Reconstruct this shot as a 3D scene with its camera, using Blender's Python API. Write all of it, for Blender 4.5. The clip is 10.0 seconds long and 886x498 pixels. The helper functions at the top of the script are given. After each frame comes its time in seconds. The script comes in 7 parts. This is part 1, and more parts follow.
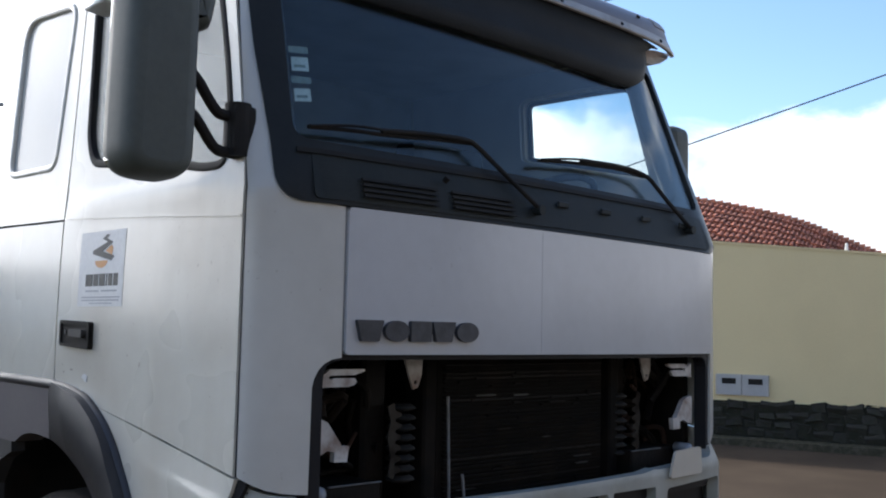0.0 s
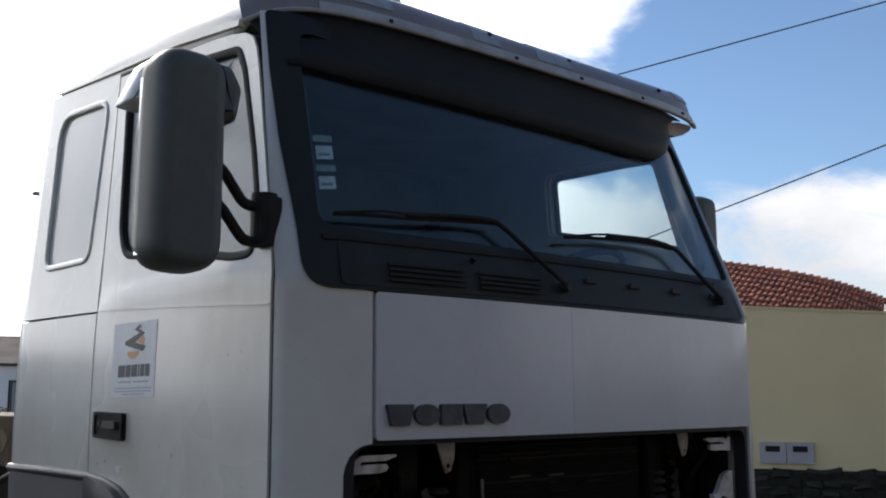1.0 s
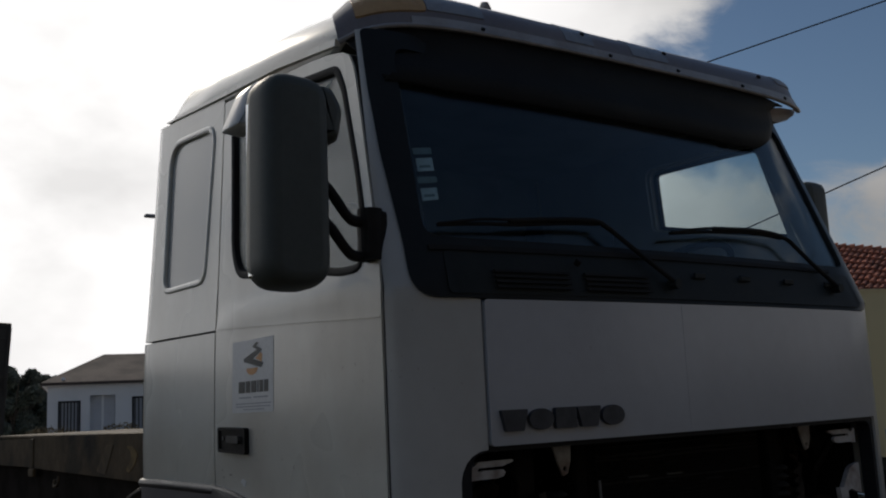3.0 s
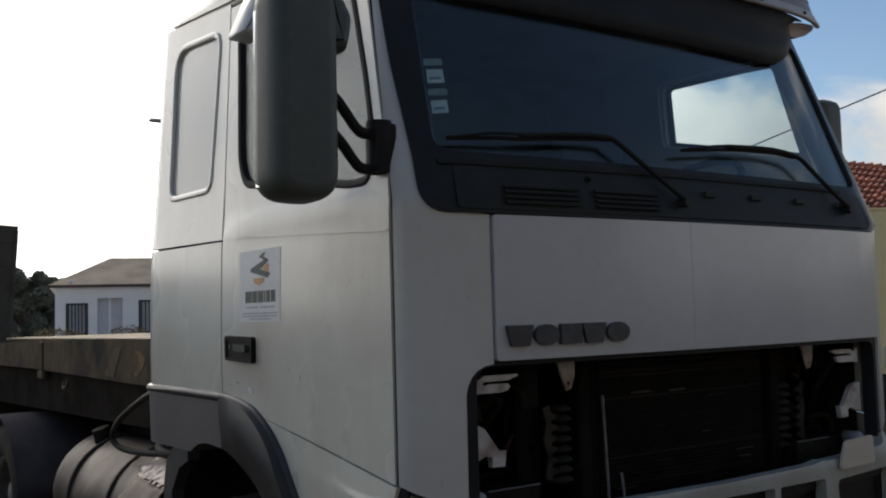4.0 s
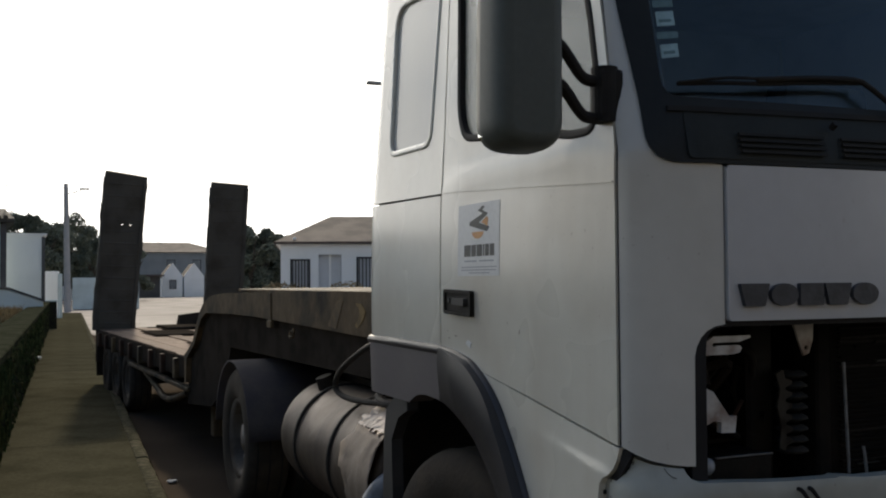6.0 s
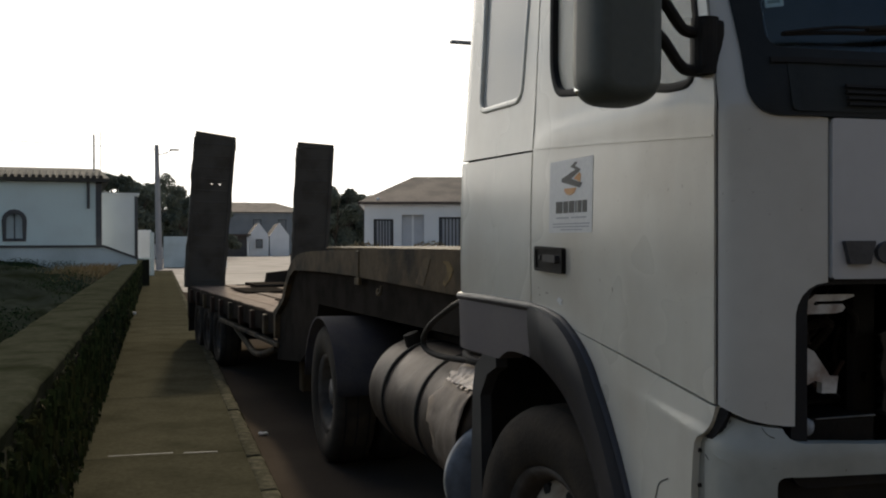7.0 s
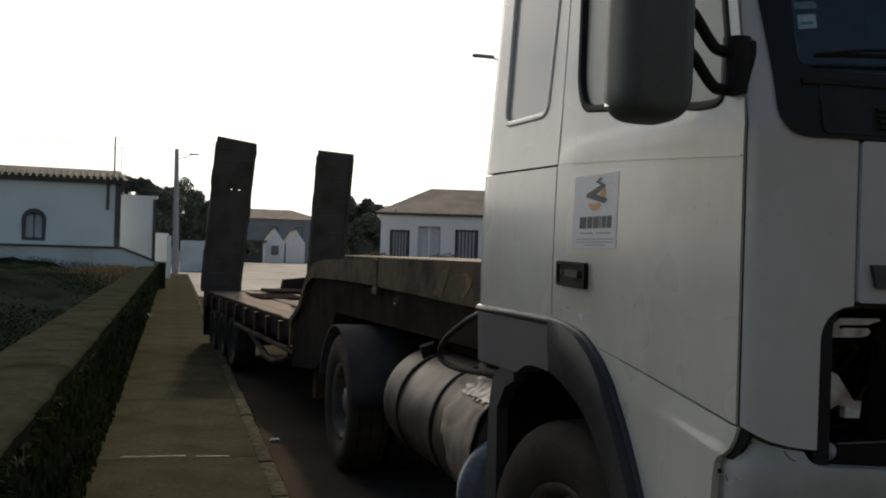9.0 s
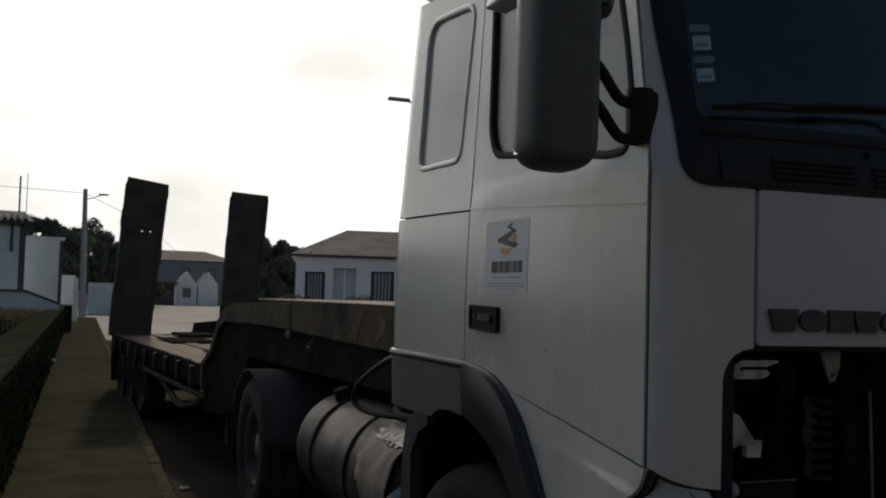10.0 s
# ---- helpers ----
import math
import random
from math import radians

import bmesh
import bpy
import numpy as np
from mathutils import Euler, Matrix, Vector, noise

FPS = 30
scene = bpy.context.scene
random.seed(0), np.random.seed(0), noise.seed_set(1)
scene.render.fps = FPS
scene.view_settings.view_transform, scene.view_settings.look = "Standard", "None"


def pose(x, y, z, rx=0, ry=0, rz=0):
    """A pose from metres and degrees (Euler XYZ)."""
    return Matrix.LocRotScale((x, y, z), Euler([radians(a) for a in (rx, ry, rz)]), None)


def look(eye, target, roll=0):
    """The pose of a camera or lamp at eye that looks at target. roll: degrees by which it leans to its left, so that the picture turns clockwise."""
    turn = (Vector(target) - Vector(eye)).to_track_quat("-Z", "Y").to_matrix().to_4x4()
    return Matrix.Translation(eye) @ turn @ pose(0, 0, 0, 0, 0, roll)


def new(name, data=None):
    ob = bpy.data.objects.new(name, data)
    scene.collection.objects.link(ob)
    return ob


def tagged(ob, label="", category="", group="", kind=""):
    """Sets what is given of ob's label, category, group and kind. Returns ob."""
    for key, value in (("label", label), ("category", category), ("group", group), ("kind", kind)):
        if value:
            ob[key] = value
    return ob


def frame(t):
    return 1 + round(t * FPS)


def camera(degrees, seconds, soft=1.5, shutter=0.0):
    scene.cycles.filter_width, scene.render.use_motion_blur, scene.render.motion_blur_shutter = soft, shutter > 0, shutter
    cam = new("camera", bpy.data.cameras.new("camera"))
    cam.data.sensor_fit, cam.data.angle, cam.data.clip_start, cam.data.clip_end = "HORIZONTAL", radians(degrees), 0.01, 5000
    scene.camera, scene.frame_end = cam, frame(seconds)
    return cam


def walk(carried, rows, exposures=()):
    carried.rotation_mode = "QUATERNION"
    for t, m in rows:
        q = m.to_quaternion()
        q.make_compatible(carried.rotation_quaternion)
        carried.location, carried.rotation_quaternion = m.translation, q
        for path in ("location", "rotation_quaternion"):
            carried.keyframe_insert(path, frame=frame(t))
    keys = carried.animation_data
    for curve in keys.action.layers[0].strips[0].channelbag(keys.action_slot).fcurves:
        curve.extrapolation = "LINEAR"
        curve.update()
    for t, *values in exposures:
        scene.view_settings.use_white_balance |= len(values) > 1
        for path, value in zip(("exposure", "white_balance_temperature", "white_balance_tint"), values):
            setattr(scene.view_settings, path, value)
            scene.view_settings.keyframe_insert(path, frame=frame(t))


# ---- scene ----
cam = camera(48.5, 10.0, soft=2.0)
PATH = [
    (0.0, look((-1.451, -2.173, 1.646), (0.630, -0.025, 1.891), 1.23)),
    (0.5, look((-1.445, -2.176, 1.662), (0.587, 0.000, 2.032), 0.42)),
    (1.0, look((-1.444, -2.191, 1.672), (0.545, 0.007, 2.136), -0.41)),
    (1.5, look((-1.451, -2.198, 1.677), (0.533, -0.015, 2.222), -0.29)),
    (2.0, look((-1.476, -2.190, 1.684), (0.523, -0.040, 2.302), 1.16)),
    (2.5, look((-1.474, -2.194, 1.686), (0.489, -0.019, 2.330), 0.09)),
    (3.0, look((-1.470, -2.204, 1.688), (0.281, 0.186, 2.161), -2.70)),
    (3.2, look((-1.463, -2.208, 1.698), (0.306, 0.181, 2.097), -2.99)),
    (4.3, look((-1.466, -2.164, 1.704), (0.253, 0.289, 1.880), -0.89)),
    (4.5, look((-1.463, -2.152, 1.700), (0.229, 0.319, 1.875), -0.16)),
    (5.0, look((-1.466, -2.133, 1.697), (0.082, 0.434, 1.817), -0.19)),
    (5.5, look((-1.479, -2.104, 1.691), (-0.110, 0.564, 1.770), 0.63)),
    (6.0, look((-1.458, -2.097, 1.687), (-0.260, 0.652, 1.779), -0.44)),
    (6.2, look((-1.467, -2.098, 1.681), (-0.331, 0.678, 1.742), -0.44)),
    (7.3, look((-1.489, -2.080, 1.671), (-0.552, 0.770, 1.638), 0.08)),
    (7.5, look((-1.490, -2.080, 1.669), (-0.565, 0.773, 1.636), 0.27)),
    (8.0, look((-1.505, -2.087, 1.665), (-0.615, 0.777, 1.621), 0.62)),
    (8.5, look((-1.521, -2.102, 1.664), (-0.626, 0.761, 1.590), 0.97)),
    (9.0, look((-1.514, -2.077, 1.667), (-0.592, 0.777, 1.678), 1.73)),
    (9.5, look((-1.509, -2.078, 1.673), (-0.468, 0.733, 1.788), 1.81)),
    (10.0, look((-1.510, -2.097, 1.677), (-0.353, 0.667, 1.822), 1.56)),
]
EXPOSURES = [
    (0.0, 0.80, 6200, 11), (0.5, 0.60, 6200, 11), (1.0, 0.05, 6250, 11), (1.5, 0.02, 6300, 11), (2.0, -0.60, 6350, 11), (2.5, -1.25, 6400, 10),
    (3.0, -1.4, 6500, 10), (3.2, -1.3, 6600, 10), (4.3, 0.10, 6850, 9), (4.6, 0.15, 6900, 8), (5.5, 0.0, 6900, 8), (6.2, -0.2, 6950, 8),
    (7.3, -0.35, 7150, 8), (7.5, -0.35, 7150, 8), (8.0, -0.60, 7150, 8), (9.0, -0.50, 7150, 8), (9.5, -0.4, 7100, 8), (10.0, -1.2, 6750, 8)]
walk(cam, PATH, EXPOSURES)

# ---- world and sun ----
SUN_TURN, SUN_RISE = 9.0, 31.5   # from +y towards +x, above the horizon
sun_way = Vector((math.sin(radians(SUN_TURN)) * math.cos(radians(SUN_RISE)),
                  math.cos(radians(SUN_TURN)) * math.cos(radians(SUN_RISE)), math.sin(radians(SUN_RISE))))


def build_sky():
    world = bpy.data.worlds.new("sky")
    scene.world = world
    world.use_nodes = True
    nt = world.node_tree
    nt.nodes.clear()
    N, L = nt.nodes.new, nt.links.new
    sky = N("ShaderNodeTexSky")
    sky.sky_type = "NISHITA"
    sky.sun_disc = False
    sky.sun_elevation, sky.sun_rotation = radians(SUN_RISE), radians(SUN_TURN)
    sky.air_density, sky.dust_density, sky.ozone_density = 1.0, 0.1, 2.6
    co = N("ShaderNodeTexCoord")
    # broken cloud: thick round the sun, torn towards the open blue, heaped low over the horizon, streaked high up
    stretch = N("ShaderNodeMapping")
    stretch.inputs["Scale"].default_value = (1.0, 1.0, 1.7)
    stretch.inputs["Location"].default_value = CLOUD_SHIFT
    L(co.outputs["Generated"], stretch.inputs["Vector"])

    def puffs(scale, detail, rough, twist):
        n = N("ShaderNodeTexNoise")
        n.inputs["Scale"].default_value, n.inputs["Detail"].default_value = scale, detail
        n.inputs["Roughness"].default_value, n.inputs["Distortion"].default_value = rough, twist
        L(stretch.outputs["Vector"], n.inputs["Vector"])
        return n.outputs["Fac"]

    def spread(value, lo, hi, to_lo, to_hi, smooth=False):
        r = N("ShaderNodeMapRange")
        r.interpolation_type = "SMOOTHSTEP" if smooth else "LINEAR"
        for key, v in (("From Min", lo), ("From Max", hi), ("To Min", to_lo), ("To Max", to_hi)):
            r.inputs[key].default_value = v
        L(value, r.inputs["Value"])
        return r.outputs["Result"]

    def plus(u, v):
        m = N("ShaderNodeMath")
        L(u, m.inputs[0]); L(v, m.inputs[1])
        return m.outputs[0]
    near = N("ShaderNodeVectorMath")
    near.operation = "DOT_PRODUCT"
    near.inputs[1].default_value = sun_way
    L(co.outputs["Generated"], near.inputs[0])
    low = N("ShaderNodeSeparateXYZ")
    L(co.outputs["Generated"], low.inputs[0])
    shape = plus(spread(puffs(3.3, 4.0, 0.5, 0.2), 0.0, 1.0, -0.13, 0.47), spread(puffs(11.0, 9.0, 0.62, 0.35), 0.0, 1.0, 0.0, 0.50))
    cover = plus(shape, spread(near.outputs["Value"], 0.70, 0.88, 0.0, 0.44))
    cover = plus(cover, spread(low.outputs["Z"], 0.185, 0.235, 0.29, -0.04))
    cover = plus(cover, spread(low.outputs["Z"], 0.345, 0.42, 0.0, 0.20))
    cover = plus(cover, spread(low.outputs["Z"], 0.45, 0.53, 0.0, -0.30))
    mask = N("ShaderNodeMapRange")
    mask.interpolation_type = "SMOOTHSTEP"
    mask.inputs["From Min"].default_value, mask.inputs["From Max"].default_value = 0.47, 0.69
    L(cover, mask.inputs["Value"])
    # the cloud's own light: grey-white, burning white round the sun
    glow = N("ShaderNodeMapRange")
    glow.inputs["From Min"].default_value, glow.inputs["From Max"].default_value = 0.68, 0.95
    glow.inputs["To Min"].default_value, glow.inputs["To Max"].default_value = CLOUD_FAR, CLOUD_SUN
    L(near.outputs["Value"], glow.inputs["Value"])
    puff, deep, body = N("ShaderNodeTexNoise"), N("ShaderNodeMapRange"), N("ShaderNodeMath")
    puff.inputs["Scale"].default_value, puff.inputs["Detail"].default_value = 3.4, 7.0
    L(stretch.outputs["Vector"], puff.inputs["Vector"])
    deep.inputs["From Min"].default_value, deep.inputs["From Max"].default_value = 0.36, 0.62
    deep.inputs["To Min"].default_value, deep.inputs["To Max"].default_value = 0.74, 1.12
    L(puff.outputs["Fac"], deep.inputs["Value"])
    body.operation = "MULTIPLY"
    L(deep.outputs["Result"], body.inputs[0]); L(glow.outputs["Result"], body.inputs[1])
    cloud = N("ShaderNodeVectorMath")
    cloud.operation = "SCALE"
    cloud.inputs[0].default_value = (1.0, 0.985, 0.975)
    L(body.outputs[0], cloud.inputs["Scale"])
    mix = N("ShaderNodeMix")
    mix.data_type = "RGBA"
    L(mask.outputs["Result"], mix.inputs["Factor"])
    L(sky.outputs["Color"], mix.inputs["A"])
    L(cloud.outputs["Vector"], mix.inputs["B"])
    bg, out = N("ShaderNodeBackground"), N("ShaderNodeOutputWorld")
    bg.inputs["Strength"].default_value = SKY_STRENGTH
    L(mix.outputs["Result"], bg.inputs["Color"])
    L(bg.outputs[0], out.inputs["Surface"])


SKY_STRENGTH, CLOUD_FAR, CLOUD_SUN = 0.12, 9.0, 25.0
CLOUD_SHIFT = (0.0, 0.0, 0.0)
build_sky()
sun = new("sun", bpy.data.lights.new("sun", "SUN"))
sun.data.energy, sun.data.angle, sun.data.color = 3.2, radians(3.0), (1.0, 0.90, 0.76)
sun.matrix_world = look(sun_way * 50, (0, 0, 0))

# ---- materials ----


def material(name, colour, rough=0.6, metal=0.0, second=None, scale=4.0, depth=6.0, amount=0.35, fine=60.0, fine_amount=0.12,
             bump=0.15, bump_scale=80.0, stretch=(1, 1, 1), rough_var=0.12, island=0.0, spec=0.5, coat=0.0, sheen=0.14, streak=None, specks=None):
    """A surface with broad stains, fine grain, uneven gloss and slight relief, in metres."""
    m = bpy.data.materials.new(name)
    m.use_nodes = True
    nt = m.node_tree
    N, L = nt.nodes.new, nt.links.new
    b = nt.nodes["Principled BSDF"]
    co, mp = N("ShaderNodeTexCoord"), N("ShaderNodeMapping")
    mp.inputs["Scale"].default_value = stretch
    L(co.outputs["Object"], mp.inputs["Vector"])

    def noise_at(s, detail=6.0):
        n = N("ShaderNodeTexNoise")
        n.inputs["Scale"].default_value, n.inputs["Detail"].default_value = s, detail
        L(mp.outputs["Vector"], n.inputs["Vector"])
        return n
    broad, grain = noise_at(scale, depth), noise_at(fine, 3.0)
    second = second or tuple(c * 0.55 for c in colour)
    ramp = N("ShaderNodeMapRange")
    ramp.interpolation_type = "SMOOTHSTEP"
    ramp.inputs["From Min"].default_value, ramp.inputs["From Max"].default_value = 0.38, 0.72
    ramp.inputs["To Max"].default_value = amount
    L(broad.outputs["Fac"], ramp.inputs["Value"])
    mix = N("ShaderNodeMix")
    mix.data_type = "RGBA"
    mix.inputs["A"].default_value, mix.inputs["B"].default_value = (*colour, 1), (*second, 1)
    L(ramp.outputs["Result"], mix.inputs["Factor"])
    last = mix.outputs["Result"]
    if streak:
        # runs of dirt that hang down the sheet
        sm = N("ShaderNodeMapping")
        sm.inputs["Scale"].default_value = (4.5, 4.5, 0.5)
        L(co.outputs["Object"], sm.inputs["Vector"])
        sn = N("ShaderNodeTexNoise")
        sn.inputs["Scale"].default_value, sn.inputs["Detail"].default_value = 1.6, 6.0
        L(sm.outputs["Vector"], sn.inputs["Vector"])
        sr = N("ShaderNodeMapRange")
        sr.inputs["From Min"].default_value, sr.inputs["From Max"].default_value = 0.50, 0.78
        sr.inputs["To Max"].default_value = streak[1]
        L(sn.outputs["Fac"], sr.inputs["Value"])
        sx = N("ShaderNodeMix")
        sx.data_type = "RGBA"
        sx.inputs["B"].default_value = (*streak[0], 1)
        L(sr.outputs["Result"], sx.inputs["Factor"]); L(last, sx.inputs["A"])
        last = sx.outputs["Result"]
    if specks:
        # chips and flecks of dirt, thicker in some places than in others
        pn, pr, pa = noise_at(55.0, 2.0), N("ShaderNodeMapRange"), N("ShaderNodeMath")
        patch = noise_at(1.9, 3.0)
        pa.operation = "MULTIPLY_ADD"
        pa.inputs[1].default_value, pa.inputs[2].default_value = 0.35, -0.175
        L(patch.outputs["Fac"], pa.inputs[0])
        pb = N("ShaderNodeMath")
        L(pn.outputs["Fac"], pb.inputs[0]); L(pa.outputs[0], pb.inputs[1])
        pr.inputs["From Min"].default_value, pr.inputs["From Max"].default_value = 0.73, 0.80
        pr.inputs["To Max"].default_value = specks[1]
        L(pb.outputs[0], pr.inputs["Value"])
        px = N("ShaderNodeMix")
        px.data_type = "RGBA"
        px.inputs["B"].default_value = (*specks[0], 1)
        L(pr.outputs["Result"], px.inputs["Factor"]); L(last, px.inputs["A"])
        last = px.outputs["Result"]
    val = N("ShaderNodeHueSaturation")
    gr = N("ShaderNodeMapRange")
    gr.inputs["To Min"].default_value, gr.inputs["To Max"].default_value = 1 - fine_amount, 1 + fine_amount
    L(grain.outputs["Fac"], gr.inputs["Value"])
    vsock = gr.outputs["Result"]
    if island:
        inf = N("ShaderNodeObjectInfo") if island > 0 else N("ShaderNodeNewGeometry")
        ir = N("ShaderNodeMapRange")
        ir.inputs["To Min"].default_value, ir.inputs["To Max"].default_value = 1 - abs(island), 1 + abs(island)
        L(inf.outputs["Random" if island > 0 else "Random Per Island"], ir.inputs["Value"])
        mul = N("ShaderNodeMath")
        mul.operation = "MULTIPLY"
        L(vsock, mul.inputs[0]); L(ir.outputs["Result"], mul.inputs[1])
        vsock = mul.outputs[0]
    L(vsock, val.inputs["Value"]); L(last, val.inputs["Color"])
    L(val.outputs["Color"], b.inputs["Base Color"])
    rr = N("ShaderNodeMapRange")
    rr.inputs["To Min"].default_value, rr.inputs["To Max"].default_value = max(0.03, rough - rough_var), min(1, rough + rough_var)
    L(broad.outputs["Fac"], rr.inputs["Value"]); L(rr.outputs["Result"], b.inputs["Roughness"])
    b.inputs["Metallic"].default_value = metal
    b.inputs["Specular IOR Level"].default_value = spec
    b.inputs["Coat Weight"].default_value = coat
    b.inputs["Coat Roughness"].default_value = sheen
    if bump:
        bn, bp = noise_at(bump_scale, 4.0), N("ShaderNodeBump")
        bp.inputs["Strength"].default_value, bp.inputs["Distance"].default_value = bump, 0.01
        L(bn.outputs["Fac"], bp.inputs["Height"]); L(bp.outputs["Normal"], b.inputs["Normal"]); L(bp.outputs["Normal"], b.inputs["Coat Normal"])
    return m


def glass(name, tint, gloss=0.03, base=0.05):
    """A clear pane, more mirror-like towards grazing views."""
    m = bpy.data.materials.new(name)
    m.use_nodes = True
    nt = m.node_tree
    nt.nodes.clear()
    N, L = nt.nodes.new, nt.links.new
    clear, shine, mix, lw, out = (N("ShaderNodeBsdfTransparent"), N("ShaderNodeBsdfGlossy"), N("ShaderNodeMixShader"),
                                  N("ShaderNodeLayerWeight"), N("ShaderNodeOutputMaterial"))
    clear.inputs["Color"].default_value = (*tint, 1)
    shine.inputs["Roughness"].default_value = gloss
    steep, amount = N("ShaderNodeMath"), N("ShaderNodeMath")
    steep.operation, steep.inputs[1].default_value = "POWER", 4.0
    amount.operation, amount.inputs[1].default_value, amount.inputs[2].default_value = "MULTIPLY_ADD", 0.75, base
    lw.inputs["Blend"].default_value = 0.5
    L(lw.outputs["Facing"], steep.inputs[0]); L(steep.outputs[0], amount.inputs[0])
    L(amount.outputs[0], mix.inputs["Fac"]); L(clear.outputs[0], mix.inputs[1]); L(shine.outputs[0], mix.inputs[2])
    L(mix.outputs[0], out.inputs["Surface"])
    return m


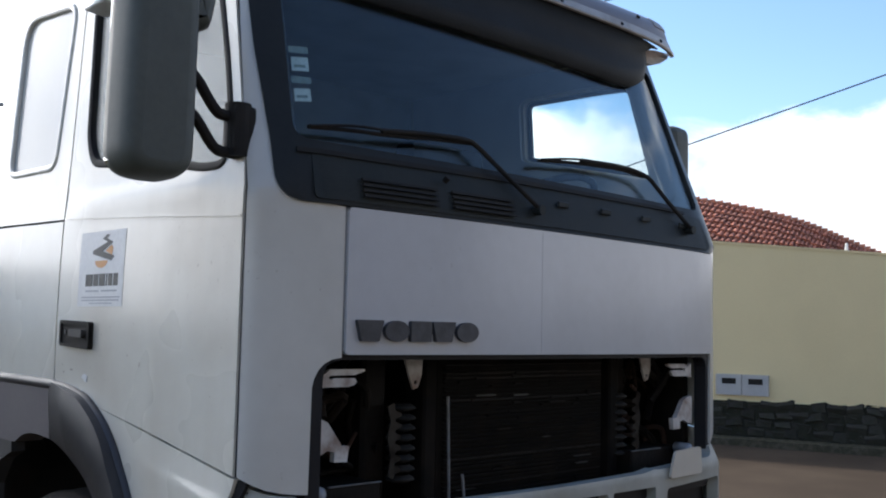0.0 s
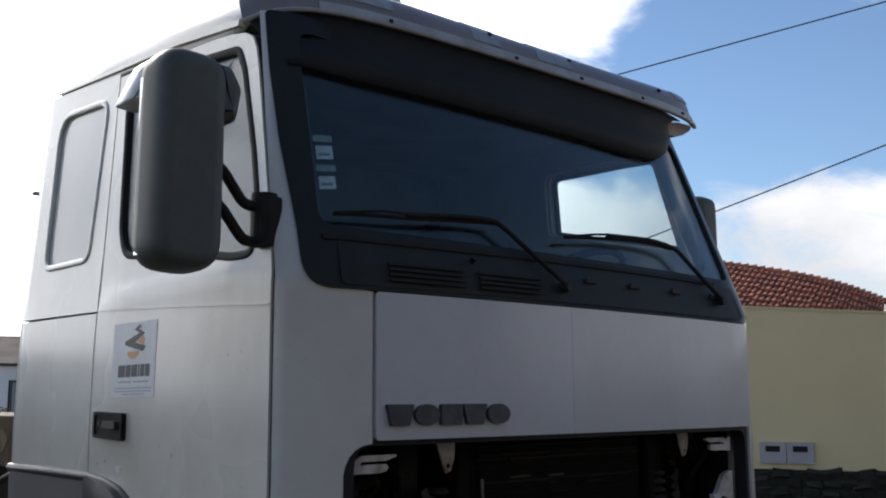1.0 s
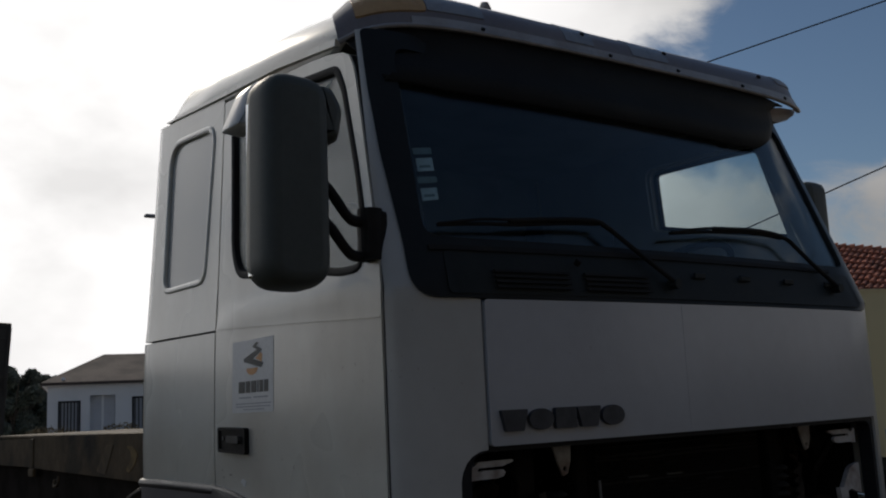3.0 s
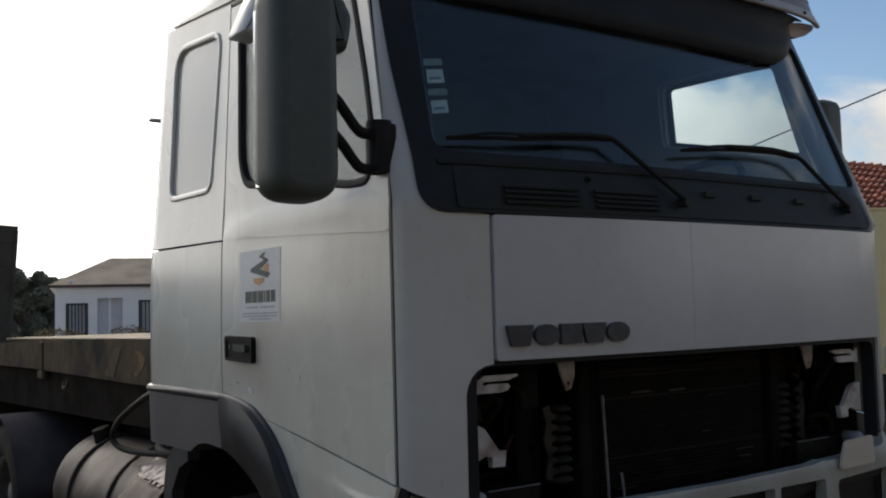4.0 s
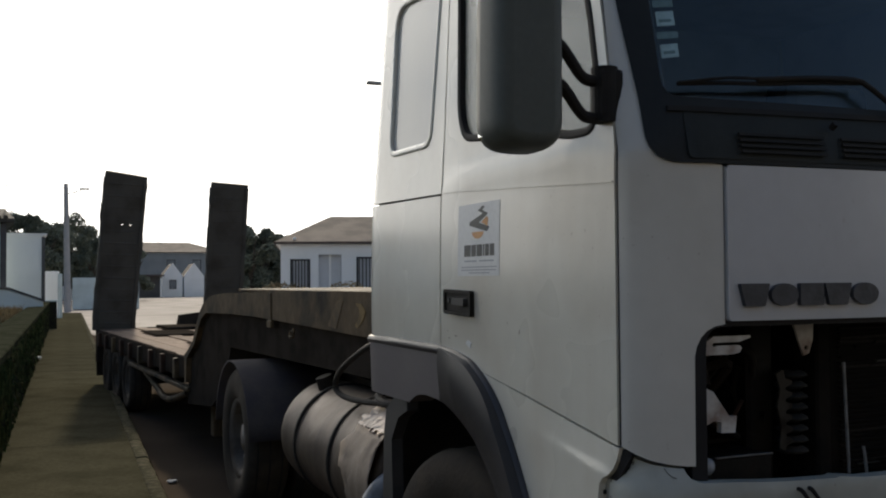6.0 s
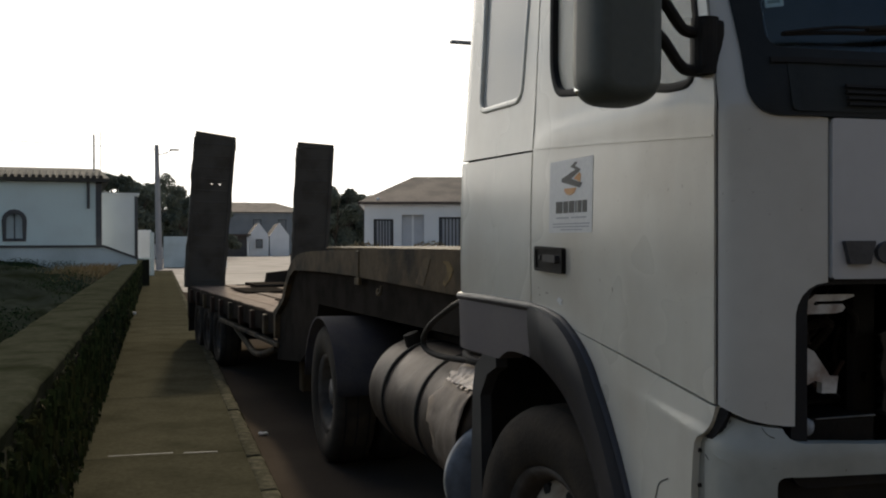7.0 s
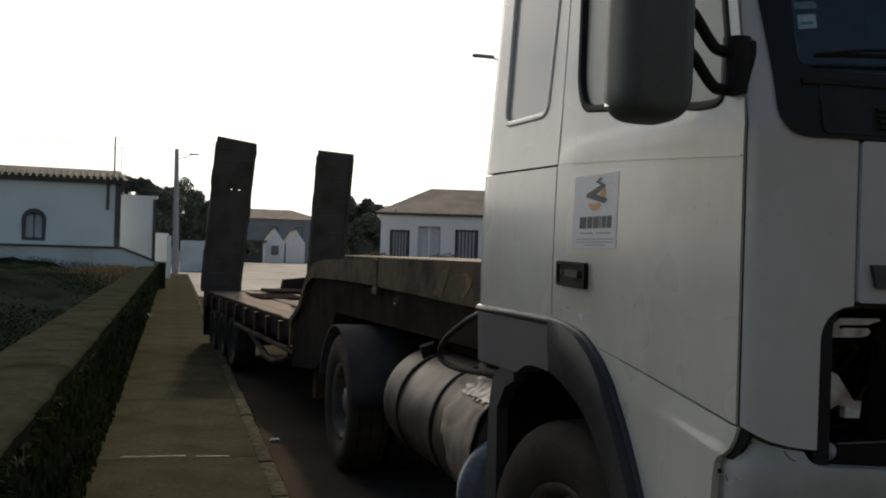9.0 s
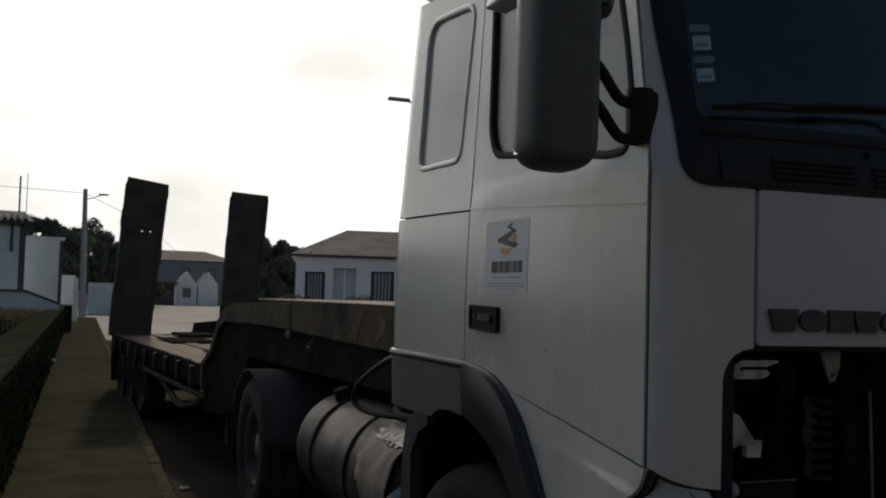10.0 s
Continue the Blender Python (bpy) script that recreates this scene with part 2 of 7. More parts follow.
M = {
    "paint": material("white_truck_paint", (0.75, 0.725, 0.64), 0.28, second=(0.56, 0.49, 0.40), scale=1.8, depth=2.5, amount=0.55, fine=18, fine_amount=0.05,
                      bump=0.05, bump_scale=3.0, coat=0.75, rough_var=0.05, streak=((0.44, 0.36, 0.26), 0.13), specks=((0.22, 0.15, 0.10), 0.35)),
    # one white paint; corner and lid copies carry front shade in their colour
    "paint_corner_shaded": material("shade_toned_corner_paint", (0.675, 0.665, 0.630), 0.30, second=(0.52, 0.50, 0.45), scale=1.8, amount=0.5, fine=18, fine_amount=0.05,
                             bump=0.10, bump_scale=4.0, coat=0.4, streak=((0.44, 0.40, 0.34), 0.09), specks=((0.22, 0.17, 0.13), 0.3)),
    "paint_front_shaded": material("shade_toned_hood_paint", (0.57, 0.575, 0.595), 0.34, second=(0.475, 0.47, 0.475), scale=1.7, amount=0.45, fine=20, fine_amount=0.05,
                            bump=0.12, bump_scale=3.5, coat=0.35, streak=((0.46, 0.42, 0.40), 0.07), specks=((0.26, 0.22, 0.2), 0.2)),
    "trim": material("grey_plastic_trim", (0.034, 0.034, 0.036), 0.55, second=(0.070, 0.066, 0.062), scale=5, amount=0.6, bump=0.12, bump_scale=300),
    "grey": material("faded_fender_plastic", (0.105, 0.093, 0.100), 0.6, second=(0.135, 0.122, 0.122), scale=3, amount=0.7, bump=0.08, bump_scale=250),
    "arch": material("blue_grey_arch_plastic", (0.024, 0.025, 0.032), 0.42, second=(0.040, 0.038, 0.042), scale=3, amount=0.7, bump=0.08, bump_scale=250),
    "seal": material("grey_rubber_seal", (0.016, 0.016, 0.019), 0.6, second=(0.030, 0.029, 0.030), scale=7, amount=0.6, bump=0.1, bump_scale=180, spec=0.25),
    "pipe": material("dull_pale_pipe", (0.22, 0.22, 0.22), 0.6, second=(0.10, 0.09, 0.08), scale=20, amount=0.7),
    "headlining": material("beige_cab_roof_lining", (0.30, 0.285, 0.255), 0.9, second=(0.22, 0.21, 0.19), scale=5, amount=0.6),
    "bellows": material("dull_black_bellows", (0.014, 0.0145, 0.014), 0.7, second=(0.035, 0.03, 0.026), scale=9, amount=0.8, bump=0.3, spec=0.3),
    "fin": material("scuffed_radiator_fin", (0.055, 0.055, 0.05), 0.5, 0.5, second=(0.02, 0.02, 0.02), scale=14, amount=1.0, stretch=(1, 1, 8)),
    "blank": material("glossy_blank_panel", (0.60, 0.59, 0.55), 0.22, second=(0.57, 0.57, 0.55), scale=2.5, depth=2.0, amount=0.5, fine_amount=0.02, bump=0.03, bump_scale=2.2, coat=0.35, sheen=0.07, rough_var=0.04, spec=0.4),
    "scuff": material("brown_scuff_mark", (0.38, 0.33, 0.28), 0.8, second=(0.40, 0.36, 0.30), scale=60, amount=0.8),
    "grey_tile": material("lichened_grey_roof_tile", (0.085, 0.078, 0.07), 0.9, second=(0.05, 0.05, 0.046), scale=1.5, amount=0.8, fine=12, fine_amount=0.25, bump=0.4, bump_scale=12, spec=0.2),
    # sun glare on the far asphalt is put into this pale colour
    "yard": material("sun_glare_yard", (0.285, 0.252, 0.232), 0.8, second=(0.17, 0.152, 0.138), scale=0.4, amount=0.8, fine=8, fine_amount=0.2, bump=0.3, bump_scale=20, spec=0.1),
    "ramp": material("weathered_grey_ramp_steel", (0.078, 0.076, 0.070), 0.7, 0.2, second=(0.048, 0.042, 0.036), scale=3, amount=0.9, bump=0.35, bump_scale=45),
    # whitewash with the teal of its shadow side put into the colour
    "chapel_wall": material("shade_tinted_whitewash", (0.64, 0.755, 0.75), 0.9, second=(0.56, 0.63, 0.63), scale=0.7, amount=0.6, fine=30, fine_amount=0.05, bump=0.15, bump_scale=40),
    # white paint darkened for the shade down here, plus its real scuffs and dirt
    "paint_bumper": material("scuffed_shaded_bumper_paint", (0.43, 0.44, 0.40), 0.55, second=(0.31, 0.30, 0.25), scale=4.5, depth=3.0, amount=0.6, fine=22, fine_amount=0.12,
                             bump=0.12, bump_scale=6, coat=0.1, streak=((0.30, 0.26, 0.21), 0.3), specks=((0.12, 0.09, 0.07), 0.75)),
    "black": material("black_rubber", (0.018, 0.017, 0.0165), 0.65, second=(0.040, 0.034, 0.028), scale=7, amount=0.6, bump=0.1, bump_scale=180, spec=0.2),
    "mirror_shell": material("black_mirror_shell", (0.075, 0.084, 0.076), 0.55, second=(0.12, 0.13, 0.115), scale=4, amount=0.7, bump=0.12, bump_scale=350),
    "surround": material("windscreen_black_band", (0.027, 0.030, 0.032), 0.35, second=(0.035, 0.038, 0.039), scale=6, amount=0.4, bump=0.02, spec=0.12),
    "cowl": material("weathered_cowl_plastic", (0.025, 0.030, 0.031), 0.5, second=(0.039, 0.042, 0.041), scale=5, amount=0.6, bump=0.1, bump_scale=200, spec=0.15),
    "tyre": material("dusty_tyre_rubber", (0.042, 0.035, 0.028), 0.85, second=(0.09, 0.07, 0.052), scale=6, amount=0.6, bump=0.3, bump_scale=60, spec=0.2),
    "rim": material("dirty_steel_rim", (0.11, 0.092, 0.075), 0.7, 0.2, second=(0.06, 0.042, 0.03), scale=9, amount=0.8, bump=0.2, bump_scale=60),
    "hub": material("pale_wheel_hub", (0.24, 0.215, 0.19), 0.6, 0.2, second=(0.10, 0.07, 0.05), scale=12, amount=0.8),
    "tank": material("dented_aluminium_tank", (0.125, 0.098, 0.078), 0.5, 0.55, second=(0.050, 0.040, 0.033), scale=3.5, amount=0.9, fine=25, bump=0.55, bump_scale=7),
    "foil": material("torn_silver_foil", (0.78, 0.66, 0.55), 0.45, 0.25, second=(0.5, 0.40, 0.33), scale=20, amount=0.6, bump=0.8, bump_scale=30),
    "steel": material("dark_greasy_steel", (0.011, 0.010, 0.0095), 0.6, 0.3, second=(0.028, 0.021, 0.016), scale=6, amount=0.8, bump=0.2, spec=0.2),
    "rust": material("rusted_steel", (0.06, 0.034, 0.023), 0.85, 0.1, second=(0.025, 0.018, 0.015), scale=8, amount=0.9, bump=0.4, bump_scale=50, spec=0.2),
    "bracket": material("chipped_white_bracket", (0.62, 0.60, 0.57), 0.6, second=(0.22, 0.13, 0.09), scale=13, amount=0.9, bump=0.2, bump_scale=60),
    "core": material("radiator_core_black", (0.009, 0.0085, 0.008), 0.7, 0.0, second=(0.024, 0.019, 0.015), scale=8, amount=0.7, spec=0.06),
    "trailer": material("worn_ochre_trailer_paint", (0.100, 0.070, 0.039), 0.75, 0.0, second=(0.032, 0.027, 0.021), scale=3.8, amount=1.0, bump=0.35, bump_scale=45, spec=0.2, fine=13, fine_amount=0.5, specks=((0.17, 0.085, 0.03), 0.5)),
    "trailer_dark": material("dark_trailer_steel", (0.044, 0.037, 0.031), 0.8, 0.0, second=(0.028, 0.024, 0.020), scale=5, amount=0.9, bump=0.35, bump_scale=45, spec=0.0),
    "chevron": material("faded_yellow_chevron", (0.19, 0.115, 0.028), 0.7, second=(0.075, 0.05, 0.022), scale=12, amount=0.9, bump=0.2),
    "chevron_worn": material("worn_yellow_chevron", (0.115, 0.072, 0.028), 0.75, second=(0.06, 0.042, 0.022), scale=9, amount=0.9, bump=0.2),
    "plank": material("worn_deck_plank", (0.23, 0.160, 0.120), 0.85, second=(0.10, 0.07, 0.052), scale=3, amount=0.8, spec=0.15, stretch=(1, 6, 1), bump=0.4, bump_scale=30, island=0.25),
    "dash": material("dark_cab_lining", (0.05, 0.058, 0.066), 0.75, second=(0.066, 0.073, 0.080), scale=6, amount=0.5),
    "lining": material("grey_cab_lining", (0.33, 0.355, 0.39), 0.85, second=(0.24, 0.26, 0.29), scale=5, amount=0.6),
    "badge": material("dull_chrome_badge", (0.070, 0.073, 0.084), 0.45, 0.3, second=(0.04, 0.04, 0.045), scale=20, amount=0.6),
    "sign": material("white_sign_film", (0.78, 0.78, 0.77), 0.4, second=(0.66, 0.66, 0.65), scale=9, amount=0.4, bump=0.02),
    "sign_dark": material("sign_charcoal_print", (0.05, 0.055, 0.055), 0.5, second=(0.08, 0.08, 0.08), scale=30),
    "sign_orange": material("sign_orange_print", (0.72, 0.36, 0.13), 0.5, second=(0.62, 0.30, 0.12), scale=30),
    "sign_grey": material("sign_grey_print", (0.38, 0.39, 0.42), 0.5, second=(0.5, 0.5, 0.5), scale=40),
    "sticker": material("pale_permit_sticker", (0.80, 0.86, 0.84), 0.5, second=(0.60, 0.68, 0.68), scale=40, amount=0.8),
    "amber": material("amber_marker_lens", (0.62, 0.40, 0.20), 0.25, second=(0.55, 0.33, 0.15), scale=12, amount=0.5, bump=0.1),
    "lens": material("clear_lamp_lens", (0.35, 0.37, 0.40), 0.12, second=(0.25, 0.27, 0.3), scale=20, amount=0.5),
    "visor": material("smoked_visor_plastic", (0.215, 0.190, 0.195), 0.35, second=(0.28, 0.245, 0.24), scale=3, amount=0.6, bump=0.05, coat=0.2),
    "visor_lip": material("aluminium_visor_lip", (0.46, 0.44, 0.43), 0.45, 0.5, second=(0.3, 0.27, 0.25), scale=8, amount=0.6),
    # the shade under the hood is put into this near-black colour
    "visor_under": material("shaded_visor_underside", (0.019, 0.020, 0.021), 0.6, second=(0.014, 0.015, 0.016), scale=4, amount=0.6, spec=0.2),
    "windscreen": glass("tinted_windscreen", (0.82, 0.88, 0.89), 0.02, 0.05),
    "sideglass": glass("dusty_side_window_glass", (0.88, 0.90, 0.87), 0.35, 0.10),
    "farglass": glass("side_window_glass", (0.95, 0.97, 0.97), 0.02, 0.02),
    # light from the far window is put into this paler lining
    "far_lining": material("window_lit_door_lining", (0.50, 0.52, 0.56), 0.8, second=(0.40, 0.42, 0.46), scale=4, amount=0.5),
    "sticker_dull": material("faded_permit_sticker", (0.30, 0.36, 0.34), 0.6, second=(0.22, 0.27, 0.26), scale=40, amount=0.8),
    "mirror": material("mirror_glass", (0.85, 0.87, 0.88), 0.03, 1.0, amount=0.0, fine_amount=0.0, bump=0, rough_var=0.01),
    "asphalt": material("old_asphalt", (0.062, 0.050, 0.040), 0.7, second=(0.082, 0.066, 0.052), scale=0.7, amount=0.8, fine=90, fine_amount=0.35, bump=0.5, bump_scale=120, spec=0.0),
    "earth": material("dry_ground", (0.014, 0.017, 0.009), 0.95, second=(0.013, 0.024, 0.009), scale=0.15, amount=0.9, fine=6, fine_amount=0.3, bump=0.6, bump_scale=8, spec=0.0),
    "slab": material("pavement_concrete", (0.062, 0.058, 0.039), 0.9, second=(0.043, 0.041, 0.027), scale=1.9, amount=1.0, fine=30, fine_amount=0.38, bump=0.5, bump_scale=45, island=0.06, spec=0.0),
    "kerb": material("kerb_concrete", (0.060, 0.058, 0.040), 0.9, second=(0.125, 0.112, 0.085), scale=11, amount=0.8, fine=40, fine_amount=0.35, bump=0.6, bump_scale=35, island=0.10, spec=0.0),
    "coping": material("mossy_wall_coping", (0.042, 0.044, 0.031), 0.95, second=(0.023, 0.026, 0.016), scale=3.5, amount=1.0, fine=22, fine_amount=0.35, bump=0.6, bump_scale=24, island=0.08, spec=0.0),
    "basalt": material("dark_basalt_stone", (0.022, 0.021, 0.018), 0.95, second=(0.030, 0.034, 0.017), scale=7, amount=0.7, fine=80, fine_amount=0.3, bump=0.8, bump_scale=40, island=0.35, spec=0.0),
    "joint": material("wall_joint_dirt", (0.008, 0.0075, 0.006), 1.0, second=(0.018, 0.02, 0.009), scale=9, amount=0.8, bump=0.6, spec=0.0),
    "plinth_joint": material("mossy_plinth_mortar", (0.034, 0.036, 0.026), 1.0, second=(0.050, 0.048, 0.038), scale=5, amount=0.8, bump=0.6, spec=0.0),
    "yellow": material("cream_yellow_render", (0.78, 0.65, 0.37), 0.9, second=(0.70, 0.58, 0.33), scale=0.8, amount=0.6, fine=60, fine_amount=0.05, bump=0.2, bump_scale=70),
    "white": material("whitewashed_wall", (0.84, 0.85, 0.85), 0.9, second=(0.72, 0.73, 0.73), scale=0.7, amount=0.6, fine=30, fine_amount=0.05, bump=0.15, bump_scale=40),
    "blue_white": material("pale_blue_wall", (0.52, 0.60, 0.62), 0.9, second=(0.36, 0.43, 0.44), scale=0.9, amount=0.7, fine=30, bump=0.15),
    "stone_trim": material("dark_stone_trim", (0.07, 0.07, 0.075), 0.8, second=(0.12, 0.115, 0.11), scale=4, amount=0.6),
    "tile": material("red_clay_roof_tile", (0.42, 0.15, 0.085), 0.85, second=(0.24, 0.10, 0.065), scale=5, amount=0.7, fine=40, bump=0.3, bump_scale=40, island=0.18),
    "tile_laid": material("laid_red_clay_tile", (0.36, 0.125, 0.075), 0.9, second=(0.20, 0.085, 0.06), scale=3, amount=0.8, fine=30, fine_amount=0.2, bump=0.3, bump_scale=40, island=-0.22),
    "old_tile": material("dull_brown_roof_tile", (0.105, 0.078, 0.068), 0.9, second=(0.062, 0.052, 0.047), scale=1.2, amount=0.8, fine=12, fine_amount=0.25, bump=0.4, bump_scale=12),
    "shutter": material("dark_window_bars", (0.03, 0.032, 0.035), 0.6),
    "pane": material("dim_window_pane", (0.22, 0.24, 0.26), 0.12, second=(0.06, 0.07, 0.08), scale=3),
    # the far house wall is greyed to carry its shade
    "villa_wall": material("shaded_villa_render", (0.26, 0.275, 0.29), 0.9, second=(0.20, 0.21, 0.22), scale=0.7, amount=0.6, fine=30, fine_amount=0.05, bump=0.15, bump_scale=40),
    "door_grey": material("grey_house_door", (0.58, 0.60, 0.63), 0.7, second=(0.46, 0.48, 0.51), scale=3),
    "bark": material("tree_bark", (0.07, 0.055, 0.04), 0.95, scale=6, amount=0.8, bump=0.8),
    "leaf": material("dark_tree_leaf", (0.10, 0.115, 0.085), 0.75, second=(0.11, 0.12, 0.08), scale=1.5, amount=0.9, bump=0, island=-0.4),
    "weed": material("field_weed", (0.026, 0.046, 0.020), 0.85, second=(0.040, 0.054, 0.024), scale=1.0, amount=0.9, bump=0, island=-0.4, spec=0.0),
    "straw": material("dry_straw_grass", (0.26, 0.19, 0.10), 0.9, second=(0.30, 0.23, 0.12), scale=2, amount=0.8, bump=0, island=-0.3, spec=0.2),
    "pole": material("concrete_pole", (0.33, 0.33, 0.34), 0.9, second=(0.22, 0.22, 0.23), scale=3),
    "cable": material("black_cable", (0.02, 0.02, 0.022), 0.6),
    "meter": material("grey_meter_box", (0.44, 0.44, 0.43), 0.5, second=(0.33, 0.32, 0.30), scale=6),
    "hill": material("wooded_hill", (0.045, 0.055, 0.03), 1.0, second=(0.03, 0.038, 0.022), scale=0.05, amount=0.9, fine=0.5, fine_amount=0.4, bump=0),
    "plaster": material("dull_plaster", (0.11, 0.10, 0.088), 0.9, second=(0.08, 0.075, 0.065), scale=0.6, amount=0.7),
    "paper": material("pale_litter", (0.7, 0.68, 0.64), 0.8, scale=30),
}

# ---- mesh helpers ----


PRESSED = ("corner_panel", "door", "wheel_arch", "bonnet_lid", "bumper", "windscreen_surround", "windscreen", "sun_visor", "sleeper_side", "window_blank", "cowl", "step_panel", "marker_lamp", "lip_strip")


def link(name, bm, mat, parent=None, label="", smooth=False):
    me = bpy.data.meshes.new(name)
    bm.normal_update()
    bm.to_mesh(me)
    bm.free()
    if smooth:
        for p in me.polygons:
            p.use_smooth = True
    elif name in PRESSED:
        for p in me.polygons:
            p.use_smooth = True
        me.set_sharp_from_angle(angle=radians(28))
    me.materials.append(M[mat])
    ob = new(name, me)
    if parent is not None:
        ob.parent = parent
    if label:
        ob["label"] = label
    return ob


def part(name, bm, mat, parent, label="", smooth=False):
    return link(name, bm, mat, parent, label, smooth)


def thing(name, label, category, m=None, group="", kind=""):
    ob = new(name)
    ob.empty_display_size = 0.2
    if m is not None:
        ob.matrix_basis = m
    return tagged(ob, label, category, group, kind)


def box(bm, x0, x1, y0, y1, z0, z1, bevel=0.0, seg=1):
    r = bmesh.ops.create_cube(bm, size=1.0)
    vs = r["verts"]
    for v in vs:
        v.co = Vector((x0 + (v.co.x + 0.5) * (x1 - x0), y0 + (v.co.y + 0.5) * (y1 - y0), z0 + (v.co.z + 0.5) * (z1 - z0)))
    if bevel:
        es = list({e for v in vs for e in v.link_edges})
        bmesh.ops.bevel(bm, geom=es, offset=bevel, segments=seg, profile=0.6, affect="EDGES")
    return bm


def boxed(*a, **k):
    return box(bmesh.new(), *a, **k)


def rod(bm, p0, p1, r, seg=12, r2=None):
    p0, p1 = Vector(p0), Vector(p1)
    d = p1 - p0
    m = Matrix.Translation((p0 + p1) / 2) @ d.to_track_quat("Z", "Y").to_matrix().to_4x4()
    bmesh.ops.create_cone(bm, cap_ends=True, segments=seg, radius1=r, radius2=r if r2 is None else r2, depth=d.length, matrix=m)
    return bm


def tube(bm, pts, r, seg=10):
    """A round tube along a bent line."""
    pts = [Vector(p) for p in pts]
    rings = []
    for i, p in enumerate(pts):
        d = (pts[min(i + 1, len(pts) - 1)] - pts[max(i - 1, 0)]).normalized()
        q = d.to_track_quat("Z", "Y")
        rings.append([bm.verts.new(p + q @ Vector((r * math.cos(a), r * math.sin(a), 0))) for a in (2 * math.pi * k / seg for k in range(seg))])
    for a, b in zip(rings, rings[1:]):
        for k in range(seg):
            bm.faces.new((a[k], a[(k + 1) % seg], b[(k + 1) % seg], b[k]))
    bm.faces.new(rings[0][::-1])
    bm.faces.new(rings[-1])
    return bm


def curve_points(pts, n=8):
    """A smooth line through points (Catmull-Rom)."""
    P = [Vector(p) for p in pts]
    P = [2 * P[0] - P[1]] + P + [2 * P[-1] - P[-2]]
    out = []
    for i in range(1, len(P) - 2):
        a, b, c, d = P[i - 1:i + 3]
        for k in range(n):
            t = k / n
            out.append(0.5 * (2 * b + (c - a) * t + (2 * a - 5 * b + 4 * c - d) * t * t + (3 * b - a - 3 * c + d) * t ** 3))
    out.append(P[-2])
    return out


def lathe(bm, profile, m, seg=40):
    """A body of revolution about its own z from (radius, height) pairs."""
    rings = []
    for r, h in profile:
        rings.append([bm.verts.new(m @ Vector((r * math.cos(a), r * math.sin(a), h))) for a in (2 * math.pi * k / seg for k in range(seg))])
    for a, b in zip(rings, rings[1:]):
        for k in range(seg):
            bm.faces.new((a[k], a[(k + 1) % seg], b[(k + 1) % seg], b[k]))
    return bm


def rounded(pts, r=0.04, n=4):
    """A 2D outline with its corners rounded; r may be one number or one per corner."""
    out = []
    k = len(pts)
    for i in range(k):
        a, b, c = Vector(pts[i - 1]), Vector(pts[i]), Vector(pts[(i + 1) % k])
        rr = r[i] if isinstance(r, (list, tuple)) else r
        if rr <= 0:
            out.append(tuple(b))
            continue
        u, v = (a - b), (c - b)
        t = min(rr, 0.48 * u.length, 0.48 * v.length)
        p, q = b + u.normalized() * t, b + v.normalized() * t
        for j in range(n + 1):
            s = j / n
            out.append(tuple((1 - s) ** 2 * p + 2 * s * (1 - s) * b + s * s * q))
    return out


def sheet(outline, holes, fn, thick, step=(0.0, 0.0), lift=0.0):
    """A bent plate: a 2D outline with holes, cut to a grid, laid by fn(a, b, height over the surface)."""
    flat = bmesh.new()
    edges = []
    for loop in [outline] + list(holes):
        vs = [flat.verts.new((p[0], p[1], 0)) for p in loop]
        edges += [flat.edges.new((vs[i], vs[(i + 1) % len(vs)])) for i in range(len(vs))]
    bmesh.ops.triangle_fill(flat, use_beauty=True, edges=edges)
    for ax in (0, 1):
        if step[ax]:
            lo, hi = min(p[ax] for p in outline), max(p[ax] for p in outline)
            for k in range(1, int((hi - lo) / step[ax]) + 1):
                at, no = [0, 0, 0], [0, 0, 0]
                at[ax], no[ax] = lo + k * step[ax], 1
                bmesh.ops.bisect_plane(flat, geom=flat.verts[:] + flat.edges[:] + flat.faces[:], plane_co=at, plane_no=no, dist=1e-5)
    flat.verts.index_update()
    bm = bmesh.new()
    top = [bm.verts.new(fn(v.co.x, v.co.y, lift)) for v in flat.verts]
    bot = [bm.verts.new(fn(v.co.x, v.co.y, lift - thick)) for v in flat.verts]
    for f in flat.faces:
        ids = [v.index for v in f.verts]
        bm.faces.new([top[i] for i in ids]).smooth = True
        bm.faces.new([bot[i] for i in reversed(ids)]).smooth = True
    for e in flat.edges:
        if len(e.link_faces) == 1:
            i, j = e.verts[0].index, e.verts[1].index
            w = [bm.verts.new(p.co) for p in (top[i], top[j], bot[j], bot[i])]
            bm.faces.new(w)
    flat.free()
    bmesh.ops.recalc_face_normals(bm, faces=bm.faces[:])
    return bm


def leaves(bm, centre, size, count, leaf, rng, flat=1.0):
    """Small leaf blades scattered through an uneven lump."""
    c = Vector(centre)
    for _ in range(count):
        d = Vector((rng.gauss(0, 1), rng.gauss(0, 1), rng.gauss(0, 1) * flat)).normalized()
        p = c + Vector((d.x * size[0], d.y * size[1], d.z * size[2])) * (rng.random() ** 0.4)
        u = Vector((rng.gauss(0, 1), rng.gauss(0, 1), rng.gauss(0, 1))).normalized()
        w = u.orthogonal().normalized()
        s = leaf * rng.uniform(0.6, 1.5)
        bm.faces.new([bm.verts.new(p + q) for q in (-u * s, w * s * 0.45, u * s, -w * s * 0.45)])

# ---- the ground, road, pavements and walls ----
KERB_TURN = 0.046                     # the kerb runs slightly askew to the lorry


def kerb_x(y):
    return -0.50 + KERB_TURN * (y - 3.66)


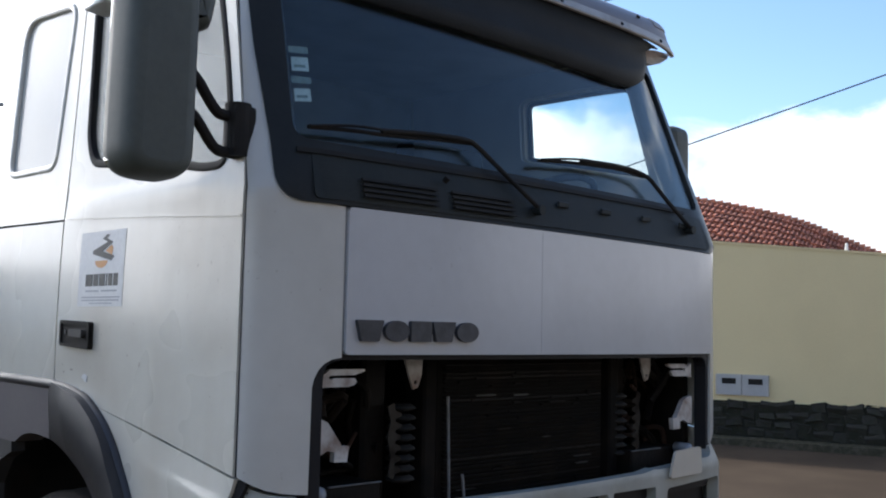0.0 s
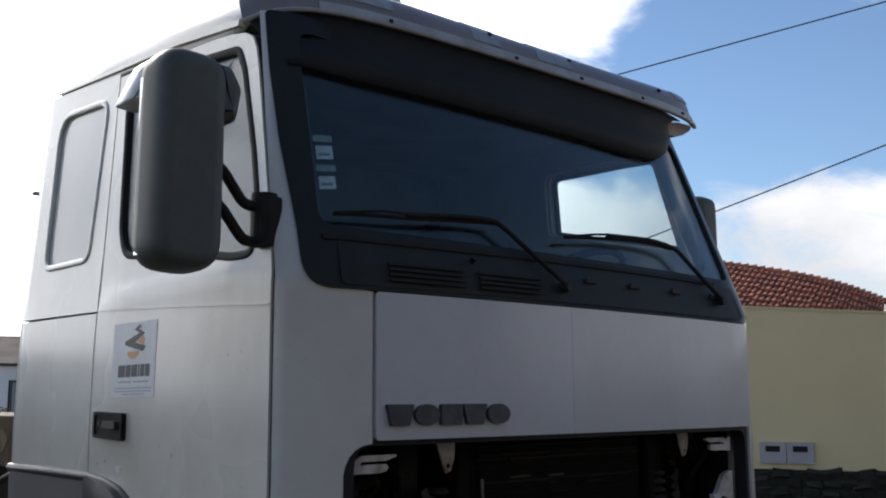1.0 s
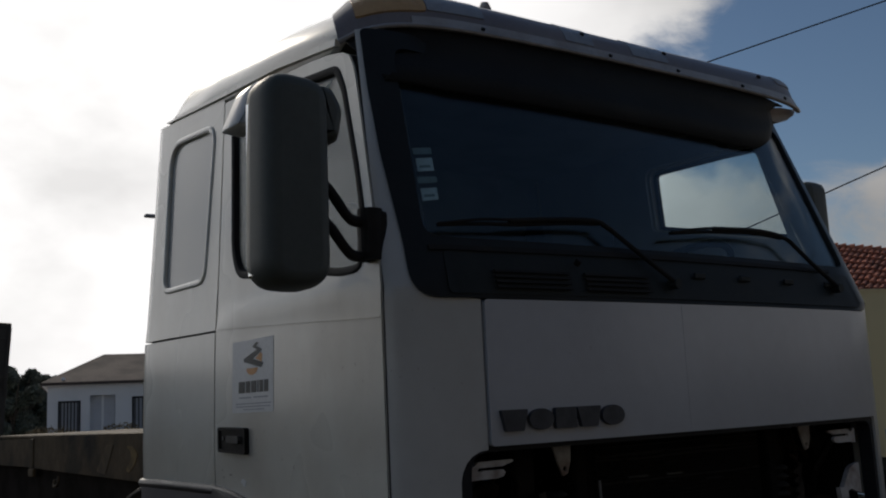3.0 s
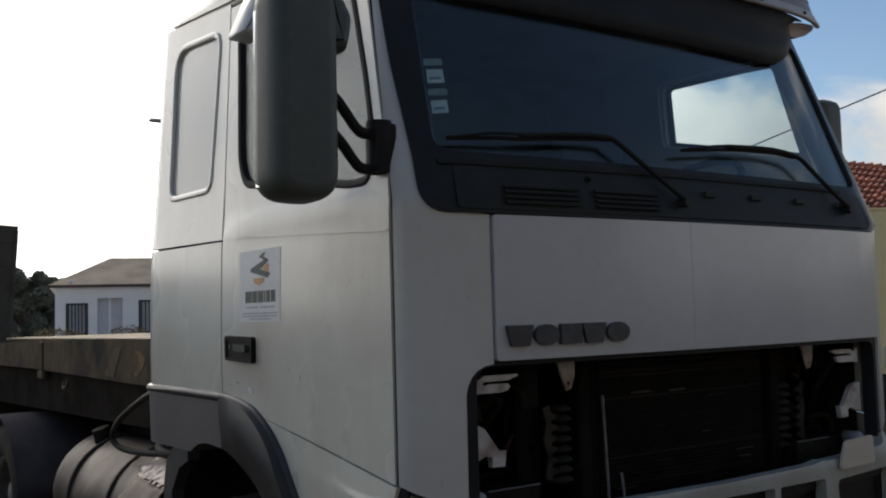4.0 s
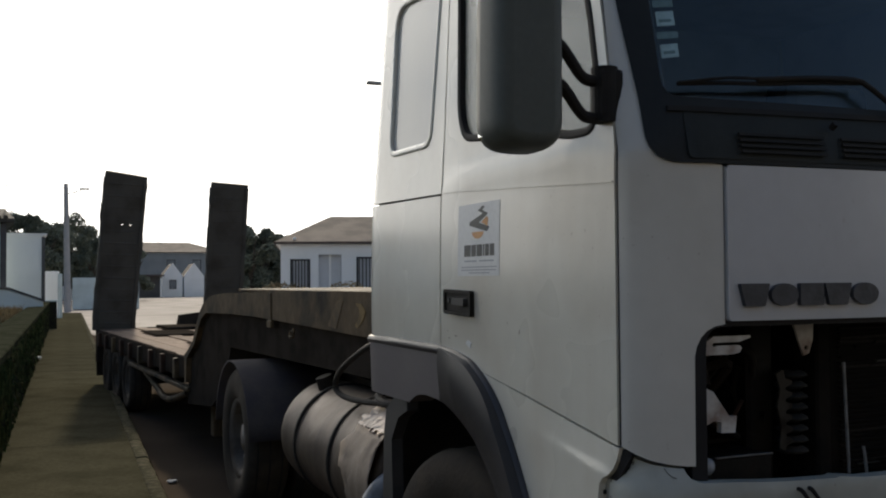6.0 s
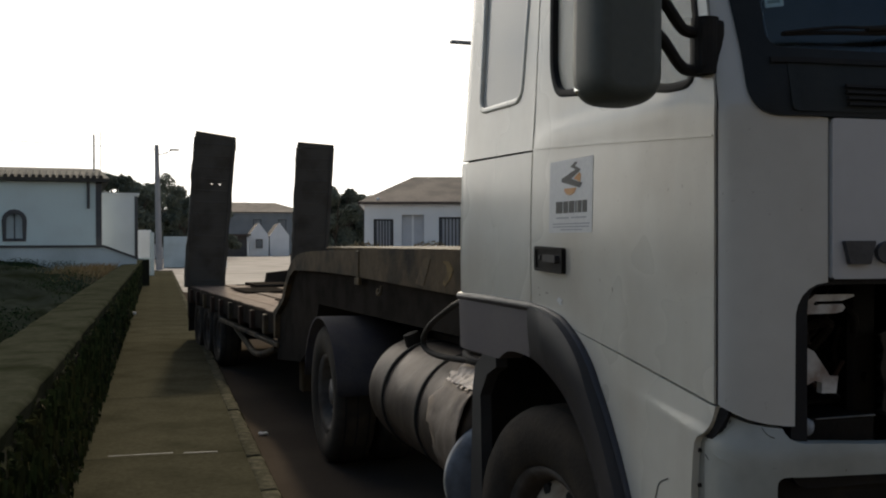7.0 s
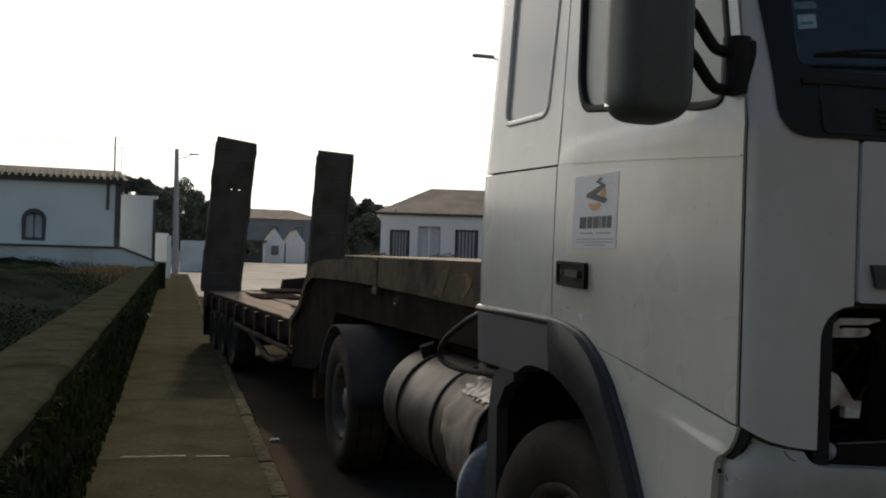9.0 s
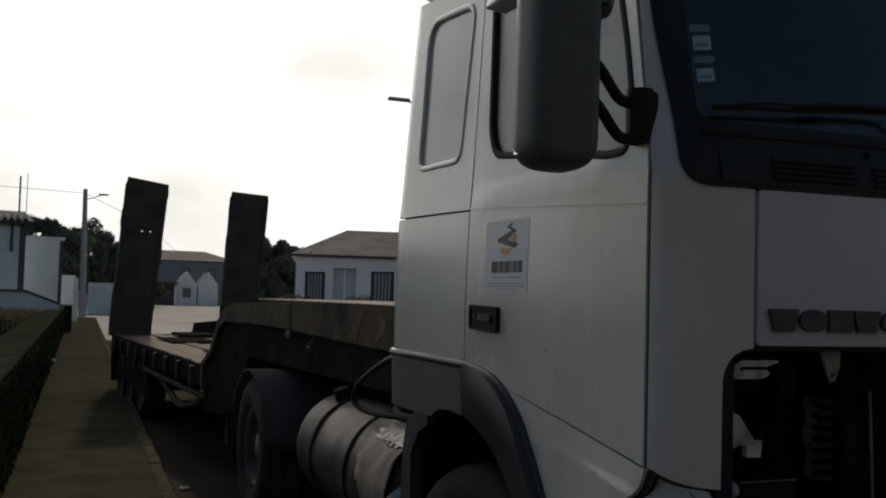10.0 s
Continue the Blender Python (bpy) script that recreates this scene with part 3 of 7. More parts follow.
def foot_x(y):
    return -1.75 + KERB_TURN * (y - 3.9)


def strip(bm, f0, f1, y0, y1, z0, z1):
    """A long slab between two lines x = f(y)."""
    vs = []
    for z in (z0, z1):
        vs.append([bm.verts.new((f(y), y, z)) for f, y in ((f0, y0), (f1, y0), (f1, y1), (f0, y1))])
    lo, hi = vs
    bm.faces.new(lo[::-1])
    bm.faces.new(hi)
    for k in range(4):
        bm.faces.new((lo[k], lo[(k + 1) % 4], hi[(k + 1) % 4], hi[k]))
    return bm


M["disc"] = material("dusty_ochre_wheel_disc", (0.50, 0.42, 0.31), 0.75, second=(0.24, 0.17, 0.12), scale=9, amount=0.9, bump=0.3, bump_scale=40, spec=0.2)
M["guard"] = material("dull_mudguard_plastic", (0.050, 0.045, 0.050), 0.8, second=(0.075, 0.066, 0.062), scale=5, amount=0.8, bump=0.2, bump_scale=60, spec=0.1)
M["jag"] = material("grimy_bracket_steel", (0.060, 0.052, 0.042), 0.85, second=(0.020, 0.015, 0.012), scale=16, amount=0.9, bump=0.4, bump_scale=50, spec=0.1)
M["flange"] = material("grimy_bumper_flange", (0.30, 0.30, 0.27), 0.6, second=(0.20, 0.19, 0.16), scale=7, amount=0.8)
M["plot"] = material("dark_plot_soil", (0.020, 0.025, 0.021), 0.9, second=(0.008, 0.011, 0.006), scale=1.3, amount=1.0, fine=9, fine_amount=0.4, bump=0.9, bump_scale=6, spec=0.0)
M["rust_pale"] = material("pale_flaking_rust", (0.10, 0.072, 0.055), 0.85, second=(0.045, 0.03, 0.022), scale=14, amount=0.9, bump=0.4, bump_scale=50)
M["wrap"] = material("dusty_tank_wrap", (0.33, 0.26, 0.20), 0.6, 0.2, second=(0.15, 0.115, 0.09), scale=6, amount=0.9, bump=0.3, bump_scale=18)
M["blue_plate"] = material("dusty_blue_plate", (0.24, 0.26, 0.29), 0.7, second=(0.10, 0.10, 0.10), scale=8, amount=0.8)


def build_ground():
    bm = bmesh.new()
    bmesh.ops.create_grid(bm, x_segments=8, y_segments=8, size=2000)
    g = link("ground", bm, "earth")
    tagged(g, "dry earth and rough grass reaching the hills", "ground", kind="structure")
    g.location.z = -0.03
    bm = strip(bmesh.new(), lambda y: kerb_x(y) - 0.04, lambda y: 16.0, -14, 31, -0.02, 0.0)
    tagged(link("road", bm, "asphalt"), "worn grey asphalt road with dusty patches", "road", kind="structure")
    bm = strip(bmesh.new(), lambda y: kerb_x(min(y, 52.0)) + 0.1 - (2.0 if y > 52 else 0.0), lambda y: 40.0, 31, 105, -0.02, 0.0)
    tagged(link("road", bm, "yard"), "open asphalt yard beyond the trailer, sun glare in its pale colour", "road", kind="structure")


build_ground()

# ---- the lorry ----
W = 2.36
VISOR_START, VISOR_END = 0.045, 2.375


def taper(z):
    return 0.07 * max(0.0, z - 2.0)


def side(y, z, o):
    """A place on the lorry's right-hand flank, o metres proud of it."""
    t = taper(z)
    back = max(0.0, y - 1.99)
    swell = 0.012 * max(0.0, 1.0 - ((z - 1.62) / 0.46) ** 2) * min(1.0, max(0.0, (y - 0.10) / 0.40))     # the pressed sides are slightly convex
    swell += 0.007 * math.exp(-((z - 2.045) / 0.04) ** 2) * min(1.0, max(0.0, (y - 0.18) / 0.15)) * min(1.0, max(0.0, (1.22 - y) / 0.10))     # shoulder under the window
    round_in = 0.07 - math.sqrt(max(0.0, 0.07 ** 2 - min(back, 0.07) ** 2)) if back > 0 else 0.0
    return Vector((t + round_in - o - swell, y, z))


def side_far(y, z, o):
    p = side(y, z, o)
    return Vector((W - p.x, p.y + 0.08 * max(0.0, z - 2.05) * max(0.0, 1 - max(0.0, y - 0.1) / 0.95), p.z))


def lean(z, x):
    return (0.31 + 0.06 * min(1.0, max(0.0, x) / W) - 0.057 * max(0.0, 1 - max(0.0, x) / 0.25)) * max(0.0, z - 2.02)


def front(x, z, o):
    """A place on the lorry's bowed front; past its corner the line runs on down the flank."""
    d = min(x, W - x)
    t = taper(z)
    if d < 0:
        q = Vector((-o, 0.092 - d, z))
    else:
        R = 0.28
        if d < R:
            k = (R - d) / R
            y = 0.092 * (0.40 * k * k + 0.60 * (1 - math.sqrt(max(0.0, 1 - k ** 2.2))))
            nx = -min(1.0, 0.4 * k + 0.6 * k ** 4)
        else:
            k = (x - W / 2) / (W / 2 - R)
            y, nx = -0.03 * (1 - k * k), 0.0
        n = Vector((nx, -math.sqrt(1 - nx * nx), 0))
        q = Vector((d, y, z)) + n * o
    q.y += lean(z, x)
    q.x += t * max(0.0, 1 - max(d, 0) / (W / 2))
    return q if x <= W / 2 else Vector((W - q.x, q.y, q.z))


lorry = thing("lorry", "white tractor lorry with its front grille missing, parked by the kerb", "truck")


def both(outline):
    return [(W - a, b) for a, b in reversed(outline)]


def build_cab():
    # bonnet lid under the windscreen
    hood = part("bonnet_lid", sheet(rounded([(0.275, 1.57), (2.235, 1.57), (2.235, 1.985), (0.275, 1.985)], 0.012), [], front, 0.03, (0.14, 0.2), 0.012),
                "paint_front_shaded", lorry, "white front lid with a faint vertical crease")
    part("lid_crease", sheet([(1.080, 1.572), (1.086, 1.572), (1.086, 1.983), (1.080, 1.983)], [], front, 0.004, (0, 0), 0.0128), "paint_front_shaded", hood)
    # plain raised shapes in place of the maker's lettering
    def badge_shape(kind, x0, x1):
        z0, z1 = 1.608, 1.669
        if kind == "wedge":
            o = [(x0 + 0.020, z0), (x1 - 0.020, z0), (x1 - 0.004, z1), (x0 + 0.004, z1)]
            return rounded(o, 0.006)
        if kind == "disc":
            c, a, b = (x0 + x1) / 2, (x1 - x0) / 2, (z1 - z0) / 2
            return [(c + a * math.cos(t), (z0 + z1) / 2 + b * math.sin(t)) for t in (2 * math.pi * k / 20 for k in range(20))]
        return rounded([(x0, z0), (x1, z0), (x1, z1), (x0, z1)], 0.006)
    for kind, x0, x1 in (("wedge", 0.298, 0.400), ("disc", 0.400, 0.490), ("slab", 0.496, 0.576), ("wedge", 0.576, 0.678), ("disc", 0.678, 0.770)):
        part("badge", sheet(badge_shape(kind, x0, x1), [], front, 0.014, (0, 0), 0.026), "badge", hood, "dull dark metal badge shape")
    # corner panels and windscreen posts, as one pressed sheet a side
    post = [(0.20, 1.992), (0.13, 2.0), (0.095, 2.03), (0.078, 2.08), (0.068, 2.16), (0.036, 2.43), (0.026, 2.65), (0.022, 2.86), (0.002, 2.86), (0.002, 2.72), (0.001, 2.5), (0.001, 2.25), (0.001, 2.02)]
    corner = [(0.001, 1.246), (0.011, 1.238), (0.0257, 1.228), (0.0585, 1.212), (0.098, 1.202), (0.15, 1.195), (0.173, 1.194), (0.175, 1.48), (0.181, 1.505), (0.194, 1.529), (0.212, 1.546), (0.236, 1.557), (0.268, 1.562), (0.268, 1.985)] + post
    part("corner_panel", sheet(corner, [], front, 0.025, (0.008, 0.1), 0.003), "paint_corner_shaded", lorry, "white corner panel and windscreen post")
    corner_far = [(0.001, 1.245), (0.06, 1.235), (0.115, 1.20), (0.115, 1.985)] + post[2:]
    part("corner_panel", sheet(both(corner_far), [], front, 0.025, (0.03, 0.1), 0.004), "paint_corner_shaded", lorry, "white corner panel and windscreen post")
    # black band round the glass, with the glass set in it
    edge = [(0.053, 2.16), (0.028, 2.43), (0.018, 2.65), (0.016, 2.86)]
    band = rounded([(0.060, 1.988), (W - 0.072, 1.988)] + [(W - a, b) for a, b in edge] + edge[::-1], [0.10, 0.10, 0.03, 0.03, 0.03, 0.02, 0.02, 0.03, 0.03, 0.03], 8)
    hole = rounded([(0.114, 2.17), (W - 0.135, 2.17), (W - 0.125, 2.80), (0.108, 2.80)], 0.05)
    part("windscreen_surround", sheet(band, [hole], front, 0.02, (0.03, 0.12), 0.012), "surround", lorry, "black windscreen surround")
    g = part("windscreen", sheet(rounded([(0.104, 2.155), (W - 0.12, 2.155), (W - 0.11, 2.815), (0.098, 2.815)], 0.05), [], front, 0.006, (0.09, 0.12), -0.002),
             "windscreen", lorry, "tinted windscreen glass")
    g.visible_shadow = False
    # cowl with its two slotted vents, below the glass
    cowl = part("cowl", sheet(rounded([(0.16, 2.0), (W - 0.16, 2.0), (W - 0.16, 2.135), (0.16, 2.135)], 0.02), [], front, 0.01, (0.03, 0), 0.0145), "cowl", lorry,
                "weathered black cowl under the windscreen")
    for x0, x1 in ((0.315, 0.600), (0.660, 0.940)):
        for k in range(4):
            z = 2.018 + k * 0.016
            part("vent_slat", sheet([(x0, z), (x1, z), (x1, z + 0.008), (x0, z + 0.008)], [], front, 0.008, (0.07, 0), 0.026), "black", cowl)
    for x in (1.20, 1.45, 1.72, 2.0):
        b = front(x, 2.085, 0.03)
        part("cowl_clip", boxed(b.x - 0.030, b.x + 0.030, b.y + 0.002, b.y + 0.012, 2.074, 2.096, 0.004), "cowl", cowl)
    b = front(0.63, 2.10, 0.03)
    part("washer_jet", rod(bmesh.new(), b, b + Vector((0, -0.016, 0.012)), 0.010), "black", cowl)
    # permits stuck inside the glass
    for x0, x1, z0, z1, mat, label in ((0.128, 0.197, 2.434, 2.456, "sticker_dull", "faded grey-green permit"), (0.134, 0.194, 2.378, 2.422, "sticker", "pale paper permit"),
                                       (0.129, 0.198, 2.339, 2.360, "sticker_dull", "faded grey-green permit"), (0.134, 0.191, 2.283, 2.323, "sticker", "pale paper permit")):
        permit = part("permit_sticker", sheet(rounded([(x0, z0), (x1, z0 + 0.008), (x1, z1 + 0.008), (x0, z1)], 0.003), [], front, 0.002, (0.02, 0), -0.009), mat, lorry, label)
        if mat == "sticker":
            part("permit_print", sheet([(x0 + 0.008, z0 + 0.012), (x1 - 0.012, z0 + 0.017), (x1 - 0.012, z0 + 0.026), (x0 + 0.008, z0 + 0.021)], [], front, 0.0004, (0, 0), -0.0084), "sticker_dull", permit)
    for far in (False, True):
        line = [front(W - a if far else a, z, -0.065) for a, z in ((0.095, 2.05), (0.085, 2.3), (0.072, 2.6), (0.066, 2.86))]
        # the far trim takes a lighter colour for the light falling on it
        part("pillar_trim", tube(bmesh.new(), line, 0.05, 10), "lining" if far else "dash", lorry, "inner pillar trim, the far one coloured as lit", smooth=True)
    # wipers
    def wiper(blade, arm):
        on = [front(x, z, 0.030) for x, z in blade]
        bent = [front(x, z, 0.040) for x, z in arm]
        w = part("wiper", tube(bmesh.new(), curve_points(bent, 6), 0.0085, 8), "black", lorry, "black wiper arm")
        part("wiper_blade", tube(bmesh.new(), curve_points(on, 8), 0.0065, 6), "black", w)
        spine = [p + Vector((0, -0.010, 0.012 if 0 < k < len(on) - 1 else 0.002)) for k, p in enumerate(on)]
        part("wiper_yoke", tube(bmesh.new(), curve_points(spine, 8), 0.0045, 6), "black", w)
        part("wiper_cap", rod(bmesh.new(), bent[-1] + Vector((0, -0.008, 0)), bent[-1] + Vector((0, 0.03, 0)), 0.017), "cowl", w)
    wiper([(0.150, 2.202), (0.300, 2.214), (0.438, 2.220), (0.600, 2.234), (0.792, 2.246)], [(0.40, 2.228), (0.60, 2.246), (0.750, 2.252), (0.802, 2.234), (0.878, 2.177), (1.048, 2.050)])
    wiper([(1.115, 2.235), (1.306, 2.253), (1.480, 2.264), (1.642, 2.270), (1.790, 2.262)], [(1.36, 2.268), (1.642, 2.280), (1.800, 2.264), (1.860, 2.222), (1.917, 2.169), (2.040, 2.070)])
    part("lower_wiper_rail", sheet([(0.118, 2.128), (1.0, 2.136), (2.06, 2.138), (2.06, 2.150), (1.0, 2.152), (0.118, 2.142)], [], front, 0.01, (0.09, 0), 0.021), "black", lorry)

    # doors
    door_front = [(0.36, 2.805), (0.316, 2.781), (0.289, 2.738), (0.270, 2.684), (0.240, 2.58), (0.203, 2.445), (0.168, 2.315), (0.150, 2.25), (0.128, 2.178), (0.112, 2.10), (0.099, 2.025)]
    door_line = [(0.099, 1.247), (0.52, 1.318), (0.90, 1.375), (1.00, 1.384), (1.10, 1.410), (1.232, 1.432), (1.232, 2.0), (1.275, 2.898), (0.78, 2.860), (0.575, 2.842), (0.46, 2.827)] + door_front
    pane_line = rounded([(0.200, 2.087), (0.32, 2.089), (0.455, 2.111), (1.07, 2.18), (1.13, 2.28), (1.20, 2.838), (0.64, 2.797), (0.385, 2.766), (0.335, 2.68), (0.245, 2.4175), (0.198, 2.25)],
                        [0.05, 0.03, 0.04, 0.08, 0.05, 0.03, 0.02, 0.035, 0.02, 0.02, 0.03])
    pane_far = rounded([(0.333, 2.346), (0.60, 2.405), (1.095, 2.512), (1.100, 2.810), (0.62, 2.802), (0.425, 2.792)], [0.02, 0.05, 0.02, 0.05, 0.02, 0.05])
    for fn, right in ((side, True), (side_far, False)):
        pane_line = pane_line if right else pane_far
        door = part("door", sheet(door_line, [pane_line], fn, 0.045, (0.1, 0.028), 0.006), "paint", lorry, "white cab door with dirt runs and small dents")
        part("window_seal", ring(pane_line, 0.006, -0.020, fn, 0.024, 0.011), "black", door, "black rubber window seal")
        pane = part("window_pane", sheet(grown(pane_line, -0.012), [], fn, 0.005, (0, 0), -0.006), "sideglass" if right else "farglass", door, "side window glass")
        pane.visible_shadow = False
        part("waist_crease", sheet([(0.105, 1.940), (0.6, 1.970), (1.228, 2.003), (1.228, 2.008), (0.6, 1.975), (0.105, 1.945)], [], fn, 0.006, (0.1, 0), 0.0095), "paint", door)
        if not right:
            inner = [(0.20, 2.02), (1.90, 2.02), (1.90, 2.965), (1.20, 2.955), (0.60, 2.905), (0.42, 2.855), (0.33, 2.70)]
            part("door_lining", sheet(inner, [grown(pane_line, 0.010)], fn, 0.012, (0, 0), -0.050), "far_lining", door, "grey inner door lining, window light in its pale colour")
            continue
        handle = part("door_handle", sheet(rounded([(0.943, 1.556), (1.168, 1.564), (1.170, 1.651), (0.943, 1.646)], 0.012), [], fn, 0.02, (0, 0), 0.018), "black", door, "black door handle plate")
        part("handle_grip", sheet(rounded([(0.975, 1.594), (1.075, 1.598), (1.075, 1.622), (0.975, 1.619)], 0.008), [], fn, 0.02, (0, 0), 0.034), "trim", handle)
        part("handle_rim", sheet(rounded([(0.943, 1.556), (1.168, 1.564), (1.170, 1.651), (0.943, 1.646)], 0.012),
                                 [rounded([(0.955, 1.568), (1.156, 1.575), (1.157, 1.640), (0.955, 1.635)], 0.008)], fn, 0.01, (0, 0), 0.024), "black", handle)
        part("lock_barrel", rod(bmesh.new(), side(1.130, 1.612, 0.015), side(1.130, 1.612, 0.021), 0.009), "trim", handle)
        part("door_dent", sheet([(0.99 + 0.019 * (1 + 0.35 * math.sin(3 * t + 1)) * math.cos(t), 1.462 + 0.012 * (1 + 0.3 * math.sin(2 * t)) * math.sin(t)) for t in (k * 0.3491 for k in range(18))], [], fn, 0.004, (0.02, 0.02), 0.0080), "sign", door, "chipped pale dent")
        for y, z, a, b in ((0.62, 1.52, 0.003, 0.008), (0.70, 1.545, 0.002, 0.004), (1.10, 1.485, 0.012, 0.003), (1.16, 1.475, 0.006, 0.003), (1.17, 1.50, 0.004, 0.002)):
            part("scuff", sheet([(y + a * math.cos(t), z + b * math.sin(t)) for t in (k * 0.785 for k in range(8))], [], fn, 0.001, (0, 0), 0.0066), "scuff", door)
        part("torn_sticker", sheet([(0.43, 2.682), (0.50, 2.694), (0.555, 2.700), (0.56, 2.735), (0.50, 2.722), (0.44, 2.738), (0.47, 2.706)], [], fn, 0.001, (0, 0), -0.0045), "sticker_dull", pane, "torn pale remnant of a sticker")
        build_sign(door, fn)
    # sleeper flanks
    low_line = [(1.242, 1.434), (2.06, 1.435), (2.06, 2.010), (1.242, 1.996)]
    up_line = [(1.242, 2.004), (2.06, 2.020), (2.06, 2.93), (2.02, 2.985), (1.285, 2.915)]
    blank = rounded([(1.385, 2.207), (1.825, 2.215), (1.850, 2.868), (1.362, 2.828)], [0.06, 0.07, 0.13, 0.08], 6)
    for fn in (side, side_far):
        part("sleeper_side", sheet(low_line, [], fn, 0.03, (0.04, 0.07), 0.006), "paint", lorry, "white lower sleeper side")
        up = part("sleeper_side", sheet(up_line, [blank], fn, 0.03, (0.04, 0.2), 0.006), "paint", lorry, "white upper sleeper side")
        part("window_blank", sheet(grown(blank, 0.01), [], fn, 0.012, (0.1, 0), -0.003), "blank", up, "blanked glossy sleeper window")
        part("blank_rim", ring(blank, 0.012, -0.012, fn, 0.014, 0.013), "paint", up)
        part("gap_strip", sheet([(1.222, 1.42), (1.252, 1.42), (1.252, 2.0), (1.295, 2.93), (1.262, 2.93), (1.222, 2.0)], [], fn, 0.02, (0, 0.2), -0.022), "black", lorry)
        part("gap_strip", sheet([(1.23, 1.985), (2.055, 1.998), (2.055, 2.028), (1.23, 2.015)], [], fn, 0.02, (0.1, 0), -0.022), "black", lorry)
        part("post_strip", sheet([(0.0945, 1.246), (0.122, 1.246)] + [(a + 0.022, b) for a, b in door_front[:0:-1]] + [(a - 0.005, b) for a, b in door_front[1:]], [], fn, 0.02, (0, 0), -0.001), "black", lorry)
        part("gutter", sheet([(0.40, 2.84), (0.82, 2.895), (1.28, 2.928), (1.90, 2.979), (1.92, 2.988), (1.28, 2.944), (0.82, 2.915), (0.40, 2.862)], [], fn, 0.02, (0.1, 0), 0.012), "paint", lorry)
    # roof: a domed shell with rounded shoulders
    bm = bmesh.new()
    rows = []
    for y, h in ((0.42, 3.03), (0.48, 3.06), (0.65, 3.11), (0.98, 3.162), (1.5, 3.207), (1.9, 3.21), (2.05, 3.165), (2.09, 3.0)):
        base = 2.83 + 0.155 * min(1, (y - 0.36) / 1.6)
        row = []
        for k in range(25):
            u = -1 + 2 * k / 24
            e = abs(u) ** 13
            x = W / 2 + u * (W / 2 - taper(base) - 0.55 * max(0.0, y - 1.99))
            row.append(bm.verts.new((x, y, h - (h - base) * e + 0.02 * (1 - u * u))))
        rows.append(row)
    for a, b in zip(rows, rows[1:]):
        for k in range(24):
            bm.faces.new((a[k], a[k + 1], b[k + 1], b[k]))
    roof = part("roof", bm, "paint", lorry, "white domed cab roof", smooth=True)
    mod = roof.modifiers.new("thick", "SOLIDIFY")
    mod.thickness, mod.offset = 0.02, -1
    # back wall, floor and inside
    part("back_wall", boxed(0.09, W - 0.09, 2.02, 2.065, 1.2, 3.0, 0.01), "paint", lorry)
    part("back_lining", boxed(0.10, W - 0.10, 1.94, 1.985, 1.4, 2.98, 0.01), "lining", lorry)
    part("head_lining", boxed(0.12, W - 0.12, 0.55, 1.93, 2.93, 2.95, 0.005), "headlining", lorry)
    part("cab_floor", boxed(0.06, W - 0.06, 0.68, 1.98, 1.36, 1.42, 0.01), "dash", lorry)
    part("fire_wall", boxed(0.2, W - 0.2, 0.10, 0.16, 1.66, 2.05, 0.01), "dash", lorry)
    bm = bmesh.new()
    box(bm, 0.13, W - 0.13, 0.16, 0.62, 2.0, 2.16, 0.04, 2)
    box(bm, 1.55, 2.30, 0.34, 0.66, 2.05, 2.20, 0.05, 2)
    part("dashboard", bm, "dash", lorry, "dark moulded dashboard")
    for x in (0.62, 1.88):
        seat = part("seat_back", boxed(x - 0.25, x + 0.25, 1.22, 1.38, 1.9, 2.55, 0.06, 2), "dash", lorry, "dark cab seat")
        part("seat_base", boxed(x - 0.26, x + 0.26, 0.85, 1.38, 1.72, 1.92, 0.05, 2), "dash", seat)
    m = pose(1.88, 0.62, 2.20, -28, 0, 0)
    bm = bmesh.new()
    rings = [m @ Vector((0.23 * math.cos(t), 0.23 * math.sin(t), 0)) for t in (2 * math.pi * k / 32 for k in range(33))]
    tube(bm, rings, 0.016, 8)
    rod(bm, m @ Vector((-0.22, 0, -0.01)), m @ Vector((0.22, 0, -0.01)), 0.014)
    rod(bm, m @ Vector((0, 0, 0)), m @ Vector((0, 0, -0.25)), 0.03)
    part("steering_wheel", bm, "black", lorry, "black steering wheel")


def ring(loop, outer, inner, fn, thick, lift):
    """A closed band along an outline, from `inner` to `outer` beside it, with a crowned top."""
    bm = bmesh.new()
    n = len(loop)
    rows = [[bm.verts.new(fn(a, b, h)) for a, b in grown(loop, d)] for d, h in
            ((outer, lift - thick), (outer, lift - 0.003), (0.7 * outer + 0.3 * inner, lift), (0.3 * outer + 0.7 * inner, lift), (inner, lift - 0.003), (inner, lift - thick))]
    for p, q in zip(rows, rows[1:] + rows[:1]):
        for k in range(n):
            bm.faces.new((p[k], p[(k + 1) % n], q[(k + 1) % n], q[k]))
    bmesh.ops.recalc_face_normals(bm, faces=bm.faces[:])
    return bm


def grown(loop, d):
    """An outline moved outwards by d."""
    n = len(loop)
    area = sum(loop[i][0] * loop[(i + 1) % n][1] - loop[(i + 1) % n][0] * loop[i][1] for i in range(n))
    s = 1 if area > 0 else -1
    out = []
    for i in range(n):
        a, b, c = Vector(loop[i - 1]), Vector(loop[i]), Vector(loop[(i + 1) % n])
        e = Vector((0, 0))
        for p, q in ((a, b), (b, c)):
            t = q - p
            if t.length > 1e-6:
                e += Vector((t.y, -t.x)).normalized() * s
        out.append(tuple(b + (e.normalized() if e.length > 1e-6 else e) * d))
    return out


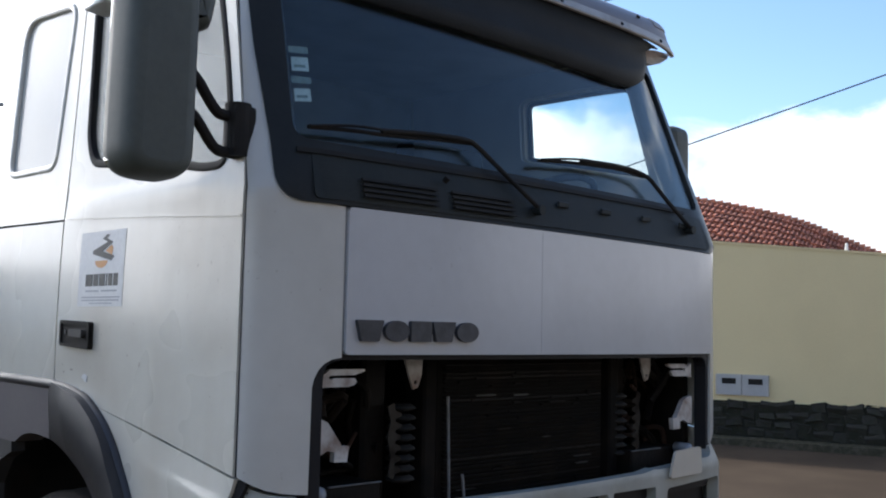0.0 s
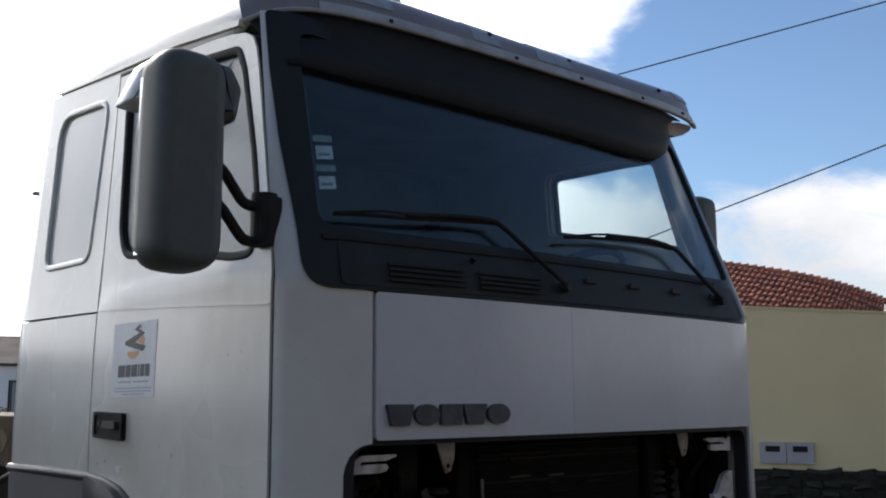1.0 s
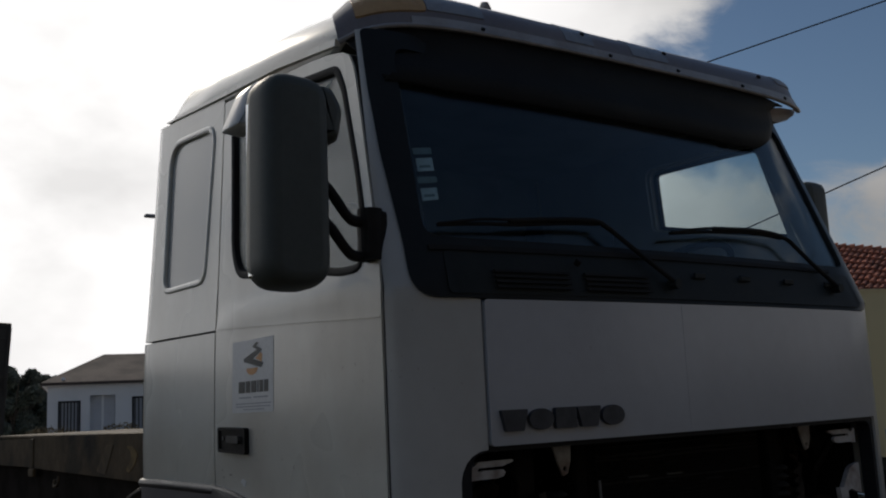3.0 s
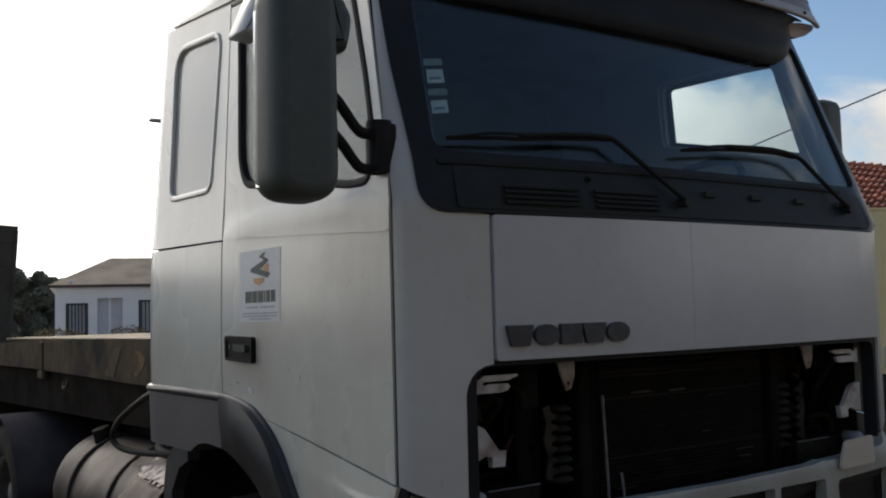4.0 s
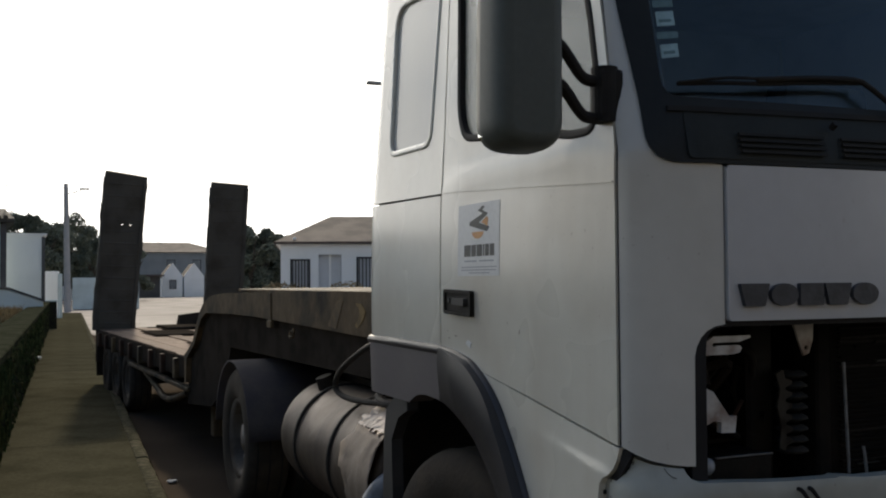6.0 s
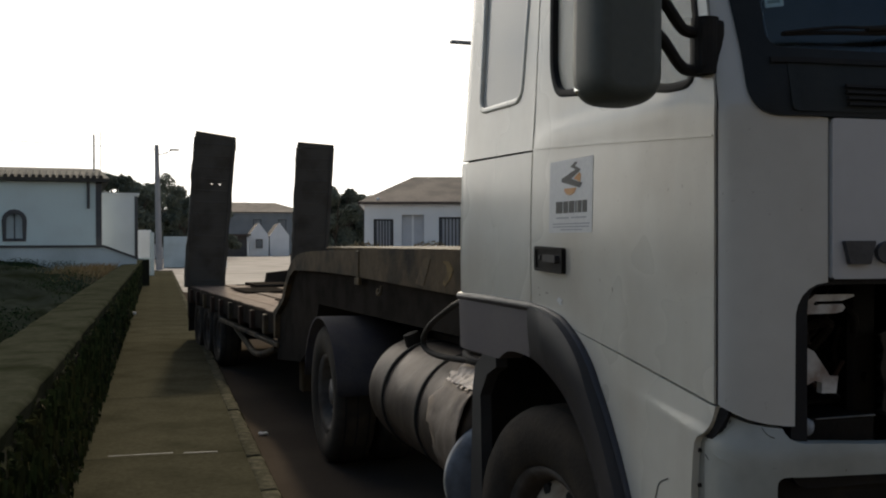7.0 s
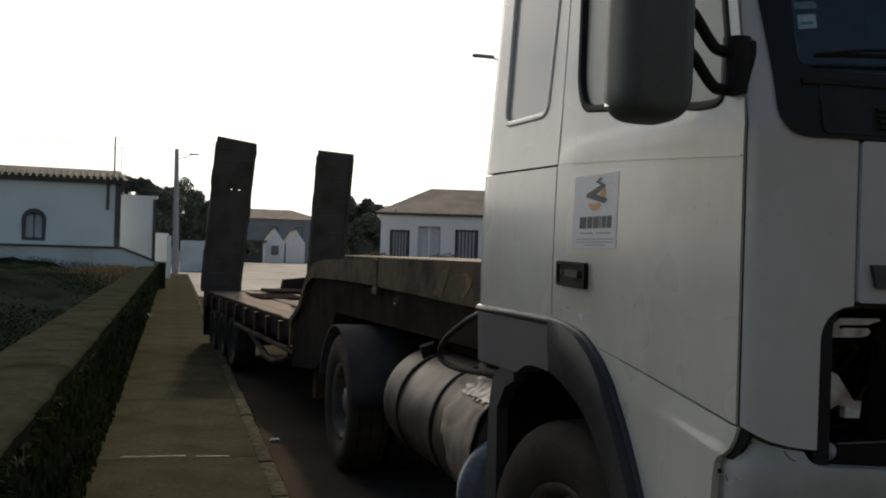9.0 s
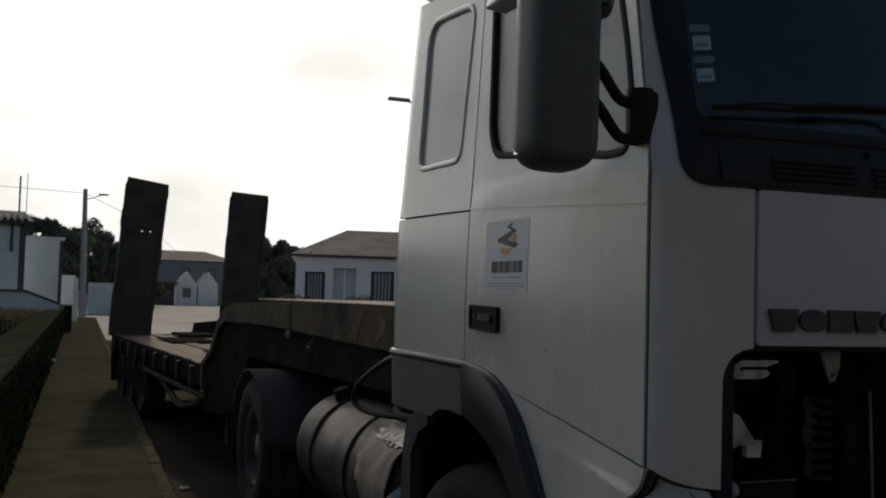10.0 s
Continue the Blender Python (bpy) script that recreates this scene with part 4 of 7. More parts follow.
def build_sign(door, fn):
    """The stuck-on firm's sign: plain shapes and bars in its colours."""
    y0, y1, z0, z1 = 0.752, 1.076, 1.697, 1.945

    def spot(u, v):
        return (y1 - u * (y1 - y0), z0 + v * (z1 - z0))

    def bar(u0, u1, v0, v1, mat, name):
        part(name, sheet([spot(u0, v0), spot(u1, v0), spot(u1, v1), spot(u0, v1)], [], fn, 0.0006, (0, 0), 0.0082), mat, door)
    part("sign_film", sheet(rounded([spot(0, 0), spot(1, 0), spot(1, 1), spot(0, 1)], 0.004), [], fn, 0.0008, (0.1, 0.04), 0.0074), "sign", door, "white self-adhesive sign film")
    road_mark = [(0.30, 0.70), (0.72, 0.60), (0.78, 0.66), (0.52, 0.73), (0.74, 0.84), (0.60, 0.90), (0.66, 0.94), (0.60, 0.955), (0.50, 0.895), (0.62, 0.85), (0.30, 0.745)]
    part("sign_emblem", sheet([spot(*p) for p in road_mark], [], fn, 0.0006, (0, 0), 0.0086), "sign_dark", door)
    low = [(0.36, 0.64)] + [(0.50 + 0.14 * math.cos(t), 0.605 + 0.095 * math.sin(t)) for t in (math.pi + k * math.pi / 10 for k in range(11))]
    part("sign_emblem", sheet([spot(*p) for p in low[1:]], [], fn, 0.0006, (0, 0), 0.0082), "sign_orange", door)
    part("sign_emblem", sheet([spot(*p) for p in ((0.58, 0.730), (0.73, 0.672), (0.745, 0.775), (0.70, 0.805))], [], fn, 0.0006, (0, 0), 0.0080), "sign_orange", door)
    for u0, u1 in ((0.17, 0.33), (0.35, 0.46), (0.48, 0.61), (0.63, 0.66), (0.68, 0.77), (0.79, 0.89)):
        bar(u0, u1, 0.27, 0.43, "sign_dark", "sign_bar")
    bar(0.18, 0.48, 0.195, 0.215, "sign_grey", "sign_bar")
    bar(0.54, 0.88, 0.195, 0.215, "sign_grey", "sign_bar")
    bar(0.10, 0.95, 0.115, 0.13, "sign_grey", "sign_bar")
    bar(0.10, 0.93, 0.075, 0.09, "sign_grey", "sign_bar")
    bar(0.28, 0.78, 0.035, 0.05, "sign_grey", "sign_bar")


build_cab()


def visor_lip(x):
    """The visor's lower edge: bent round the near corner, running straight out to a point at the far one."""
    d, f = x - VISOR_START, VISOR_END - x
    return Vector((x, 0.20 + 0.17 * math.exp(-d / 0.13) + 0.09 * math.exp(-f / 0.16), 2.925 - 0.042 * math.exp(-d / 0.9) - 0.040 * math.exp(-d / 0.055)))


def visor_top(x):
    d, f = x - VISOR_START, VISOR_END - x
    k, j = math.exp(-d / 0.11), math.exp(-f / 0.07)
    return Vector((x + 0.05 * k - 0.105 * j, 0.31 + 0.18 * k + 0.02 * j, 3.070 - 0.022 * (1 - (x / VISOR_END) ** 3) - 0.060 * k * k - 0.030 * j))


def visor_face(x, v, o):
    """A place on the visor's face: v = 0 at its lip, 1 at its top edge."""
    p, q = visor_lip(x), visor_top(x)
    n = Vector((-math.exp(-(x - VISOR_START) / 0.15), -1.0, 0.75)).normalized()
    return p.lerp(q, v) + n * (0.03 * math.sin(math.pi * v) * min(1.0, (VISOR_END - x) / 0.12) + o)


def build_visor():
    """The outside sun visor: bowed face, bright lip and hollow underside."""
    line = [(VISOR_START, 0.0), (VISOR_END, 0.0), (VISOR_END, 1.0), (VISOR_START, 1.0)]
    v = part("sun_visor", sheet(line, [], visor_face, 0.012, (0.04, 0.2), 0.0), "visor", lorry, "grey outside sun visor with lamps and rivets")
    xs = [VISOR_START + (VISOR_END - VISOR_START) * k / 60 for k in range(61)]
    part("visor_lip", tube(bmesh.new(), [visor_lip(x) for x in xs], 0.009, 8), "visor_lip", v, "bright metal visor lip")
    # roof-side edge strip closing the visor to the roof
    bm = bmesh.new()
    prev = None
    for x in xs:
        p = visor_top(x)
        k = math.exp(-(x - VISOR_START) / 0.11)
        row = [bm.verts.new(p), bm.verts.new(p + Vector((0.03 * k, 0.09 - 0.04 * k, 0.012))), bm.verts.new(p + Vector((0.09 * k, 0.20 - 0.10 * k, -0.03)))]
        if prev:
            for j in range(2):
                bm.faces.new((prev[j], row[j], row[j + 1], prev[j + 1]))
        prev = row
    t = part("visor_top", bm, "visor", v, smooth=True)
    so = t.modifiers.new("thick", "SOLIDIFY")
    so.thickness = 0.01
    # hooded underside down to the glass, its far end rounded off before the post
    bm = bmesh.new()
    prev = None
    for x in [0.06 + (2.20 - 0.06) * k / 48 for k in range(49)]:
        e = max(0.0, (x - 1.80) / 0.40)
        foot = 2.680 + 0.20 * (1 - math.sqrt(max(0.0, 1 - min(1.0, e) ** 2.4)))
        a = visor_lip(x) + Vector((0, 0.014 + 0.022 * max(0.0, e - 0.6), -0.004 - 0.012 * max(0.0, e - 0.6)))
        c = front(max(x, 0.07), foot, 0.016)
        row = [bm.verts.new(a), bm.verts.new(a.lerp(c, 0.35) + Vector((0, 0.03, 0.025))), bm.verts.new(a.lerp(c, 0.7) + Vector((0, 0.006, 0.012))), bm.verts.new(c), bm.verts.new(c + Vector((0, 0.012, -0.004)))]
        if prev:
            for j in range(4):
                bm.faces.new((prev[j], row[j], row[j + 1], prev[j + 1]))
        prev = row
    u = part("visor_underside", bm, "visor_under", v, "visor underside with its shade in the dark colour", smooth=True)
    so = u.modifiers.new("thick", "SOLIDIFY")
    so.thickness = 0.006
    for x in (0.50, 1.09, 1.46, 1.86, 2.18):
        p, q = visor_face(x, 0.05, 0.0), visor_face(x, 0.05, 0.010)
        part("rivet", rod(bmesh.new(), p, q, 0.008, 10), "black", v)
    for x in (0.98, 1.42, 2.02):
        p, q = visor_face(x, 0.48, 0.0), visor_face(x, 0.48, 0.008)
        part("rivet", rod(bmesh.new(), p, q, 0.009, 10), "black", v)

    def patch(x0, x1, v0, v1, mat, label):
        part("visor_panel", sheet(rounded([(x0, v0), (x1, v0), (x1, v1), (x0, v1)], 0.02), [], visor_face, 0.010, (0.05, 0.2), 0.003), mat, v, label)
    part("marker_lamp", sheet(rounded([(0.09, 0.22), (0.295, 0.24), (0.295, 0.92), (0.09, 0.92)], 0.04), [], visor_face, 0.014, (0.03, 0.15), 0.006), "amber", v, "amber marker lamp")
    part("lip_strip", sheet([(0.24, -0.03), (VISOR_END - 0.02, -0.03), (VISOR_END - 0.02, 0.14), (0.24, 0.14)], [], visor_face, 0.010, (0.04, 0), 0.005), "visor_lip", v, "bright riveted visor edge")
    patch(0.30, 0.52, 0.28, 0.90, "lens", "grey-blue visor lamp panel")
    patch(0.88, 1.02, 0.20, 0.86, "lens", "grey-blue visor lamp panel")
    patch(1.22, 1.42, 0.20, 0.86, "lens", "grey-blue visor lamp panel")
    patch(VISOR_END - 0.22, VISOR_END - 0.10, 0.42, 0.80, "visor_lip", "pale visor lamp panel")
    # end plate: a pale curved gusset turned under the far tip
    tip = visor_lip(VISOR_END)
    outline = [(0.004, 0.0), (-0.008, -0.024), (-0.05, -0.052), (-0.10, -0.066), (-0.150, -0.060), (-0.185, -0.034), (-0.150, -0.004), (-0.08, 0.004)]
    bm = sheet(outline, [], lambda a, b, o: tip + Vector((a, 0.02 - 0.22 * a - o, b + 0.012)), 0.05, (0, 0), 0.0)
    part("visor_end", bm, "visor_lip", v, "pale visor end plate")
    part("roof_lamp", lathe(bmesh.new(), [(0.0, 0.042), (0.014, 0.038), (0.023, 0.018), (0.025, 0.0)], pose(0.650, 0.37, 3.062), 16), "bracket", lorry, "small roof marker lamp", smooth=True)


build_visor()


def bumper_front(x, z, o):
    """The bumper stands proud of the front and draws in where it meets the flank."""
    d = min(x, W - x)
    rise = max(0.0, z - 1.130 + 0.13 * min(max(d, 0.0), 0.10))
    return front(x, z, o - 0.033 * min(1.0, max(0.0, (0.10 - d) / 0.10)) - 0.5 * rise * rise / (rise + 0.015))


def build_front_end():
    # hollow behind the missing grille
    bm = bmesh.new()
    box(bm, 0.16, W - 0.07, 0.62, 0.66, 0.75, 1.65)
    box(bm, 0.14, 0.18, 0.08, 0.64, 0.75, 1.62)
    box(bm, W - 0.10, W - 0.06, 0.16, 0.64, 0.75, 1.65)
    box(bm, 0.16, W - 0.07, 0.08, 0.64, 1.60, 1.65)
    part("grille_bay", bm, "steel", lorry, "open engine bay behind the missing grille")
    frame_out = rounded([(0.168, 1.03), (W - 0.10, 1.03), (W - 0.10, 1.60), (0.168, 1.60)], [0.06, 0.06, 0.11, 0.11], 6)
    part("bay_seal", sheet(frame_out, [grown(frame_out, -0.045)], front, 0.05, (0.1, 0.1), -0.006), "seal", lorry, "black rubber seal round the open bay")
    core = part("radiator", boxed(0.83, 1.74, 0.20, 0.26, 0.98, 1.56, 0.006), "core", lorry, "black radiator with fine horizontal fins")
    fr = random.Random(12)
    for k in range(34):
        z = 1.03 + k * 0.015
        bm = bmesh.new()
        x = 0.86
        while x < 1.70:
            x1 = min(1.72, x + fr.uniform(0.05, 0.5))
            sag = fr.uniform(-0.002, 0.002)
            box(bm, x, x1 - 0.004, 0.186 + fr.uniform(-0.004, 0.004), 0.199, z + sag, z + sag + fr.uniform(0.004, 0.008))
            x = x1
        part("radiator_fin", bm, fr.choice(("core", "core", "steel")), core)
    for k in range(14):
        x, z, n = fr.uniform(0.87, 1.62), fr.uniform(1.04, 1.50), fr.uniform(0.02, 0.11)
        part("bent_fin", boxed(x, x + n, 0.178, 0.190, z, z + fr.uniform(0.002, 0.005)), fr.choice(("fin", "steel", "steel")), core)
    part("radiator_pipe", tube(bmesh.new(), [(0.862, 0.16, 1.02), (0.859, 0.16, 1.128), (0.847, 0.16, 1.426)], 0.005), "pipe", core, "pale vertical pipe")
    part("radiator_pipe", tube(bmesh.new(), curve_points([(0.925, 0.15, 1.05), (0.921, 0.155, 1.135), (0.920, 0.16, 1.168)]), 0.005), "pipe", core)
    for x in (0.78, 1.78):
        part("radiator_side", boxed(x - 0.03, x + 0.03, 0.17, 0.27, 0.98, 1.57, 0.008), "core", core)
    # spring-like bellows and rusty posts at each side
    for s, x in ((1, 0.60), (-1, 1.90)):
        post = part("rusty_post", boxed(x - 0.05, x + 0.05, 0.24, 0.34, 1.0, 1.58, 0.012), "steel", lorry, "greasy cab tilt post with a ribbed bellows")
        for k in range(8):
            z = 1.16 + k * 0.032
            part("bellows_fold", lathe(bmesh.new(), [(0.030, 0.0), (0.050, 0.008), (0.048, 0.014), (0.030, 0.024)], pose(x + 0.075 * s, 0.20, z), 14), "bellows", post, smooth=True)
        tx = x + (0.028 if s == 1 else 0.0)
        tongue = sheet([(tx - 0.012, 1.575), (tx + 0.075, 1.575), (tx + 0.07, 1.50), (tx + 0.055, 1.462), (tx + 0.035, 1.455), (tx + 0.02, 1.49)],
                       [[(tx + 0.045 + 0.008 * math.cos(t), 1.478 + 0.008 * math.sin(t)) for t in (k * 0.785 for k in range(8))]],
                       lambda a, b, o: Vector((a, 0.13 - o, b)), 0.008)
        part("hinge_tongue", tongue, "bracket", lorry, "chipped pale hinge bracket")
        teeth = []
        for k in range(6):
            z = 1.195 + 0.034 * k
            teeth += [(0.012, z), (0.036, z + 0.008), (0.034, z + 0.018), (0.010, z + 0.026)]
        jag = [(-0.014, 1.19), (0.008, 1.18)] + teeth + [(0.004, 1.415), (-0.022, 1.405), (-0.008, 1.36), (-0.020, 1.31), (-0.006, 1.25)]
        jag = [(x + (a - 0.005) * s, b) for a, b in jag]
        part("bracket_arm", sheet(jag, [], lambda a, b, o: Vector((a, 0.145 - o, b)), 0.006), "jag", lorry, "jagged rusty bracket")
    rng = random.Random(4)
    for k in range(44):
        x = rng.choice((rng.uniform(0.24, 0.56), rng.uniform(1.9, 2.2)))
        z = rng.uniform(1.1, 1.55)
        y = rng.uniform(0.20, 0.42)
        pts = [(x, y, z)]
        for j in range(3):
            pts.append((pts[-1][0] + rng.uniform(-0.09, 0.09), pts[-1][1] + rng.uniform(-0.05, 0.05), pts[-1][2] + rng.uniform(-0.12, 0.08)))
        part("bay_pipe", tube(bmesh.new(), curve_points(pts, 5), rng.uniform(0.006, 0.018), 7), rng.choice(("rust", "steel", "steel", "black")), lorry)
    # white brackets on the flanks of the bay
    for s in (1, -1):
        def fx(a):
            return a if s == 1 else W - a
        pl = [(0.220, 1.472), (0.250, 1.477), (0.334, 1.477), (0.356, 1.482), (0.364, 1.492), (0.356, 1.501), (0.285, 1.502), (0.268, 1.498), (0.262, 1.504), (0.268, 1.510), (0.354, 1.510), (0.394, 1.521), (0.392, 1.527), (0.267, 1.527), (0.248, 1.515), (0.220, 1.53)]
        part("lamp_bracket", sheet([(fx(a), b) for a, b in pl], [], lambda a, b, o: Vector((a, 0.045 - o, b)), 0.012), "bracket", lorry, "white lamp bracket")
        pl = [(0.205, 1.395), (0.246, 1.388), (0.268, 1.378), (0.322, 1.308), (0.346, 1.309), (0.340, 1.264), (0.293, 1.266), (0.294, 1.294), (0.270, 1.300), (0.240, 1.287), (0.205, 1.280)]
        part("lamp_bracket", sheet([(fx(a), b) for a, b in pl], [], lambda a, b, o: Vector((a, 0.05 - o, b)), 0.02), "bracket", lorry, "white lamp bracket")
        part("bay_shelf", boxed(min(fx(0.19), fx(0.53)), max(fx(0.19), fx(0.53)), 0.12, 0.5, 1.05, 1.184, 0.006), "steel", lorry, "dark box low in the bay")
        # a pale sliver draws the highlight along the box's front edge
        part("shelf_edge_highlight", boxed(min(fx(0.33), fx(0.53)), max(fx(0.33), fx(0.53)), 0.115, 0.125, 1.182, 1.186, 0.001), "pipe", lorry)
        part("bay_knob", lathe(bmesh.new(), [(0.0, 0.016), (0.012, 0.014), (0.022, 0.006), (0.024, -0.004), (0.024, -0.06), (0.0, -0.06)], Matrix.Translation((fx(0.240), 0.045, 1.181)) @ pose(0, 0, 0, 90, 0, 0), 20), "lens", lorry, "pale round knob", smooth=True)
        part("bay_hose", tube(bmesh.new(), curve_points([(fx(0.30), 0.42, 1.55), (fx(0.36), 0.36, 1.42), (fx(0.33), 0.34, 1.30), (fx(0.42), 0.34, 1.20), (fx(0.40), 0.36, 1.08)]), 0.022), "black", lorry)
        part("bay_hose", tube(bmesh.new(), curve_points([(fx(0.46), 0.34, 1.56), (fx(0.43), 0.30, 1.44), (fx(0.40), 0.30, 1.36), (fx(0.45), 0.30, 1.26)]), 0.013), "steel", lorry)
    part("bay_hose", tube(bmesh.new(), curve_points([(0.25, 0.3, 1.32), (0.31, 0.26, 1.29), (0.36, 0.24, 1.30), (0.41, 0.28, 1.33)]), 0.012), "steel", lorry)
    # bumper: wrapped corners, top rail and lamp openings
    near = [(-0.0545, 0.55), (-0.0545, 1.139), (-0.050, 1.150), (-0.034, 1.172), (-0.0265, 1.192), (-0.0255, 1.214), (0.004, 1.2145), (0.030, 1.208), (0.060, 1.200), (0.098, 1.194), (0.140, 1.189),
            (0.144, 1.178), (0.153, 1.166), (0.170, 1.157), (0.190, 1.153), (0.264, 1.150), (0.376, 1.143), (0.48, 1.139), (0.60, 1.137), (0.615, 1.141), (0.70, 1.132)]
    top = (near + [(W / 2, 1.129)] + both(near))[::-1]
    lamp = rounded([(0.117, 0.74), (0.52, 0.74), (0.54, 1.062), (0.117, 1.072)], 0.025)
    slot = rounded([(0.96, 0.78), (1.43, 0.78), (1.43, 1.080), (0.96, 1.086)], 0.012)
    slot_far = rounded([(1.462, 0.78), (1.74, 0.78), (1.74, 1.076), (1.462, 1.080)], 0.012)
    lamp_far = both(lamp)
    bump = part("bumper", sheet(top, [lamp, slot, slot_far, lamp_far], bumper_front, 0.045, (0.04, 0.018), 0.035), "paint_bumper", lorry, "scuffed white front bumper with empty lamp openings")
    bm = bmesh.new()
    prev = None
    for k in range(21):
        x = 0.26 + (W - 0.52) * k / 20
        p, q = bumper_front(x, 1.118, -0.004), bumper_front(x, 1.118, -0.030)
        row = [bm.verts.new(p), bm.verts.new(q)]
        if prev:
            bm.faces.new((prev[0], row[0], row[1], prev[1]))
        prev = row
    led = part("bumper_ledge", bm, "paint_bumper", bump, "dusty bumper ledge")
    so = led.modifiers.new("thick", "SOLIDIFY")
    so.thickness = 0.012
    for l in (lamp, lamp_far):
        part("lamp_bucket", sheet(grown(l, 0.01), [], front, 0.02, (0.06, 0), -0.03), "black", bump, "empty dark lamp recess")
    for l in (slot, slot_far):
        part("bumper_slot", sheet(grown(l, 0.01), [], front, 0.02, (0.1, 0), -0.03), "black", bump, "dark opening in the bumper")
    gap = [(0.012, 1.238), (0.016, 1.226), (0.006, 1.200), (-0.002, 1.176), (-0.030, 1.150), (-0.050, 1.136), (-0.068, 1.150), (-0.050, 1.166), (-0.032, 1.184), (-0.018, 1.205), (-0.012, 1.222), (-0.006, 1.238)]
    part("bumper_seam", sheet(gap[::-1], [], front, 0.02, (0.02, 0), -0.004), "seal", bump, "dark gap beside the bumper")
    part("bumper_edge", sheet([(0.136, 0.55), (0.184, 0.55), (0.178, 1.10), (0.166, 1.140), (0.150, 1.154), (0.136, 1.142)], [], side, 0.02, (0, 0.1), -0.001), "flange", bump, "recessed grey flange with bolts")
    for z in (0.93, 1.02, 1.113):
        p = side(0.168, z, 0.0)
        part("bolt", rod(bmesh.new(), p, p + Vector((-0.006, 0, 0)), 0.006, 8), "black", bump)
    for line in (((0.090, 1.192), (0.096, 1.181), (0.106, 1.172), (0.116, 1.168)), ((0.000, 1.206), (0.006, 1.201), (0.012, 1.204), (0.010, 1.196)), ((-0.048, 1.108), (-0.045, 1.102), (-0.040, 1.100), (-0.036, 1.096))):
        part("scratch", tube(bmesh.new(), curve_points([bumper_front(x, z, 0.036) for x, z in line], 4), 0.0011, 5), "trim", bump)
    # a flap standing up from the bumper by the far corner, and loose wires on the ledge
    part("bumper_flap", sheet(rounded([(1.82, 1.10), (2.07, 1.10), (2.06, 1.205), (1.86, 1.20)], 0.02), [], front, 0.01, (0.1, 0), 0.05), "paint", bump, "bent white flap")
    for dx in (0.0, 0.035):
        part("loose_wire", tube(bmesh.new(), curve_points([(0.46 + dx, -0.02, 1.11), (0.47 + dx, -0.05, 1.118), (0.485 + dx, -0.066, 1.09), (0.50 + dx, -0.068, 1.07)]), 0.006, 6), "black", bump)
    # step panel between bumper and wheel, with its pressed crease
    step = [(0.12, 1.243), (0.52, 1.312), (1.00, 1.389), (0.94, 1.35), (0.885, 1.322), (0.735, 1.165), (0.638, 1.038), (0.54, 0.882), (0.48, 0.72), (0.46, 0.55),
            (0.186, 0.55), (0.181, 1.00), (0.174, 1.096), (0.167, 1.135), (0.156, 1.152), (0.136, 1.165), (0.119, 1.182), (0.104, 1.206), (0.096, 1.228), (0.092, 1.241)]
    def step_side(y, z, o):
        """The panel steps out below a crease that fades towards the wheel."""
        top, crease = 1.243 + 0.166 * (y - 0.12), 1.163 + 0.155 * (y - 0.14)
        k = min(1.0, max(0.0, (top - z) / max(0.01, top - crease)))
        k = 0.7 * k + 0.3 * max(0.0, (k - 0.75) / 0.25)
        return side(y, z, o + 0.015 * k * min(1.0, max(0.0, (0.74 - y) / 0.55)) * min(1.0, max(0.0, (y - 0.09) / 0.07)))
    st = part("step_panel", sheet(step, [], step_side, 0.03, (0.03, 0.012), 0.006), "paint", lorry, "white step panel below the door with a pressed crease")
    part("step_crack", tube(bmesh.new(), curve_points([step_side(0.372, 0.925, 0.007), step_side(0.356, 0.970, 0.007), step_side(0.341, 0.989, 0.007), step_side(0.318, 1.001, 0.007), step_side(0.298, 1.009, 0.007)]), 0.0016, 6), "black", st)
    part("step_panel", sheet(step, [], side_far, 0.03, (0, 0), 0.006), "paint", lorry, "white step panel below the door")
    # wheel arch trims
    arch = [(2.02, 1.438), (1.60, 1.440), (1.243, 1.438), (1.113, 1.428), (1.03, 1.415), (0.954, 1.395), (0.85, 1.338), (0.773, 1.272), (0.72, 1.20), (0.655, 1.112), (0.593, 1.019), (0.54, 0.928), (0.495, 0.83), (0.44, 0.60),
            (0.62, 0.60), (0.70, 0.80), (0.77, 0.93), (0.86, 1.04), (0.969, 1.134), (1.057, 1.19), (1.198, 1.233), (1.354, 1.247), (1.45, 1.24), (1.50, 1.225), (1.557, 1.20), (1.60, 1.20), (1.70, 1.20), (2.02, 1.20)]
    def eased(pts):
        return [(q.x, q.y) for q in curve_points([(u, w, 0.0) for u, w in pts], 3)]
    arch = arch[:2] + eased(arch[2:14]) + eased(arch[14:25]) + arch[25:]
    for fn in (side, side_far):
        def bowed(y, z, o):
            # swells between the wheel opening and its outer rim, flattening towards the rear end
            r = math.hypot(y - 1.32, z - 0.52)
            k = min(1.0, max(0.0, (r - 0.71) / 0.31))
            return fn(y, z, o + 0.050 * math.sin(math.pi * k) ** 0.7 * min(1.0, max(0.0, (1.30 - y) / 0.25)))
        fore = [p for p in arch if p[0] < 1.24]
        rear = [p for p in arch if p[0] > 1.24]
        a = part("wheel_arch", sheet([(1.238, 1.4375)] + fore + [(1.238, 1.239)], [], bowed, 0.08, (0.035, 0.035), 0.012), "arch", lorry, "dark blue-grey plastic wheel arch")
        part("arch_rear", sheet(rear[:3] + [(1.241, 1.4375), (1.241, 1.239)] + rear[3:], [], fn, 0.10, (0.06, 0), 0.016), "grey", a, "faded mauve-grey arch end")
